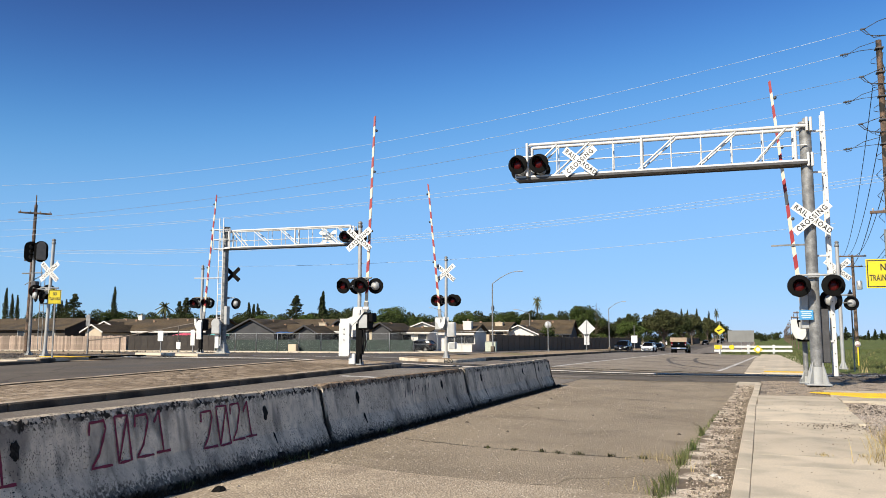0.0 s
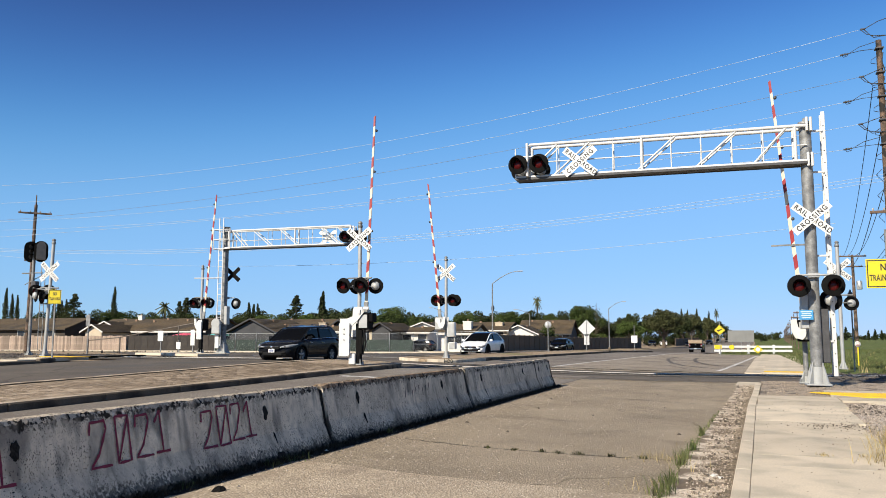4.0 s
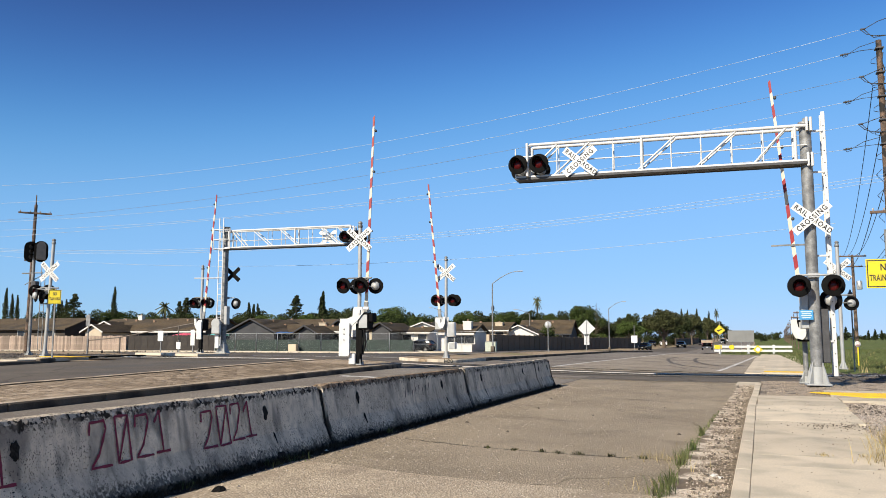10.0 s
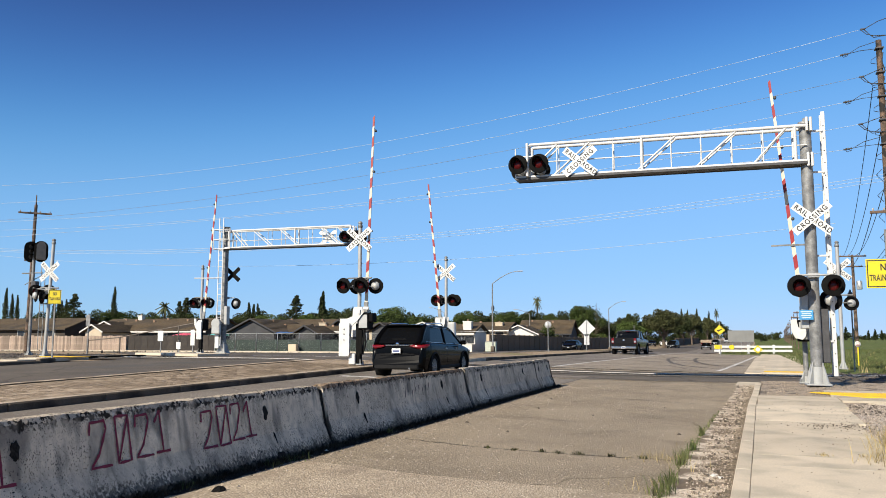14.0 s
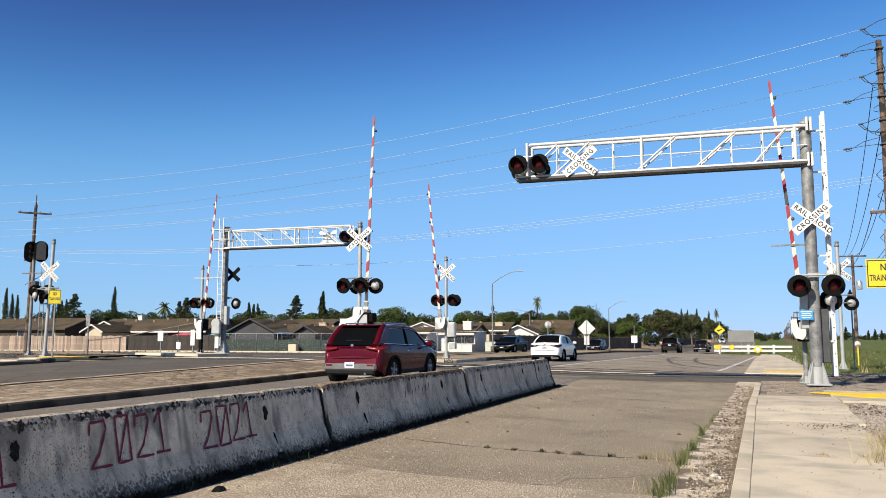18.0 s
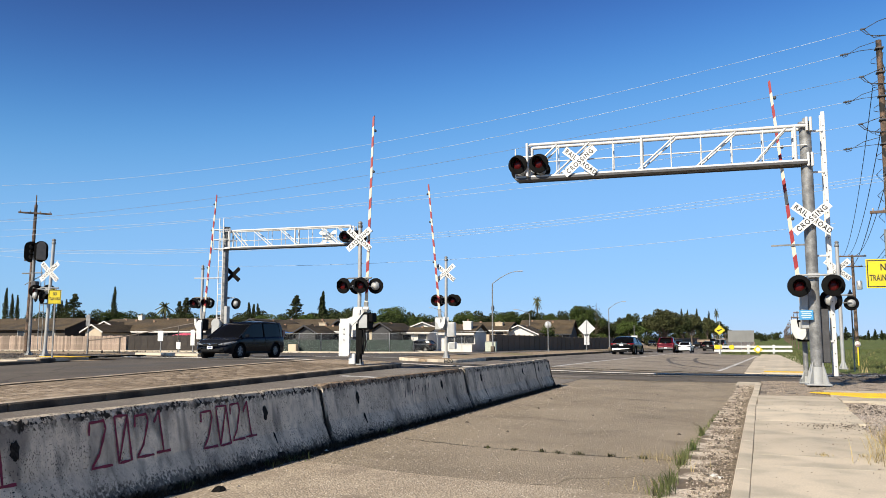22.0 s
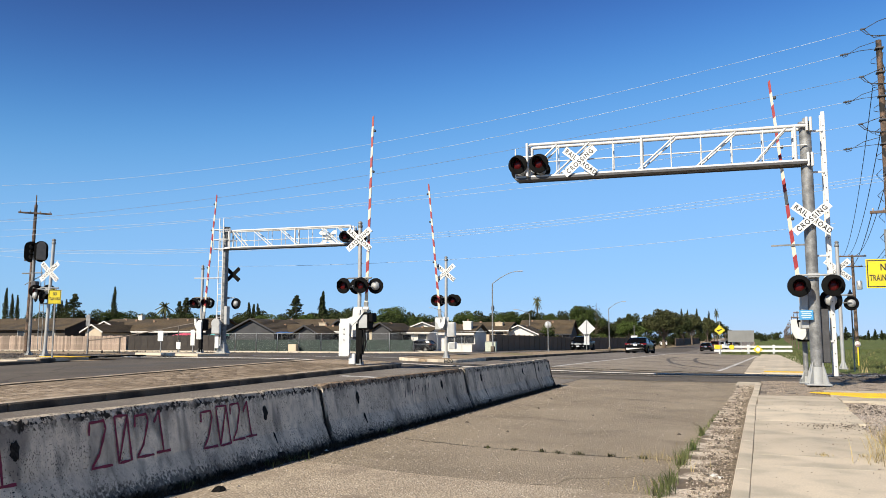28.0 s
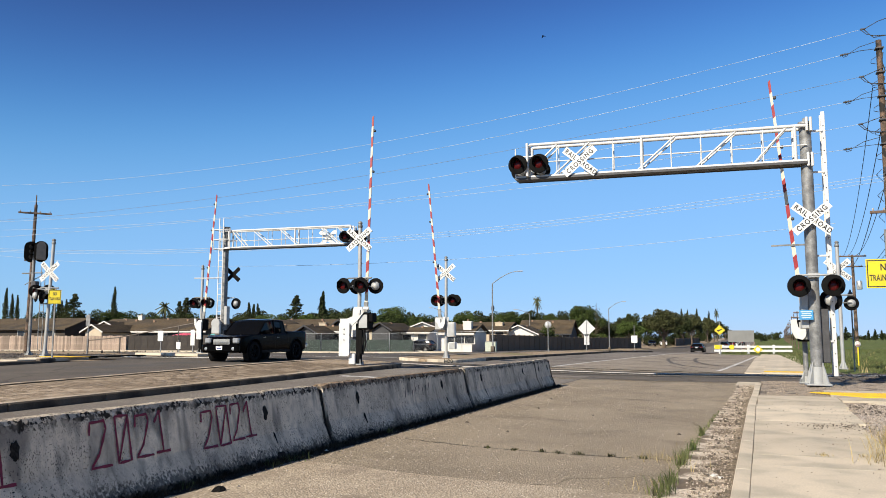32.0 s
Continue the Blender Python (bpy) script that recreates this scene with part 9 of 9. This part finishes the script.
def lane_pose(lane, y, side, facing):
    def spot(v):
        """The traffic keeps a little further out round the bend than the lane's line."""
        k = lerp_at(v, [(70, 1.0), (105, 1.1), (150, 1.1), (188, 1.0)])
        return (lerp_at(v, lane) + side) * k, v * k
    (x1, y1), (x2, y2) = spot(y - 2.0), spot(y + 2.0)
    x, y = spot(y)
    run = math.hypot(x2 - x1, y2 - y1)
    ang = math.degrees(math.atan2(-(x2 - x1), y2 - y1))
    pitch = math.degrees(math.atan2(land(x2, y2) - land(x1, y1), run))
    if facing > 0:
        return pose(x, y, land(x, y) + .004, pitch, 0, ang)
    return pose(x, y, land(x, y) + .004, -pitch, 0, ang + 180)


# ---- motion ----
wing_me = Solid()
wing_me.add([(0, -.06, 0), (.10, -.075, .004), (.23, -.02, 0), (.22, .01, 0), (.10, .03, .004), (0, .05, 0), (0, -.06, -.012), (0, .05, -.012)], [(0, 1, 4, 5), (1, 2, 3, 4), (6, 1, 0), (7, 5, 4)])
bird = thing("bird", "small dark bird flying above the road", "bird")
bb_ = Solid()
bb_.lathe([(0, -.13), (.02, -.11), (.038, -.04), (.035, .03), (.02, .075), (.022, .10), (.012, .125), (0, .14)], 10, pose(0, 0, 0, -90, 0, 0))
part("body", bb_, black_metal, bird)
tl_b = Solid()
tl_b.prism([(-.015, 0), (.015, 0), (.04, .10), (-.04, .10)], .006, pose(0, -.10, 0, 90, 0, 0))
part("tail", tl_b, black_metal, bird)
WINGS = [part("wing", wing_me, black_metal, bird, m=pose(.02, .02, .01)), part("wing", wing_me.mesh("wing"), black_metal, bird, m=pose(-.02, .02, .01, 0, 0, 180))]
FLIGHT = [(0, -60.03, 596.13, 33.5), (24, -14.98, 198.27, 23.0), (27.5, -7.49, 108.58, 17.4), (28.1, -6.61, 98.47, 17.57), (28.4, -6.13, 94.43, 17.62), (29.9, -3.3, 73.29, 21.28), (30.5, -4.74, 66.55, 22.62), (31.1, -7.11, 61.96, 23.04), (31.7, -10.41, 57.11, 23.23), (32, -12.47, 54.49, 23.25)]


def drive(key, lane, side, facing, rows):
    """Keys one vehicle along its lane, and turns its wheels while it passes close by."""
    walk(CARS[key], [(t, lane_pose(lane, y, side, facing)) for t, y in rows])
    near = [t / FPS for t in range(0, 961) if -2 < lerp_at(t / FPS, rows) < 56]
    if not near:
        return
    near = [t for t in near if t > near[0] or t == 0]
    for wh in [o for o in CARS[key].children if o.name.startswith("wheel")]:
        m0 = wh.matrix_basis.copy()
        spin, a = [], 0.0
        if near[0] > 0:
            spin.append((0.0, m0))
        for t in near:
            a -= 78.0
            spin.append((t, m0 @ pose(0, 0, 0, a, 0, 0)))
        if spin[-1][0] < 32.0:
            spin.append((32.0, m0 @ pose(0, 0, 0, a, 0, 0)))
        walk(wh, spin)


# the white pickup slows beyond the bend and turns off beneath the trees
WHITE = [(0, 0, 520, 0), (16, 0, 330, 0), (20, 0, 272, 0), (22, 0, 240, 0), (23.5, 0, 212, 0), (24.2, 0, 199, 0), (24.9, -11.6, 185.5, 130), (25.5, -14.4, 184.2, 103), (27, -24, 183, 95), (29, -38, 182, 93), (32, -40, 182, 93)]


def motions():
    turns = (172, 172, 176, 178, 186, 168, 150, 142, 142, 142)
    walk(bird, [(t, pose(x, y, z, 0, 0, a)) for (t, x, y, z), a in zip(FLIGHT, turns)])
    for k, wg in enumerate(WINGS):
        m0 = wg.matrix_basis.copy()
        walk(wg, [(0.0, m0), (26.9, m0)] + [(27.0 + i * .1, m0 @ pose(0, 0, 0, 0, (-32, 0, 30, 0)[i % 4], 0)) for i in range(51)])
    for i, (arm, m0) in enumerate(SWAY):
        d = (-.55, -.2, -.1, -.15)[i % 4]
        walk(arm, [(0.0, m0), (6.0, m0 @ pose(0, 0, 0, 0, d * .1, 0)), (9.0, m0 @ pose(0, 0, 0, 0, d * .45, 0)), (19.0, m0 @ pose(0, 0, 0, 0, d * .5, 0)), (25.0, m0 @ pose(0, 0, 0, 0, d * .9, 0)), (32.0, m0 @ pose(0, 0, 0, 0, d, 0))])
    drive("grey_pickup", LANE_R, 0, 1, [(0, -201.9), (9, -26.4), (11, 12.6), (11.5, 22.0), (12, 31.7), (13, 53.2), (13.5, 62.1), (14, 70.0), (14.5, 77.1), (16.5, 104.0), (17, 111.5), (17.5, 119.4), (18, 127.6), (18.5, 136.1), (20.5, 156.1), (32, 271.1)])
    drive("black_suv", LANE_R, 0, 1, [(0, -246.4), (11.5, -22.2), (13, 8.1), (13.5, 16.9), (14, 26.1), (14.5, 35.5), (16.5, 73.3), (17, 80.6), (17.5, 86.9), (18, 93.3), (18.5, 99.6), (19, 106.0), (19.5, 112.3), (20, 118.7), (21, 131.4), (23, 151.4), (32, 241.4)])
    drive("white_sedan", LANE_R, 0, 1, [(0, -306.6), (14.5, -23.8), (16.5, 15.2), (17, 25.0), (17.5, 35.4), (18, 45.9), (18.5, 56.0), (19, 64.0), (19.5, 72.3), (20, 79.6), (21, 92.7), (21.5, 99.3), (22, 106.0), (22.5, 112.8), (24, 133.3), (26, 153.3), (32, 213.3)])
    drive("red_suv", LANE_R, 0, 1, [(0, -328.4), (15.5, -26.2), (17.5, 12.8), (18, 22.8), (18.5, 33.1), (19, 42.6), (19.5, 52.8), (20, 61.8), (21, 76.0), (21.5, 83.2), (22, 90.2), (22.5, 96.9), (24, 115.8), (24.5, 121.6), (25, 127.2), (27, 147.2), (32, 197.2)])
    drive("black_sedan", LANE_R, 0, 1, [(0, -358.0), (17, -26.5), (19, 12.5), (19.5, 23.0), (20, 33.2), (21, 52.9), (21.5, 61.1), (22, 68.7), (22.5, 75.7), (24, 94.7), (24.5, 101.0), (25, 107.3), (27, 127.3), (32, 177.3)])
    drive("wide_black_sedan", LANE_R, 0, 1, [(0, -465.6), (22.5, -26.8), (24.5, 12.2), (25, 21.2), (25.5, 30.4), (27.5, 66.9), (29, 86.8), (30, 97.9), (31, 109.6), (32, 121.9)])
    drive("load_truck", LANE_TURN, 0, 1, [(0, 101.1), (1, 105.6), (2, 110.2), (3, 115.1), (5.5, 128.2), (7, 136.6), (9, 146.6), (12, 156), (17, 172), (20, 179), (21.5, 184), (22.5, 192), (24.5, 206), (26, 211.5), (32, 212)])
    walk(CARS["white_pickup"], [(t, lane_pose(LANE_OFF, y, 0, -1) if y > 186 else pose(x, y, land(x, y) + .01, 0, 0, a)) for t, x, y, a in WHITE])
    drive("dark_crossover", LANE_IN, 0, -1, [(0, 106.4), (1, 90.4), (2, 71.2), (3, 52.0), (3.5, 42.0), (5.5, 3.0), (32, -513.8)])
    drive("white_hatch", LANE_IN, 1.0, -1, [(0, 120.1), (1, 103.3), (2, 90.0), (3, 72.8), (3.5, 64.0), (5.5, 23.4), (6, 13.2), (8, -26.0), (32, -492.7)])
    drive("black_compact", LANE_IN, -0.2, -1, [(0, 137.3), (1, 121.5), (2, 105.7), (3, 93.5), (5.5, 55.2), (6, 46.0), (7, 27.9), (7.5, 19.0), (9.5, -20.0), (32, -458.8)])
    drive("black_coupe", LANE_IN, -3.8, -1, [(0, 268.8), (9.5, 151.4), (11.5, 126.7), (12, 120.5), (14, 96.2), (14.5, 90.2), (16.5, 65.2), (17.5, 51.9), (18.5, 38.0), (19, 32.2), (19.5, 23.7), (21.5, -15.3), (32, -220.0)])
    drive("black_saloon", LANE_IN, -1.7, -1, [(0, 321.3), (14.5, 118.3), (16.5, 90.3), (17, 83.3), (17.5, 76.0), (18, 68.7), (19, 51.8), (20, 33.7), (20.5, 23.8), (22.5, -15.2), (32, -200.4)])
    drive("grey_van", LANE_IN, -4, -1, [(0, 441.9), (15, 164.4), (17, 127.4), (17.5, 117.7), (18, 108.4), (19.5, 83.0), (20, 75.4), (21, 54.7), (21.5, 44.7), (22, 33.4), (22.5, 22.8), (24.5, -16.2), (32, -162.4)])
    drive("black_pickup", LANE_IN, -0.8, -1, [(0, 446.2), (22, 165.5), (24, 140.0), (24.5, 133.6), (25, 127.3), (27.5, 96.0), (28, 89.8), (29, 77.6), (30, 63.2), (31, 47.5), (31.5, 38.2), (32, 29.9)])


motions()
